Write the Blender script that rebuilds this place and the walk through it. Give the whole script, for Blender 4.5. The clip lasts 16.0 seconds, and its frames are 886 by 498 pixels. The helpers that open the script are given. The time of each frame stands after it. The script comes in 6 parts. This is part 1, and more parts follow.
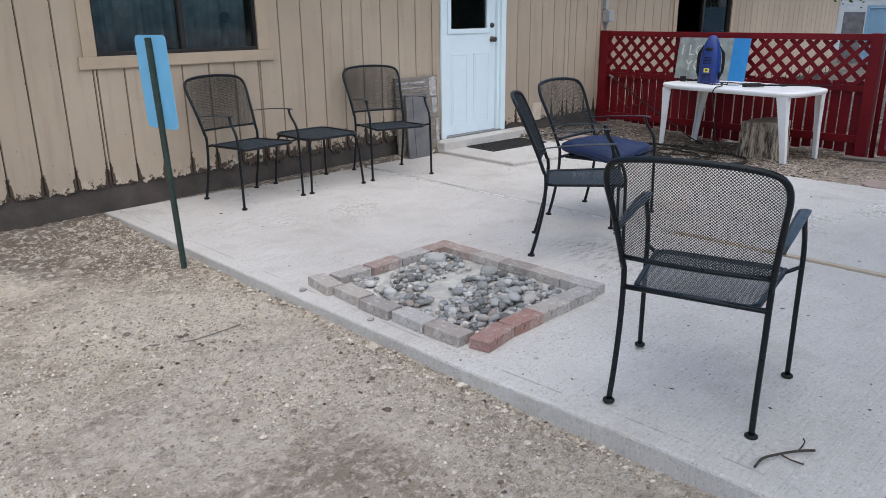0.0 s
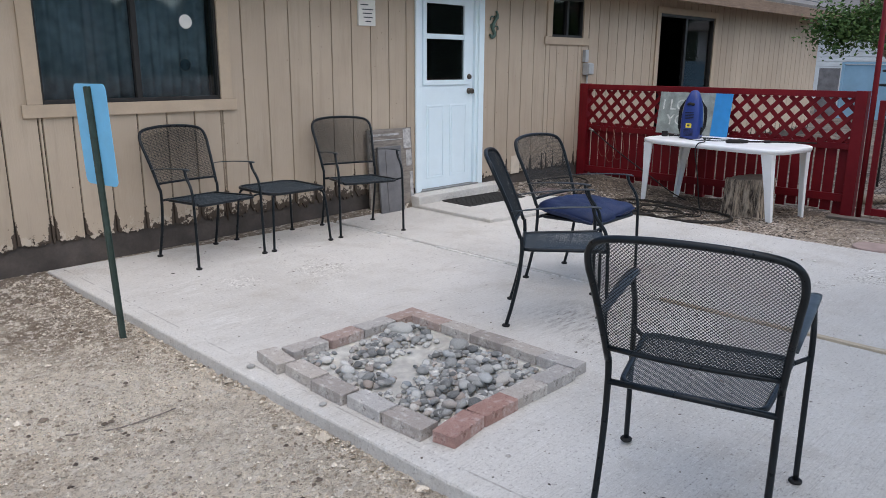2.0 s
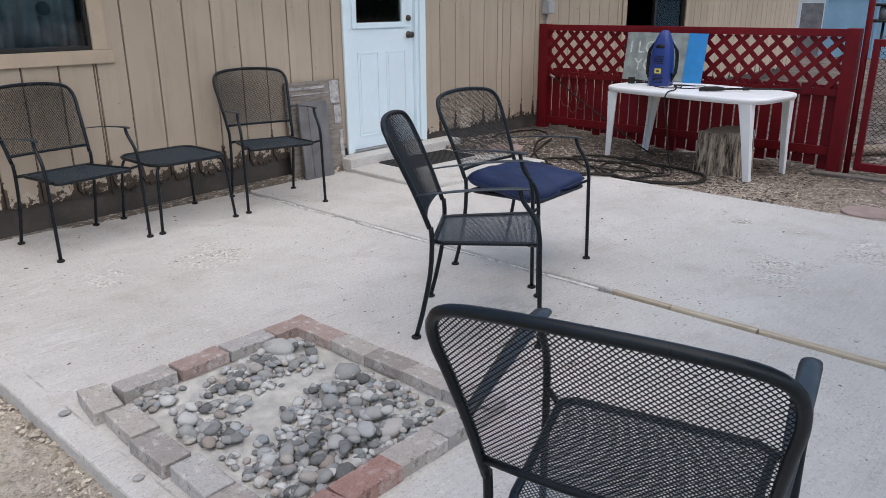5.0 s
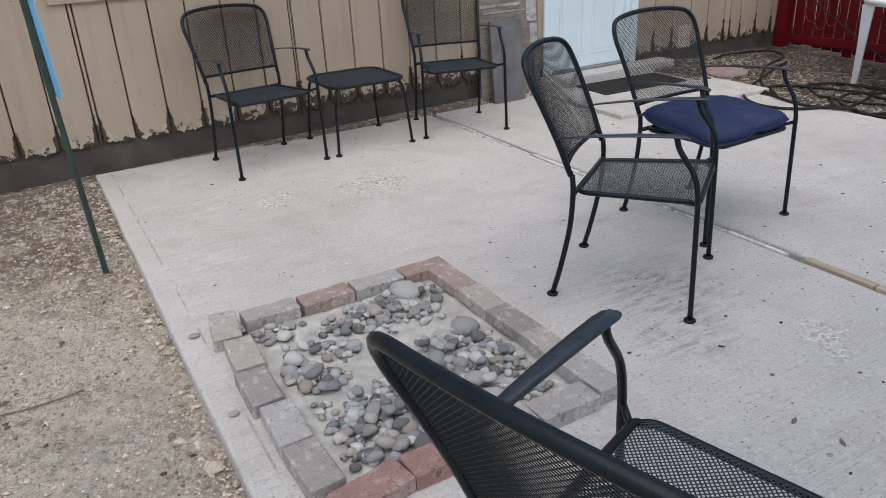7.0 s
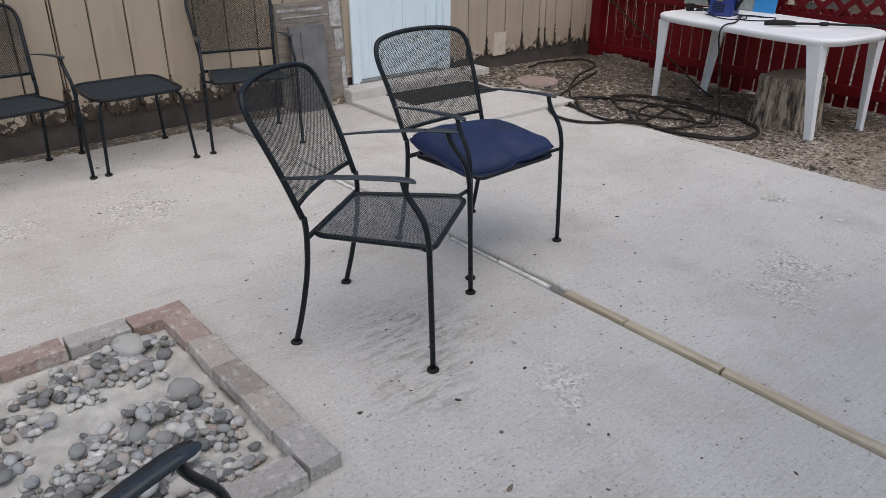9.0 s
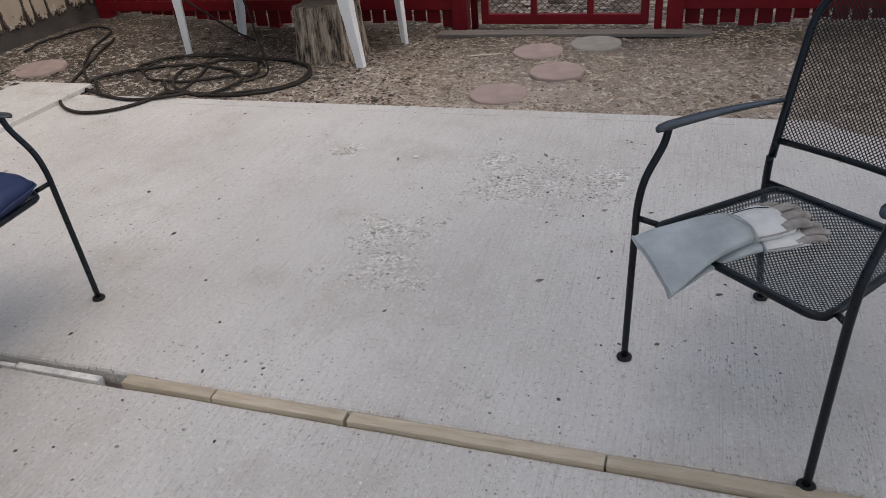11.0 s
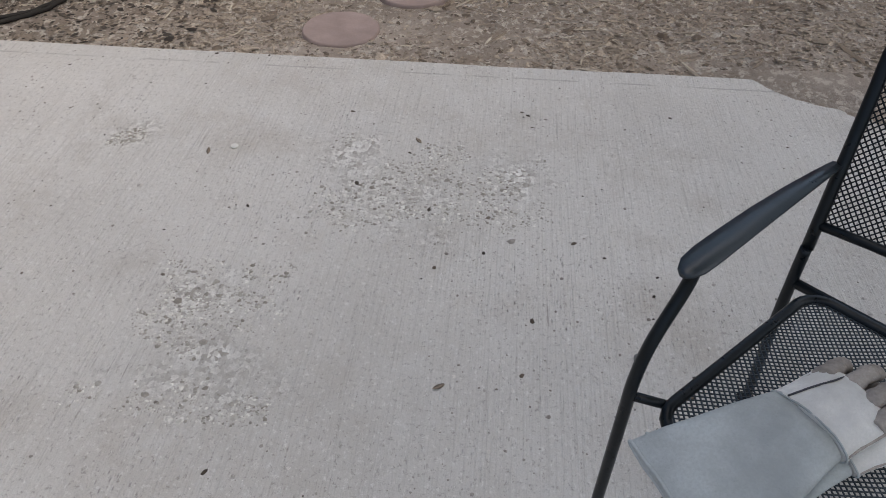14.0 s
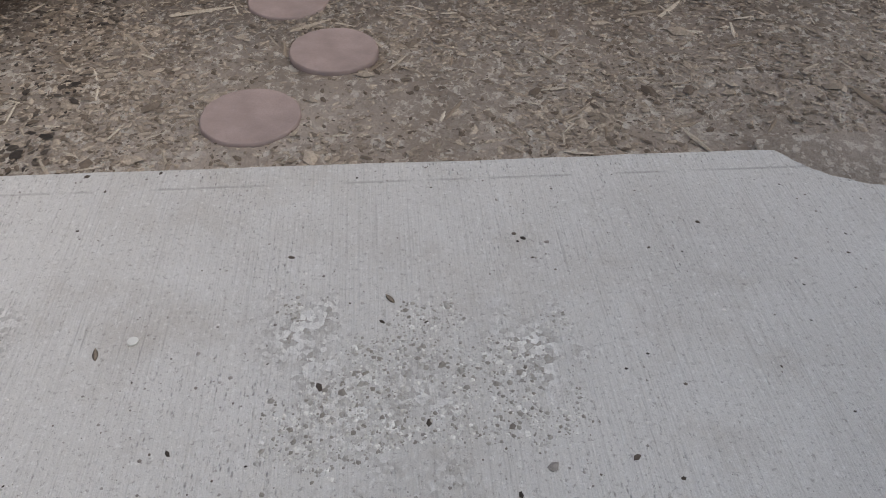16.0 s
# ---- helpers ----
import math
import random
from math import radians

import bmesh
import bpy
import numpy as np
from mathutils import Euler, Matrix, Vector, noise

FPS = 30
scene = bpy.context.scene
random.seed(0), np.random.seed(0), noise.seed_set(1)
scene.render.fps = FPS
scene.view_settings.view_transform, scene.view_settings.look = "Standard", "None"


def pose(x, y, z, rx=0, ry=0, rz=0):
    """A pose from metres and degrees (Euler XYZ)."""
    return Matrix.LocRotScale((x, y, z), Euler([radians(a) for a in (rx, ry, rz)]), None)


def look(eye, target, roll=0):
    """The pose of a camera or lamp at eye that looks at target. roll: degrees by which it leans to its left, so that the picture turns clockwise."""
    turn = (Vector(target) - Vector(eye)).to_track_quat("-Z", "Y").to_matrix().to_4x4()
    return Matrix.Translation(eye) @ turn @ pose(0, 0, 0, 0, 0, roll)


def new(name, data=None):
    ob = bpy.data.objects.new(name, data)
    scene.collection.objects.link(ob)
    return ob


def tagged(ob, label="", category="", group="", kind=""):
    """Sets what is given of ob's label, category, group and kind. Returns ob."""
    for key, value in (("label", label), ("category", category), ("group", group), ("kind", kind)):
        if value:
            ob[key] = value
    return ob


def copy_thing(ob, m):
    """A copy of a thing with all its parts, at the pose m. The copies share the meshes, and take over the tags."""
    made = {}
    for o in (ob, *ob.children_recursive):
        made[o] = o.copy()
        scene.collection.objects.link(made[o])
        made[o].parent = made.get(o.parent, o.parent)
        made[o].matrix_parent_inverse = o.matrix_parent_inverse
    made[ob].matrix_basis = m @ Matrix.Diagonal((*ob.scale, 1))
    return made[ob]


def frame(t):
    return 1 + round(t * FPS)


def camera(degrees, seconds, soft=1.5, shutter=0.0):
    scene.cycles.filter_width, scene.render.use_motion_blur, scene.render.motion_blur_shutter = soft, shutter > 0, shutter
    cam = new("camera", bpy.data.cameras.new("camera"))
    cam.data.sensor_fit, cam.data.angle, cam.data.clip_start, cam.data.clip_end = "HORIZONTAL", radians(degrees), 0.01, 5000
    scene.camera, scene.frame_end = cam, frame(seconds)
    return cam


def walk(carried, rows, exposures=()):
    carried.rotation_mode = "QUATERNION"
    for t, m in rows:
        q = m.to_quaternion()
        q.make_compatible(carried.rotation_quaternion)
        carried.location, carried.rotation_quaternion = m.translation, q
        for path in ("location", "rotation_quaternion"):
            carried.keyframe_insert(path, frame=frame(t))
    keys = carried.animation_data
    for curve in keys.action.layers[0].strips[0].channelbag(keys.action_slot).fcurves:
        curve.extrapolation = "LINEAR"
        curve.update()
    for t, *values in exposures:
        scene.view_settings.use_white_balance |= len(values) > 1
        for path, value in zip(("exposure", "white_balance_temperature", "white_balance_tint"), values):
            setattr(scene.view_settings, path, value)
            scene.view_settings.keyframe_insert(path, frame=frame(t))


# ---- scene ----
cam = camera(61.4, 16.0, soft=0.75)
SIZE = 0.91  # the plan below is drawn in units of 0.91 m
METRES, EYE, TILT, LEAN, TURN = 6.0 * SIZE, 1.413 * SIZE, 0.79, 0.0, -44.6
ROWS = [
    (0.0, 0.0, 0.0, 0.0, -0.15, -18.31, 0.47),
    (0.5, -0.0122, 0.0269, -0.0005, -1.89, -18.48, 0.93),
    (1.0, -0.0218, 0.0447, 0.0013, -6.87, -17.76, 0.57),
    (1.5, -0.0175, 0.0545, 0.0021, -5.38, -16.71, 0.81),
    (2.0, 0.0132, 0.0653, 0.0009, -1.4, -14.77, -0.38),
    (2.5, 0.0343, 0.0776, 0.0031, -2.83, -16.53, 1.49),
    (3.0, 0.038, 0.1091, -0.003, -2.39, -15.82, 0.79),
    (3.5, 0.0413, 0.1479, -0.0036, -4.8, -17.63, 0.74),
    (6.0, 0.1136, 0.2466, -0.0027, 3.88, -21.27, 0.32),
    (6.5, 0.136, 0.2522, -0.0034, 12.14, -23.34, 0.69),
    (7.0, 0.1433, 0.2726, -0.0014, 14.75, -24.97, 3.01),
    (7.5, 0.1402, 0.3071, -0.0071, 9.73, -23.58, 3.03),
    (8.0, 0.1442, 0.3207, -0.0094, 8.46, -26.44, 2.84),
    (8.5, 0.1729, 0.3339, -0.0024, 13.4, -26.59, -0.23),
    (9.0, 0.2168, 0.336, 0.0105, 5.4, -25.99, -0.01),
    (9.5, 0.2325, 0.3637, 0.0062, -6.28, -24.27, 0.6),
    (10.0, 0.2382, 0.4064, 0.0016, -17.24, -24.95, 1.56),
    (12.5, 0.3497, 0.5329, -0.0062, -32.75, -39.46, 6.72),
    (13.0, 0.3729, 0.5479, -0.0082, -33.27, -41.3, 8.36),
    (13.5, 0.3724, 0.5871, -0.013, -37.32, -41.97, 2.68),
    (14.0, 0.366, 0.6207, -0.0124, -40.06, -42.37, -0.96),
    (14.5, 0.3958, 0.6472, -0.0081, -34.18, -42.16, 5.99),
    (15.0, 0.4182, 0.665, -0.0105, -34.83, -43.78, 5.23),
    (15.5, 0.423, 0.7147, -0.0173, -42.13, -43.01, 0.61),
    (16.0, 0.4363, 0.749, -0.0168, -49.84, -44.68, -1.53),
]
walk(cam, [(t, pose(0, 0, EYE, TILT, LEAN, TURN) @ pose(METRES * x, METRES * y, METRES * z, 90 + pitch, roll, yaw)) for t, x, y, z, yaw, pitch, roll in ROWS],
     exposures=((0.0, 0.62, 6600, 10), (3.5, 0.62, 6650, 11), (7.0, 0.48, 6800, 11), (8.5, 0.39, 6850, 11), (10.0, 0.40, 7150, 13), (13.0, 0.34, 7450, 12), (16.0, 0.29, 7200, 11)))

# ---- light ----
world = bpy.data.worlds.new("sky")
scene.world = world
world.use_nodes = True
wn = world.node_tree.nodes
sky = wn.new("ShaderNodeTexSky")
sky.sky_type = "NISHITA"
sky.sun_disc = False
sky.sun_elevation, sky.sun_rotation = radians(66), radians(200)
sky.air_density, sky.dust_density, sky.ozone_density = 1.0, 1.2, 1.0
world.node_tree.links.new(sky.outputs[0], wn["Background"].inputs[0])
wn["Background"].inputs[1].default_value = 0.14
sun_data = bpy.data.lights.new("sun", "SUN")
sun_data.energy, sun_data.angle, sun_data.color = 1.5, radians(95), (1.0, 0.96, 0.90)
sun = new("sun", sun_data)
sun.matrix_world = look((-1.0, -4.5, 10), (0, 0, 0))

# ---- materials ----
def rgb(c):
    return (c[0], c[1], c[2], 1.0)


class Nodes:
    """Small wrapper that builds a node material."""

    def __init__(self, name):
        self.mat = bpy.data.materials.new(name)
        self.mat.use_nodes = True
        self.tree = self.mat.node_tree
        self.n, self.l = self.tree.nodes, self.tree.links
        self.bsdf = self.n["Principled BSDF"]
        self.coord = self.n.new("ShaderNodeTexCoord").outputs["Object"]

    def link(self, a, b):
        self.l.new(a, b)

    def value(self, sock, v):
        if isinstance(v, (int, float)):
            sock.default_value = v
        elif isinstance(v, tuple):
            sock.default_value = rgb(v)
        else:
            self.link(v, sock)

    def position(self):
        return self.scaled(self.n.new("ShaderNodeNewGeometry").outputs["Position"], (1 / SIZE, 1 / SIZE, 1 / SIZE))

    def scaled(self, vec, s):
        m = self.n.new("ShaderNodeMapping")
        m.inputs["Scale"].default_value = s
        self.link(vec, m.inputs["Vector"])
        return m.outputs[0]

    def noise(self, scale, detail=4.0, rough=0.6, vec=None):
        t = self.n.new("ShaderNodeTexNoise")
        t.inputs["Scale"].default_value = scale
        t.inputs["Detail"].default_value = detail
        t.inputs["Roughness"].default_value = rough
        self.link(vec or self.coord, t.inputs["Vector"])
        return t.outputs[0]

    def voronoi(self, scale, vec=None, out="Distance", feature="F1"):
        t = self.n.new("ShaderNodeTexVoronoi")
        t.feature = feature
        t.inputs["Scale"].default_value = scale
        self.link(vec or self.coord, t.inputs["Vector"])
        return t.outputs[out]

    def ramp(self, fac, a, b, low=0.0, high=1.0):
        r = self.n.new("ShaderNodeMapRange")
        r.inputs["From Min"].default_value, r.inputs["From Max"].default_value = a, b
        r.inputs["To Min"].default_value, r.inputs["To Max"].default_value = low, high
        self.link(fac, r.inputs["Value"])
        return r.outputs[0]

    def mix(self, fac, a, b, kind="MIX"):
        m = self.n.new("ShaderNodeMix")
        m.data_type, m.blend_type = "RGBA", kind
        self.value(m.inputs[0], fac)
        self.value(m.inputs[6], a)
        self.value(m.inputs[7], b)
        return m.outputs[2]

    def math(self, op, a, b=0.0):
        m = self.n.new("ShaderNodeMath")
        m.operation = op
        self.value(m.inputs[0], a)
        self.value(m.inputs[1], b)
        return m.outputs[0]

    def rand(self):
        return self.n.new("ShaderNodeObjectInfo").outputs["Random"]

    def island(self):
        return self.n.new("ShaderNodeNewGeometry").outputs["Random Per Island"]

    def bump(self, height, strength=0.4, distance=0.01):
        b = self.n.new("ShaderNodeBump")
        b.inputs["Strength"].default_value, b.inputs["Distance"].default_value = strength, distance
        self.link(height, b.inputs["Height"])
        self.link(b.outputs[0], self.bsdf.inputs["Normal"])

    def done(self, color, rough=0.8, metal=0.0):
        self.value(self.bsdf.inputs["Base Color"], color)
        self.value(self.bsdf.inputs["Roughness"], rough)
        self.bsdf.inputs["Metallic"].default_value = metal
        return self.mat


def plain(name, c, rough=0.6, metal=0.0, vary=0.25, scale=14.0, grain=90.0, relief=0.15, each=0.0, spec=0.5):
    """Colour with stains at one scale, grain at another and a fine relief; each: variation from object to object."""
    k = Nodes(name)
    dark, light = tuple(v * (1 - vary) for v in c), tuple(min(1, v * (1 + vary)) for v in c)
    a = k.mix(k.ramp(k.noise(scale), 0.3, 0.7), dark, light)
    a = k.mix(k.ramp(k.noise(grain, 2.0), 0.35, 0.75, 0.0, 0.35), a, dark)
    if each:
        a = k.mix(k.ramp(k.rand(), 0, 1, 0, each), a, (0.02, 0.02, 0.02))
    k.bump(k.noise(grain, 3.0), relief, 0.003)
    k.bsdf.inputs["Specular IOR Level"].default_value = spec
    return k.done(a, k.ramp(k.noise(scale * 2), 0.3, 0.7, max(0.05, rough - 0.1), min(1, rough + 0.1)), metal)


def concrete_material():
    k = Nodes("broomed_concrete")
    p = k.position()
    base = k.mix(k.ramp(k.noise(0.9, 5, 0.6, p), 0.32, 0.7), (0.56, 0.53, 0.485), (0.71, 0.68, 0.63))
    base = k.mix(k.ramp(k.noise(4.5, 6, 0.65, p), 0.45, 0.75, 0, 0.55), base, (0.70, 0.675, 0.635))
    dirt = k.ramp(k.noise(2.3, 6, 0.7, p), 0.52, 0.7, 0, 0.55)
    base = k.mix(dirt, base, (0.46, 0.41, 0.35))
    # worn patches where the aggregate shows
    patch = None
    for x, y, r in ((5.28, 1.76, 0.27), (5.45, 1.88, 0.2), (5.95, 1.38, 0.33), (6.1, 1.05, 0.2), (6.15, 1.6, 0.2), (6.18, 2.33, 0.14), (3.4, 4.4, 0.40), (2.9, 4.5, 0.25), (4.0, 1.9, 0.25)):
        d = k.n.new("ShaderNodeVectorMath")
        d.operation = "DISTANCE"
        k.link(p, d.inputs[0])
        d.inputs[1].default_value = (x, y, 0)
        m = k.ramp(d.outputs["Value"], 0.0, r * 1.35, 1.0, 0.0)
        patch = m if patch is None else k.math("MAXIMUM", patch, m)
    patch = k.ramp(k.math("ADD", k.math("MULTIPLY", patch, 0.30), k.noise(5.5, 9, 0.8, p)), 0.66, 0.84)
    grains = k.voronoi(75.0, p, "Color")
    bw = k.n.new("ShaderNodeRGBToBW")
    k.link(grains, bw.inputs[0])
    stones = k.mix(k.ramp(bw.outputs[0], 0.25, 0.7), (0.36, 0.325, 0.28), (0.92, 0.89, 0.83))
    base = k.mix(k.math("MULTIPLY", patch, 0.95), base, stones)
    specks = k.ramp(k.voronoi(14.0, p), 0.02, 0.07, 0.7, 0.0)
    base = k.mix(k.math("MULTIPLY", specks, k.ramp(k.noise(6, 2, 0.5, p), 0.5, 0.6)), base, (0.13, 0.11, 0.09))
    pits = k.ramp(k.voronoi(1.0, k.scaled(p, (30.0, 85.0, 30.0))), 0.07, 0.25, 0.85, 0.0)
    pits = k.math("MULTIPLY", pits, k.ramp(k.noise(2.6, 8, 0.8, p), 0.50, 0.66, 0.03, 1.0))
    base = k.mix(pits, base, (0.12, 0.10, 0.085))
    lights = k.ramp(k.voronoi(23.0, k.scaled(p, (1.0, 1.3, 1.0))), 0.03, 0.085, 0.55, 0.0)
    base = k.mix(lights, base, (0.80, 0.78, 0.74))
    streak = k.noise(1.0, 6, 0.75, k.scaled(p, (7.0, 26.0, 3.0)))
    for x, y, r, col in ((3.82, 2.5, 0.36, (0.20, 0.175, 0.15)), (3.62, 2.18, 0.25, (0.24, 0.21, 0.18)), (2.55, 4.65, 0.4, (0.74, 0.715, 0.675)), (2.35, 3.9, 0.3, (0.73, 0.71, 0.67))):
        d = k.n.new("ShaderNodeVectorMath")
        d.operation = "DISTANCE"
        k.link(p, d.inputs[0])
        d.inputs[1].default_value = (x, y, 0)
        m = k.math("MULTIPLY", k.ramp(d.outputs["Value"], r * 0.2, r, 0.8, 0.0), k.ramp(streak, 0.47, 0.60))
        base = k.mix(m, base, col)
    ax = k.n.new("ShaderNodeSeparateXYZ")
    k.link(p, ax.inputs[0])
    lip = k.ramp(k.math("ABSOLUTE", k.math("SUBTRACT", ax.outputs[0], 2.125)), 0.002, 0.007, 0.6, 0.0)
    far_lip = k.ramp(k.math("ABSOLUTE", k.math("SUBTRACT", ax.outputs[0], 6.72)), 0.002, 0.007, 0.5, 0.0)
    lip = k.math("MAXIMUM", lip, far_lip)
    base = k.mix(k.math("MULTIPLY", lip, k.ramp(k.noise(6, 4, 0.6, p), 0.42, 0.55)), base, (0.25, 0.23, 0.20))
    base = k.mix(k.ramp(k.noise(75, 6, 0.8, p), 0.555, 0.62, 0, 0.6), base, (0.21, 0.185, 0.155))
    base = k.mix(k.ramp(k.noise(60, 6, 0.8, p), 0.55, 0.62, 0, 0.5), base, (0.88, 0.86, 0.81))
    sand = k.ramp(k.noise(320, 2, 0.5, p), 0.35, 0.7, 0, 0.3)
    base = k.mix(sand, base, (0.34, 0.32, 0.29))
    broom = k.noise(1.0, 3, 0.6, k.scaled(p, (3.0, 150.0, 3.0)))
    base = k.mix(k.ramp(broom, 0.52, 0.74, 0, 0.28), base, (0.26, 0.235, 0.205))
    scratch = k.math("MULTIPLY", k.ramp(k.noise(1.0, 4, 0.7, k.scaled(p, (3.5, 75.0, 3.0))), 0.60, 0.68), k.ramp(k.noise(1.6, 5, 0.7, p), 0.50, 0.66, 0.0, 0.55))
    base = k.mix(scratch, base, (0.19, 0.165, 0.14))
    pit = k.ramp(k.voronoi(60.0, p), 0.0, 0.5)
    h = k.math("ADD", k.math("MULTIPLY", broom, 0.7), k.math("MULTIPLY", k.math("MULTIPLY", pit, patch), 0.6))
    h = k.math("ADD", h, k.math("MULTIPLY", k.noise(45, 6, 0.7, p), 1.1))
    h = k.math("SUBTRACT", h, k.math("MULTIPLY", pits, 1.5))
    k.bump(h, 0.7, 0.006)
    return k.done(base, 0.9)


def dirt_material():
    k = Nodes("dry_dirt")
    p = k.position()
    sx = k.n.new("ShaderNodeSeparateXYZ")
    k.link(p, sx.inputs[0])
    sandy = k.mix(k.ramp(k.noise(0.9, 8, 0.68, p), 0.34, 0.50), (0.42, 0.33, 0.24), (0.86, 0.75, 0.60))
    sandy = k.mix(k.ramp(k.noise(3.1, 6, 0.7, p), 0.50, 0.62, 0, 0.55), sandy, (0.44, 0.36, 0.265))
    # brown damp soil towards the wall, shadow zone coloured in with it
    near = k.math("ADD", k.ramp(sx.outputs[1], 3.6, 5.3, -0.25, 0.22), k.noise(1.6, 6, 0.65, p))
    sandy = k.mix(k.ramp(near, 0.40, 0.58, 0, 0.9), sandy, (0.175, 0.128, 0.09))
    # dark patch at the post foot, shade and damp soil in one colour
    at_post = k.n.new("ShaderNodeVectorMath")
    at_post.operation = "DISTANCE"
    k.link(p, at_post.inputs[0])
    at_post.inputs[1].default_value = (1.75, 4.25, -0.05)
    post_shade = k.math("MULTIPLY", k.ramp(at_post.outputs["Value"], 0.10, 0.55, 1.0, 0.0), k.ramp(k.noise(5.0, 6, 0.7, p), 0.38, 0.56))
    sandy = k.mix(k.math("MULTIPLY", post_shade, 0.85), sandy, (0.20, 0.135, 0.085))
    chips = k.mix(k.ramp(k.noise(2.2, 6, 0.7, p), 0.35, 0.65), (0.42, 0.33, 0.255), (0.66, 0.545, 0.45))
    side = k.ramp(sx.outputs[0], 5.5, 6.5)
    dark_soil = k.mix(k.ramp(k.noise(5, 6, 0.7, p), 0.35, 0.65), (0.038, 0.028, 0.021), (0.12, 0.088, 0.064))
    # darker towards the fence and the table
    chips = k.mix(k.ramp(k.math("ADD", sx.outputs[0], k.math("ADD", k.noise(2.0, 5, 0.6, p), k.ramp(sx.outputs[1], 2.6, 4.4, -0.3, 1.5))), 7.3, 8.5), chips, dark_soil)
    # beyond the gate, dark litter tone with the ground's shade mixed in
    chips = k.mix(k.ramp(sx.outputs[0], 8.5, 8.9), chips, k.mix(k.ramp(k.noise(3.0, 6, 0.7, p), 0.42, 0.6), dark_soil, (0.21, 0.168, 0.135)))
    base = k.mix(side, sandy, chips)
    cell = k.voronoi(70.0, p, "Color")
    bw = k.n.new("ShaderNodeRGBToBW")
    k.link(cell, bw.inputs[0])
    gravel = k.mix(k.ramp(bw.outputs[0], 0.15, 0.85), (0.18, 0.14, 0.105), (0.62, 0.555, 0.47))
    area = k.math("MULTIPLY", k.ramp(k.noise(1.7, 5, 0.7, p), 0.45, 0.65, 0.05, 0.42), k.ramp(sx.outputs[0], 8.0, 8.7, 1.0, 0.15))
    base = k.mix(area, base, gravel)
    base = k.mix(k.ramp(k.noise(130, 4, 0.7, p), 0.46, 0.68, 0, 0.18), base, (0.32, 0.25, 0.18))
    # small shadows of clods and crust, put into the soil colour as noise
    clod_shade = k.math("MULTIPLY", k.ramp(k.noise(30, 8, 0.82, k.scaled(p, (1.0, 1.5, 1.0))), 0.53, 0.59, 0, 0.62), k.ramp(sx.outputs[0], 5.0, 6.5, 1.0, 0.2))
    base = k.mix(clod_shade, base, (0.12, 0.09, 0.065))
    crust_shade = k.math("MULTIPLY", k.ramp(k.noise(75, 6, 0.8, p), 0.53, 0.58, 0, 0.55), k.math("MULTIPLY", k.ramp(k.noise(2.4, 5, 0.7, p), 0.42, 0.58, 0.1, 1.0), k.ramp(sx.outputs[0], 5.0, 6.5, 1.0, 0.2)))
    base = k.mix(crust_shade, base, (0.17, 0.125, 0.088))
    pale = k.math("MULTIPLY", k.ramp(k.noise(19, 6, 0.75, k.scaled(p, (1.0, 1.2, 1.0))), 0.53, 0.57, 0, 0.75), k.ramp(sx.outputs[0], 7.6, 8.5, 1.0, 0.0))
    base = k.mix(pale, base, (0.82, 0.74, 0.63))
    h = k.math("ADD", k.math("MULTIPLY", k.ramp(k.voronoi(70.0, p), 0, 0.6, 1, 0), area), k.math("MULTIPLY", k.noise(25, 8, 0.75, p), 2.2))
    h = k.math("ADD", h, k.math("MULTIPLY", k.noise(85, 4, 0.7, p), 1.2))
    k.bump(h, 0.95, 0.014)
    return k.done(base, 0.97)


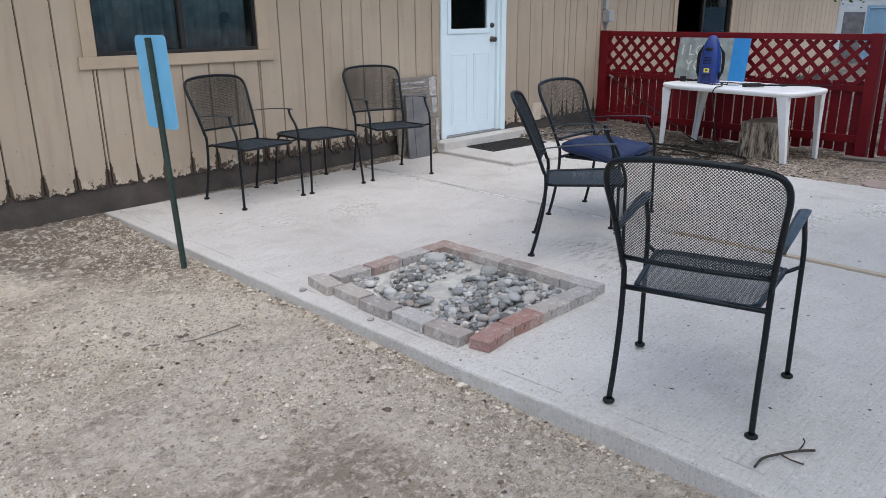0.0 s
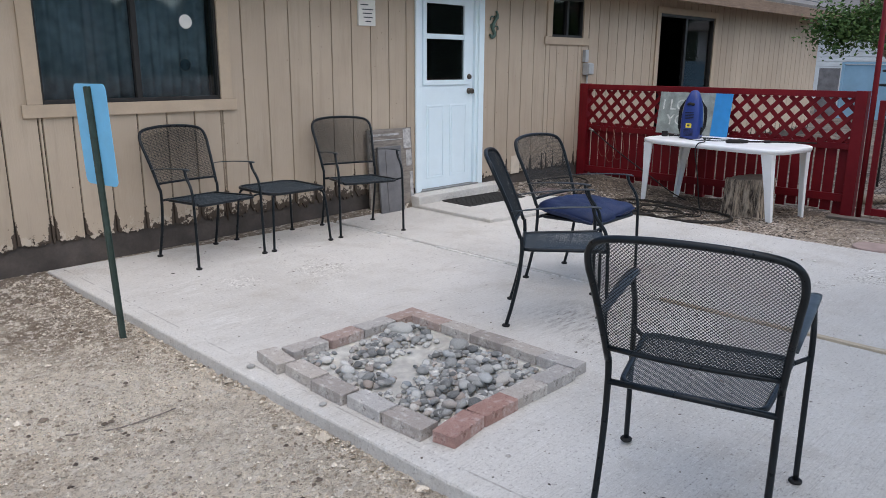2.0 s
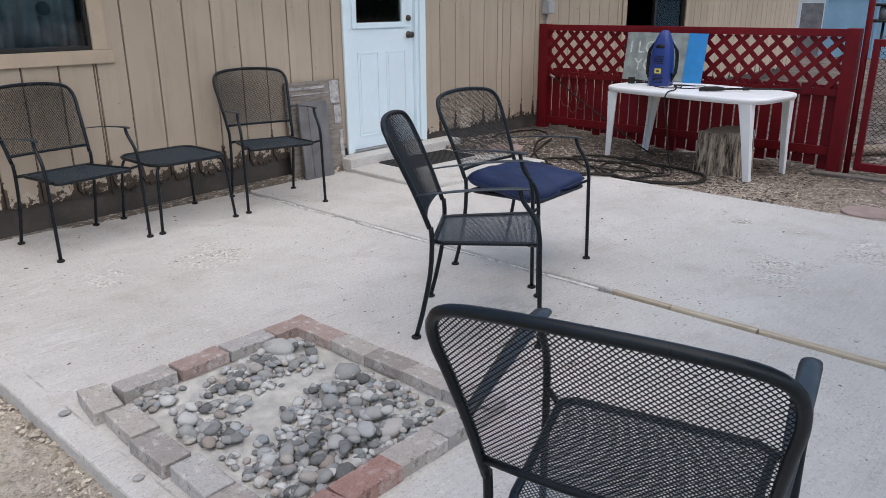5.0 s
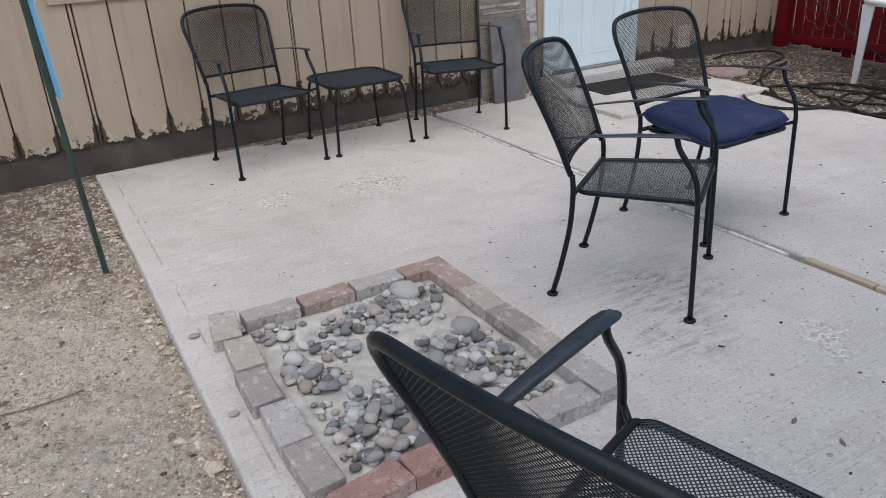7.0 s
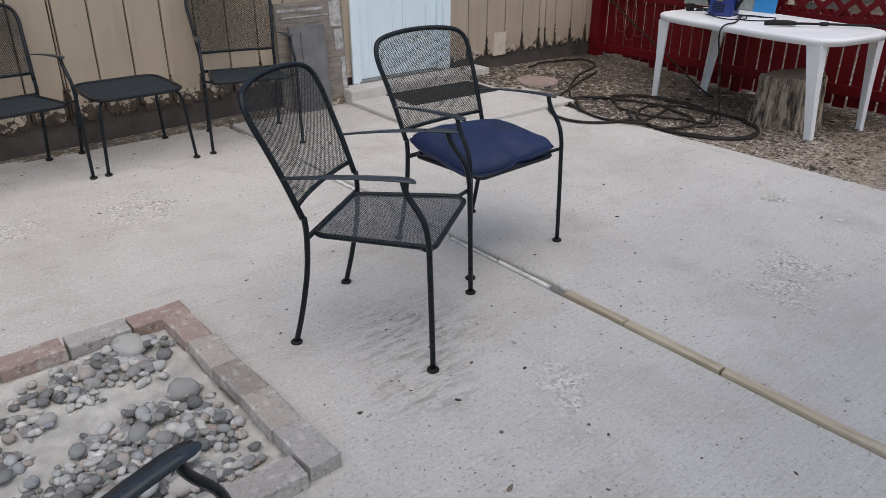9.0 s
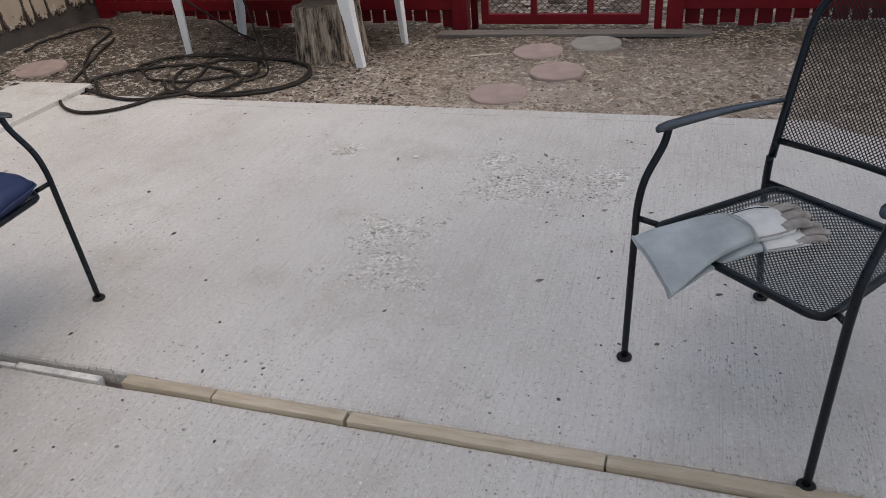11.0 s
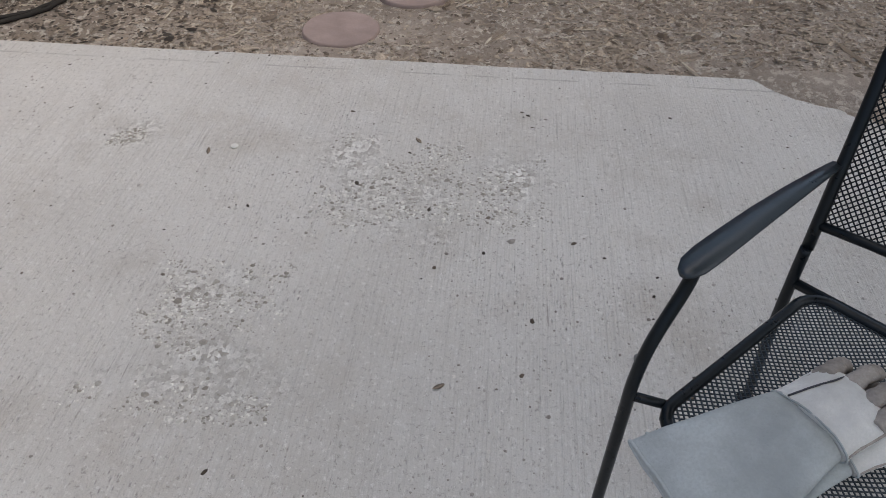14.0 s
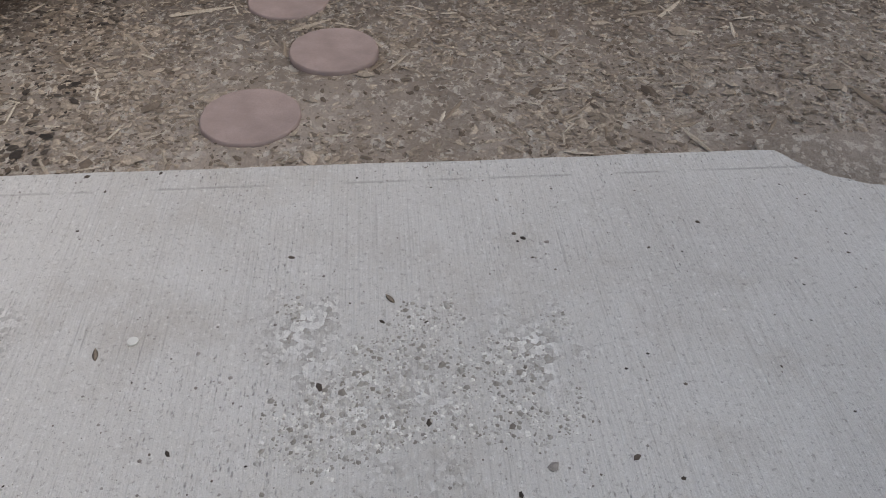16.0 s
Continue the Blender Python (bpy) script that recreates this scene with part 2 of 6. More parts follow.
def siding_material():
    k = Nodes("tan_painted_siding")
    p = k.position()
    s = k.n.new("ShaderNodeSeparateXYZ")
    k.link(p, s.inputs[0])
    base = k.mix(k.ramp(k.noise(1.1, 5, 0.6, p), 0.3, 0.7), (0.42, 0.335, 0.25), (0.50, 0.405, 0.305))
    base = k.mix(k.ramp(k.rand(), 0, 1, 0, 0.18), base, (0.34, 0.265, 0.19))
    streak = k.noise(1.0, 5, 0.7, k.scaled(p, (14, 14, 1.1)))
    base = k.mix(k.ramp(streak, 0.5, 0.8, 0, 0.5), base, (0.30, 0.23, 0.16))
    low = k.ramp(s.outputs[2], 0.14, 0.40, 0.33, -0.10)
    worst = k.ramp(k.math("ABSOLUTE", k.math("SUBTRACT", s.outputs[0], 4.2)), 0.8, 1.4, 0.14, 0.0)
    low = k.math("ADD", low, k.math("MULTIPLY", worst, k.ramp(s.outputs[2], 0.25, 0.55, 1.0, 0.0)))
    bx = k.n.new("ShaderNodeSeparateXYZ")
    k.link(k.coord, bx.inputs[0])
    edge = k.ramp(k.math("ABSOLUTE", k.math("SUBTRACT", bx.outputs[0], 0.114)), 0.084, 0.106)
    run = k.math("MULTIPLY", edge, k.ramp(s.outputs[2], 0.18, 0.66, 0.44, -0.02))
    peel = k.ramp(k.math("ADD", k.math("ADD", k.noise(24, 6, 0.72, p), low), run), 0.755, 0.785)
    wood = k.mix(k.noise(1.0, 4, 0.7, k.scaled(p, (60, 60, 5))), (0.018, 0.013, 0.010), (0.12, 0.085, 0.06))
    base = k.mix(peel, base, wood)
    chalk = k.ramp(k.math("ADD", k.noise(11, 5, 0.7, p), low), 0.70, 0.76, 0, 0.28)
    base = k.mix(k.math("MULTIPLY", chalk, k.math("SUBTRACT", 1.0, peel)), base, (0.68, 0.62, 0.52))
    nails = k.ramp(k.voronoi(9.0, p), 0.03, 0.06, 0.75, 0)
    base = k.mix(nails, base, (0.16, 0.11, 0.08))
    grain = k.noise(1.0, 5, 0.7, k.scaled(p, (110, 110, 5)))
    k.bump(k.math("SUBTRACT", k.math("MULTIPLY", grain, 0.5), k.math("MULTIPLY", peel, 0.6)), 0.4, 0.006)
    return k.done(base, 0.82)


def wood_material(name, a, b, along=(8, 90, 90), rough=0.8, relief=0.4):
    k = Nodes(name)
    g = k.noise(1.0, 6, 0.7, k.scaled(k.coord, along))
    c = k.mix(k.ramp(g, 0.32, 0.68), a, b)
    c = k.mix(k.ramp(k.noise(5, 4), 0.5, 0.75, 0, 0.5), c, tuple(v * 0.6 for v in a))
    c = k.mix(k.ramp(k.rand(), 0, 1, 0, 0.35), c, tuple(v * 0.7 for v in a))
    k.bump(g, relief, 0.004)
    return k.done(c, rough)


def red_material():
    k = Nodes("dark_red_paint")
    p = k.position()
    c = k.mix(k.ramp(k.noise(3.0, 5, 0.7, p), 0.3, 0.7), (0.14, 0.005, 0.010), (0.21, 0.009, 0.014))
    c = k.mix(k.ramp(k.rand(), 0, 1, 0, 0.4), c, (0.10, 0.004, 0.007))
    worn = k.ramp(k.noise(40, 6, 0.75, p), 0.70, 0.76, 0, 0.5)
    c = k.mix(worn, c, (0.24, 0.09, 0.075))
    k.bump(k.noise(1, 5, 0.7, k.scaled(p, (90, 90, 9))), 0.3, 0.003)
    k.bsdf.inputs["Specular IOR Level"].default_value = 0.22
    return k.done(c, 0.55)


def brick_material(name, a, b, blend, dust=0.5):
    k = Nodes(name)
    c = k.mix(k.ramp(k.noise(9, 5, 0.7), 0.3, 0.7), a, b)
    tone = k.n.new("ShaderNodeValToRGB")
    el = tone.color_ramp.elements
    el[0].color, el[1].color = (0.30, 0.255, 0.22, 1), (0.52, 0.465, 0.405, 1)
    for pos, col in ((0.3, (0.52, 0.50, 0.47)), (0.5, (0.36, 0.30, 0.255)), (0.75, (0.50, 0.445, 0.385))):
        el.new(pos).color = rgb(col)
    k.link(k.rand(), tone.inputs[0])
    c = k.mix(blend, c, tone.outputs[0])
    c = k.mix(k.ramp(k.noise(13, 7, 0.8), 0.49, 0.62, 0, dust), c, (0.78, 0.755, 0.70))
    c = k.mix(k.ramp(k.noise(34, 6, 0.8), 0.56, 0.62, 0, 0.7), c, tuple(v * 0.4 for v in a))
    c = k.mix(k.ramp(k.noise(150, 3), 0.45, 0.7, 0, 0.4), c, tuple(v * 0.55 for v in a))
    k.bump(k.noise(60, 6, 0.75), 0.8, 0.006)
    return k.done(c, 0.92)


def pebble_material(name="river_pebble", joined=False):
    k = Nodes(name)
    ramp = k.n.new("ShaderNodeValToRGB")
    e = ramp.color_ramp.elements
    e[0].position, e[0].color = 0.0, (0.065, 0.072, 0.074, 1)
    e[1].position, e[1].color = 1.0, (0.70, 0.68, 0.63, 1)
    for pos, col in ((0.2, (0.18, 0.19, 0.187)), (0.42, (0.36, 0.36, 0.34)), (0.6, (0.60, 0.585, 0.545)), (0.74, (0.30, 0.235, 0.19)), (0.86, (0.24, 0.27, 0.29))):
        e.new(pos).color = rgb(col)
    k.link(k.island() if joined else k.rand(), ramp.inputs[0])
    c = k.mix(k.ramp(k.noise(25, 5, 0.7), 0.4, 0.7, 0, 0.5), ramp.outputs[0], (0.42, 0.39, 0.35))
    c = k.mix(k.ramp(k.noise(70, 5, 0.7), 0.5, 0.66, 0, 0.55), c, (0.11, 0.105, 0.095))
    c = k.mix(k.ramp(k.noise(45, 4, 0.7), 0.58, 0.66, 0, 0.5), c, (0.72, 0.70, 0.66))
    k.bump(k.noise(90, 4), 0.25, 0.002)
    return k.done(c, 0.8)


def litter_material(name, a, b):
    k = Nodes(name)
    c = k.mix(k.island(), a, b)
    c = k.mix(k.ramp(k.noise(120, 3), 0.4, 0.7, 0, 0.5), c, tuple(v * 0.6 for v in a))
    return k.done(c, 0.95)


def bark_material():
    k = Nodes("rough_bark")
    g = k.noise(1.0, 6, 0.7, k.scaled(k.coord, (26, 26, 4)))
    c = k.mix(k.ramp(g, 0.41, 0.58), (0.035, 0.025, 0.018), (0.46, 0.37, 0.28))
    k.bump(g, 1.0, 0.02)
    return k.done(c, 0.95)


def glass_material(name, tint=(0.68, 0.75, 0.78)):
    k = Nodes(name)
    g = k.n.new("ShaderNodeBsdfGlossy")
    g.inputs["Roughness"].default_value = 0.03
    t = k.n.new("ShaderNodeBsdfTransparent")
    t.inputs[0].default_value = rgb(tint)
    f = k.n.new("ShaderNodeFresnel")
    f.inputs["IOR"].default_value = 1.55
    m = k.n.new("ShaderNodeMixShader")
    dirt = k.ramp(k.noise(4, 5, 0.7), 0.3, 0.8, 0.0, 0.05)
    k.link(k.math("ADD", f.outputs[0], dirt), m.inputs[0])
    k.link(t.outputs[0], m.inputs[1])
    k.link(g.outputs[0], m.inputs[2])
    k.link(m.outputs[0], k.n["Material Output"].inputs["Surface"])
    return k.mat


M_CONCRETE = concrete_material()
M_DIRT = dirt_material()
M_SIDING = siding_material()
M_RED = red_material()
M_FOUNDATION = plain("stained_foundation_concrete", (0.085, 0.070, 0.060), 0.95, vary=0.4, scale=5, grain=60, relief=0.6)
M_TRIM = plain("tan_painted_trim", (0.46, 0.36, 0.26), 0.75, vary=0.1, scale=5, grain=60)
M_WHITE = plain("white_door_paint", (0.78, 0.89, 0.93), 0.45, vary=0.04, scale=3, grain=40, relief=0.05)
M_PLASTIC = plain("white_moulded_plastic", (0.87, 0.87, 0.86), 0.4, vary=0.05, scale=6, grain=60, relief=0.05)
M_BRONZE = plain("dark_bronze_aluminium", (0.045, 0.042, 0.04), 0.45, 0.6, vary=0.2)
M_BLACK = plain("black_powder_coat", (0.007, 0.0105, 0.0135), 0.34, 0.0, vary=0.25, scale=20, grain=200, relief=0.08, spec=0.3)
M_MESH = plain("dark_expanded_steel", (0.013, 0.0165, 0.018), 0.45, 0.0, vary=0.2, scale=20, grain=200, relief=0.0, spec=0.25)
# same steel as the mesh, its colour lightened and blued for sky sheen
M_SEAT = plain("black_steel_with_sky_sheen", (0.026, 0.037, 0.046), 0.38, 0.0, vary=0.2, scale=20, grain=200, relief=0.0, spec=0.5)
# armrest black made paler and bluer to carry the sky's reflection
M_ARM = plain("armrest_black_with_sky_sheen", (0.030, 0.040, 0.048), 0.36, 0.0, vary=0.2, scale=12, grain=150, relief=0.05)
M_RUBBER = plain("black_rubber", (0.014, 0.0135, 0.013), 0.65, vary=0.3, spec=0.3)
M_HOSE = plain("dusty_black_rubber_hose", (0.032, 0.028, 0.024), 0.75, vary=0.4, scale=6, spec=0.2)
M_NAVY = plain("navy_canvas", (0.008, 0.021, 0.078), 0.62, vary=0.25, scale=7, grain=350, relief=0.35)
M_BLUE = plain("blue_moulded_plastic", (0.012, 0.035, 0.19), 0.38, vary=0.12, scale=6)
M_SKYBLUE = plain("sky_blue_painted_metal", (0.19, 0.54, 0.82), 0.5, vary=0.08, scale=8)
M_GREEN = plain("dark_green_post_paint", (0.038, 0.062, 0.050), 0.55, vary=0.35, scale=20)
M_YELLOW = plain("yellow_label", (0.75, 0.60, 0.05), 0.5, vary=0.05)
M_STEEL = plain("dull_grey_steel", (0.32, 0.32, 0.31), 0.5, 0.7, vary=0.25)
M_GREYBOX = plain("grey_painted_metal", (0.42, 0.43, 0.43), 0.5, 0.2, vary=0.15)
M_SHEET = plain("weathered_grey_sheet", (0.17, 0.165, 0.165), 0.8, vary=0.35, scale=6)
M_STRIP = plain("torn_grey_paper", (0.42, 0.40, 0.38), 0.9, vary=0.5, scale=22, grain=70)
M_PLY = wood_material("weathered_plywood", (0.15, 0.125, 0.105), (0.34, 0.295, 0.25), (6, 6, 40))
M_LUMBER = wood_material("pale_lumber", (0.42, 0.34, 0.24), (0.62, 0.53, 0.40), (60, 5, 60))
M_OLDWOOD = wood_material("grey_old_lumber", (0.12, 0.10, 0.085), (0.25, 0.215, 0.18), (60, 5, 60))
M_MORTAR = plain("pale_mortar", (0.70, 0.68, 0.63), 0.95, vary=0.3, scale=20, relief=0.6)
M_SAND = plain("fine_pale_sand", (0.83, 0.80, 0.745), 0.97, vary=0.22, scale=12, grain=130, relief=1.0)
M_STONEPINK = plain("pink_cast_stone", (0.34, 0.255, 0.225), 0.92, vary=0.2, scale=10, grain=120, relief=0.5)
M_STONEGREY = plain("grey_cast_stone", (0.28, 0.26, 0.225), 0.92, vary=0.2, scale=10, grain=120, relief=0.5)
M_BRICKRED = brick_material("red_brick", (0.30, 0.13, 0.10), (0.45, 0.225, 0.18), 0.25, 0.3)
M_BRICKFADED = brick_material("faded_red_brick", (0.34, 0.22, 0.185), (0.48, 0.35, 0.30), 0.3)
M_BRICKGREY = brick_material("grey_brown_brick", (0.32, 0.28, 0.26), (0.50, 0.46, 0.43), 0.75)
M_PEBBLE = pebble_material()
M_CLOD = litter_material("grit_grains", (0.16, 0.13, 0.105), (0.84, 0.80, 0.74))
M_GRAVEL = litter_material("sandy_gravel", (0.24, 0.19, 0.135), (0.80, 0.71, 0.585))
M_CHIP = litter_material("dry_leaf_litter", (0.11, 0.08, 0.056), (0.52, 0.425, 0.325))
M_BARK = bark_material()
M_CUTWOOD = wood_material("grey_cut_wood", (0.22, 0.17, 0.13), (0.36, 0.29, 0.22), (25, 25, 25))
M_GLASS = glass_material("window_glass")
# dark wall colour stands for the shade inside the rooms
M_DARKROOM = plain("room_shade_paint", (0.09, 0.10, 0.11), 0.9)
# curtain colour brightened and blued to include the pane's sky reflection
M_CURTAIN = plain("curtain_with_sky_reflection", (0.76, 0.85, 0.90), 0.9, vary=0.15)
M_LEATHER = plain("grey_suede_leather", (0.46, 0.495, 0.495), 0.95, vary=0.3, scale=6, grain=220, relief=0.5)
M_LEATHERWORN = plain("soiled_pale_leather", (0.72, 0.71, 0.68), 0.9, vary=0.2, scale=14, grain=220, relief=0.6)
M_LEATHERDARK = plain("grimy_brown_leather", (0.36, 0.32, 0.285), 0.85, vary=0.45, scale=18, grain=200, relief=0.6)
M_LEAF = litter_material("green_leaf", (0.035, 0.085, 0.022), (0.11, 0.19, 0.05))
M_BLUESHEET = plain("pale_blue_fence_paint", (0.24, 0.40, 0.52), 0.45, vary=0.14, scale=2)
M_LAPSIDING = plain("white_lap_siding", (0.66, 0.67, 0.66), 0.6, vary=0.08, scale=3)
M_ROOF = plain("grey_shingle", (0.16, 0.15, 0.14), 0.95, vary=0.3, scale=6)
M_FASCIA = wood_material("brown_fascia_board", (0.16, 0.105, 0.07), (0.27, 0.19, 0.13), (5, 60, 60))
M_PAPER = plain("cream_plaque_paint", (0.72, 0.70, 0.64), 0.7, vary=0.08)
M_INK = plain("dark_ink", (0.06, 0.06, 0.07), 0.7)
M_CANVAS = plain("grey_green_painted_board", (0.31, 0.345, 0.32), 0.8, vary=0.35, scale=9)
M_WIRE = plain("galvanised_wire", (0.025, 0.021, 0.019), 0.7, 0.2)
M_ORANGE = plain("faded_orange_cord", (0.22, 0.075, 0.05), 0.7)
M_TERRA = plain("brass_knob", (0.12, 0.10, 0.08), 0.35, 0.9)
M_GECKO = plain("verdigris_metal", (0.10, 0.16, 0.13), 0.6, 0.3, vary=0.35)

# ---- building helpers ----
def part(name, bm, material, parent, label=""):
    me = bpy.data.meshes.new(name)
    bm.normal_update()
    bm.to_mesh(me)
    bm.free()
    me.materials.append(material)
    ob = new(name, me)
    ob.parent = parent
    if label:
        ob["label"] = label
    return ob


def share(name, me, parent, m):
    ob = new(name, me)
    ob.parent = parent
    ob.matrix_basis = m
    return ob


def empty(name, label, category, group="", kind="", m=None):
    ob = new(name)
    ob.empty_display_size = 0.1
    if m is not None:
        ob.matrix_basis = m
    return tagged(ob, label, category, group, kind)


def box(bm, x0, x1, y0, y1, z0, z1, bevel=0.0, m=None):
    r = bmesh.ops.create_cube(bm, size=1.0)
    vs = r["verts"]
    t = Matrix.Translation(((x0 + x1) / 2, (y0 + y1) / 2, (z0 + z1) / 2)) @ Matrix.Diagonal((x1 - x0, y1 - y0, z1 - z0, 1))
    bmesh.ops.transform(bm, matrix=(m @ t) if m is not None else t, verts=vs)
    if bevel:
        es = list({e for v in vs for e in v.link_edges})
        bmesh.ops.bevel(bm, geom=es, offset=bevel, segments=2, affect="EDGES", profile=0.6)
    return bm


def a_box(*a, **k):
    return box(bmesh.new(), *a, **k)


def curve_points(pts, steps=6, closed=False):
    """Catmull-Rom through the points."""
    p = [Vector(q) for q in pts]
    n = len(p)
    out = []
    rng = range(n if closed else n - 1)
    for i in rng:
        a = p[(i - 1) % n] if closed or i > 0 else p[i] * 2 - p[i + 1]
        b, c = p[i], p[(i + 1) % n]
        d = p[(i + 2) % n] if closed or i + 2 < n else c * 2 - b
        for s in range(steps):
            t = s / steps
            out.append(0.5 * ((2 * b) + (c - a) * t + (2 * a - 5 * b + 4 * c - d) * t * t + (3 * b - a - 3 * c + d) * t ** 3))
    if not closed:
        out.append(p[-1])
    return out


def tube(bm, pts, r, sides=8, closed=False, flat=1.0, ends=True):
    """A round (or flattened) bar along the points; r may be a list."""
    n = len(pts)
    up = Vector((0.13, 0.29, 0.95)).normalized()
    rings = []
    side = None
    for i, p in enumerate(pts):
        a = pts[(i - 1) % n] if closed or i else p
        b = pts[(i + 1) % n] if closed or i < n - 1 else p
        d = (b - a).normalized()
        if side is None:
            side = d.cross(up)
            if side.length < 0.2:
                side = d.cross(Vector((1, 0, 0)))
        side = (side - d * side.dot(d)).normalized()
        other = d.cross(side)
        rad = r[i] if isinstance(r, (list, tuple)) else r
        rings.append([bm.verts.new(p + side * math.cos(2 * math.pi * k / sides) * rad + other * math.sin(2 * math.pi * k / sides) * rad * flat) for k in range(sides)])
    for i in range(n if closed else n - 1):
        a, b = rings[i], rings[(i + 1) % n]
        for k in range(sides):
            f = bm.faces.new((a[k], a[(k + 1) % sides], b[(k + 1) % sides], b[k]))
            f.smooth = True
    if not closed and ends:
        bm.faces.new(rings[0][::-1])
        bm.faces.new(rings[-1])
    return bm


def a_tube(pts, r, **k):
    return tube(bmesh.new(), [Vector(p) for p in pts], r, **k)


def loft(bm, sections, cap=True):
    rings = [[bm.verts.new(p) for p in s] for s in sections]
    for a, b in zip(rings, rings[1:]):
        n = len(a)
        for k in range(n):
            f = bm.faces.new((a[k], a[(k + 1) % n], b[(k + 1) % n], b[k]))
            f.smooth = True
    if cap:
        bm.faces.new(rings[0][::-1])
        bm.faces.new(rings[-1])
    return bm


def rounded(cx, cy, z, hx, hy, r, k=5):
    """A rounded rectangle at height z."""
    out = []
    for sx, sy, a0 in ((1, 1, 0), (-1, 1, 90), (-1, -1, 180), (1, -1, 270)):
        for i in range(k + 1):
            a = radians(a0 + 90 * i / k)
            out.append(Vector((cx + sx * (hx - r) + r * math.cos(a), cy + sy * (hy - r) + r * math.sin(a), z)))
    return out


def disc(bm, r, z0, z1, sides=24, bevel=0.004, wobble=0.0, cx=0, cy=0):
    secs = []
    rnd = random.Random(int(r * 1e4) + sides)
    w = [1 + rnd.uniform(-wobble, wobble) for _ in range(sides)]
    for rr, z in ((r - bevel, z0), (r, z0 + bevel), (r, z1 - bevel), (r - bevel, z1)):
        secs.append([Vector((cx + rr * w[i] * math.cos(2 * math.pi * i / sides), cy + rr * w[i] * math.sin(2 * math.pi * i / sides), z)) for i in range(sides)])
    return loft(bm, secs)


def structure(ob, label, category):
    return tagged(ob, label, category, kind="structure")


def writing(text, size, m, material, parent, name="lettering", depth=0.001):
    c = bpy.data.curves.new(name, "FONT")
    c.body, c.size, c.extrude, c.align_x = text, size, depth, "CENTER"
    tmp = bpy.data.objects.new("tmp", c)
    me = bpy.data.meshes.new_from_object(tmp)
    bpy.data.objects.remove(tmp)
    me.materials.clear()
    me.materials.append(material)
    ob = new(name, me)
    ob.parent = parent
    ob.matrix_basis = m
    return ob


# ---- ground and slab ----
SLAB_X0, SLAB_JOINT, SLAB_X1, SLAB_Y0, WALL_Y = 2.03, 4.49, 6.82, -2.6, 5.74


def ground_height(x, y):
    """Dirt level, a little under the slab and rising to the house."""
    z = -0.062 if x < 4 else -0.03 - 0.022 * max(0.0, min(x - 6.8, 2.0))
    if x > 6.6:
        z += 0.09 * max(0.0, min(1.0, (y - 4.3) / 1.2))
        if y < 0.4:
            z += 0.035 * min(1.0, (0.4 - y) / 0.5)
    if x < 2.2:
        z += 0.04 * max(0.0, min(1.0, (y - 4.6) / 1.0))
    z += 0.016 * noise.noise((x * 1.3, y * 1.3, 0.0)) + 0.008 * noise.noise((x * 5, y * 5, 3.0)) + 0.004 * noise.noise((x * 14, y * 14, 7.0))
    if -1.3 < x < 2.1 or 6.75 < x < 8.6:
        a = 1.0 if x < 3 else 0.6
        z += a * (0.012 * noise.noise((x * 20, y * 24, 11.0)) + 0.008 * noise.noise((x * 55, y * 55, 5.0)))
    if 2.1 < x < 6.75 and SLAB_Y0 + 0.1 < y < 5.65:
        z = min(z, -0.14)
    return z


def build_ground():
    xs = sorted(set([-600, -250, -100, -50, -25, -14, -9, -6, -4.5] + [round(-3.5 + 0.05 * i, 3) for i in range(270) if not 2.15 < -3.5 + 0.05 * i < 6.7] + [round(-1.2 + 0.016 * i, 3) for i in range(204)] + [round(6.83 + 0.02 * i, 3) for i in range(88)] + [10.2, 10.6, 11.2, 12, 13, 14.5, 17, 20, 25, 32, 45, 80, 200, 600]))
    ys = sorted(set([-600, -200, -80, -40, -20, -10, -6, -4] + [round(-2.5 + 0.05 * i, 3) for i in range(int(8.6 / 0.05))] + [round(0.2 + 0.016 * i, 3) for i in range(340)] + [6.3, 7, 8, 10, 14, 20, 40, 80, 200, 600]))
    nx = len(xs)
    verts = [(x, y, ground_height(x, y)) for y in ys for x in xs]
    faces = [(j * nx + i, j * nx + i + 1, (j + 1) * nx + i + 1, (j + 1) * nx + i) for j in range(len(ys) - 1) for i in range(nx - 1)]
    me = bpy.data.meshes.new("ground")
    me.from_pydata(verts, [], faces)
    me.polygons.foreach_set("use_smooth", [True] * len(faces))
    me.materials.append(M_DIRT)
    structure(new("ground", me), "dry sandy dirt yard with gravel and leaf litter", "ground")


build_ground()


def slab_height(x, y):
    """The slab has heaved a little near its south-west edge."""
    return 0.034 * math.exp(-((x - 2.45) / 0.9) ** 2 - ((y - 0.95) / 0.75) ** 2)


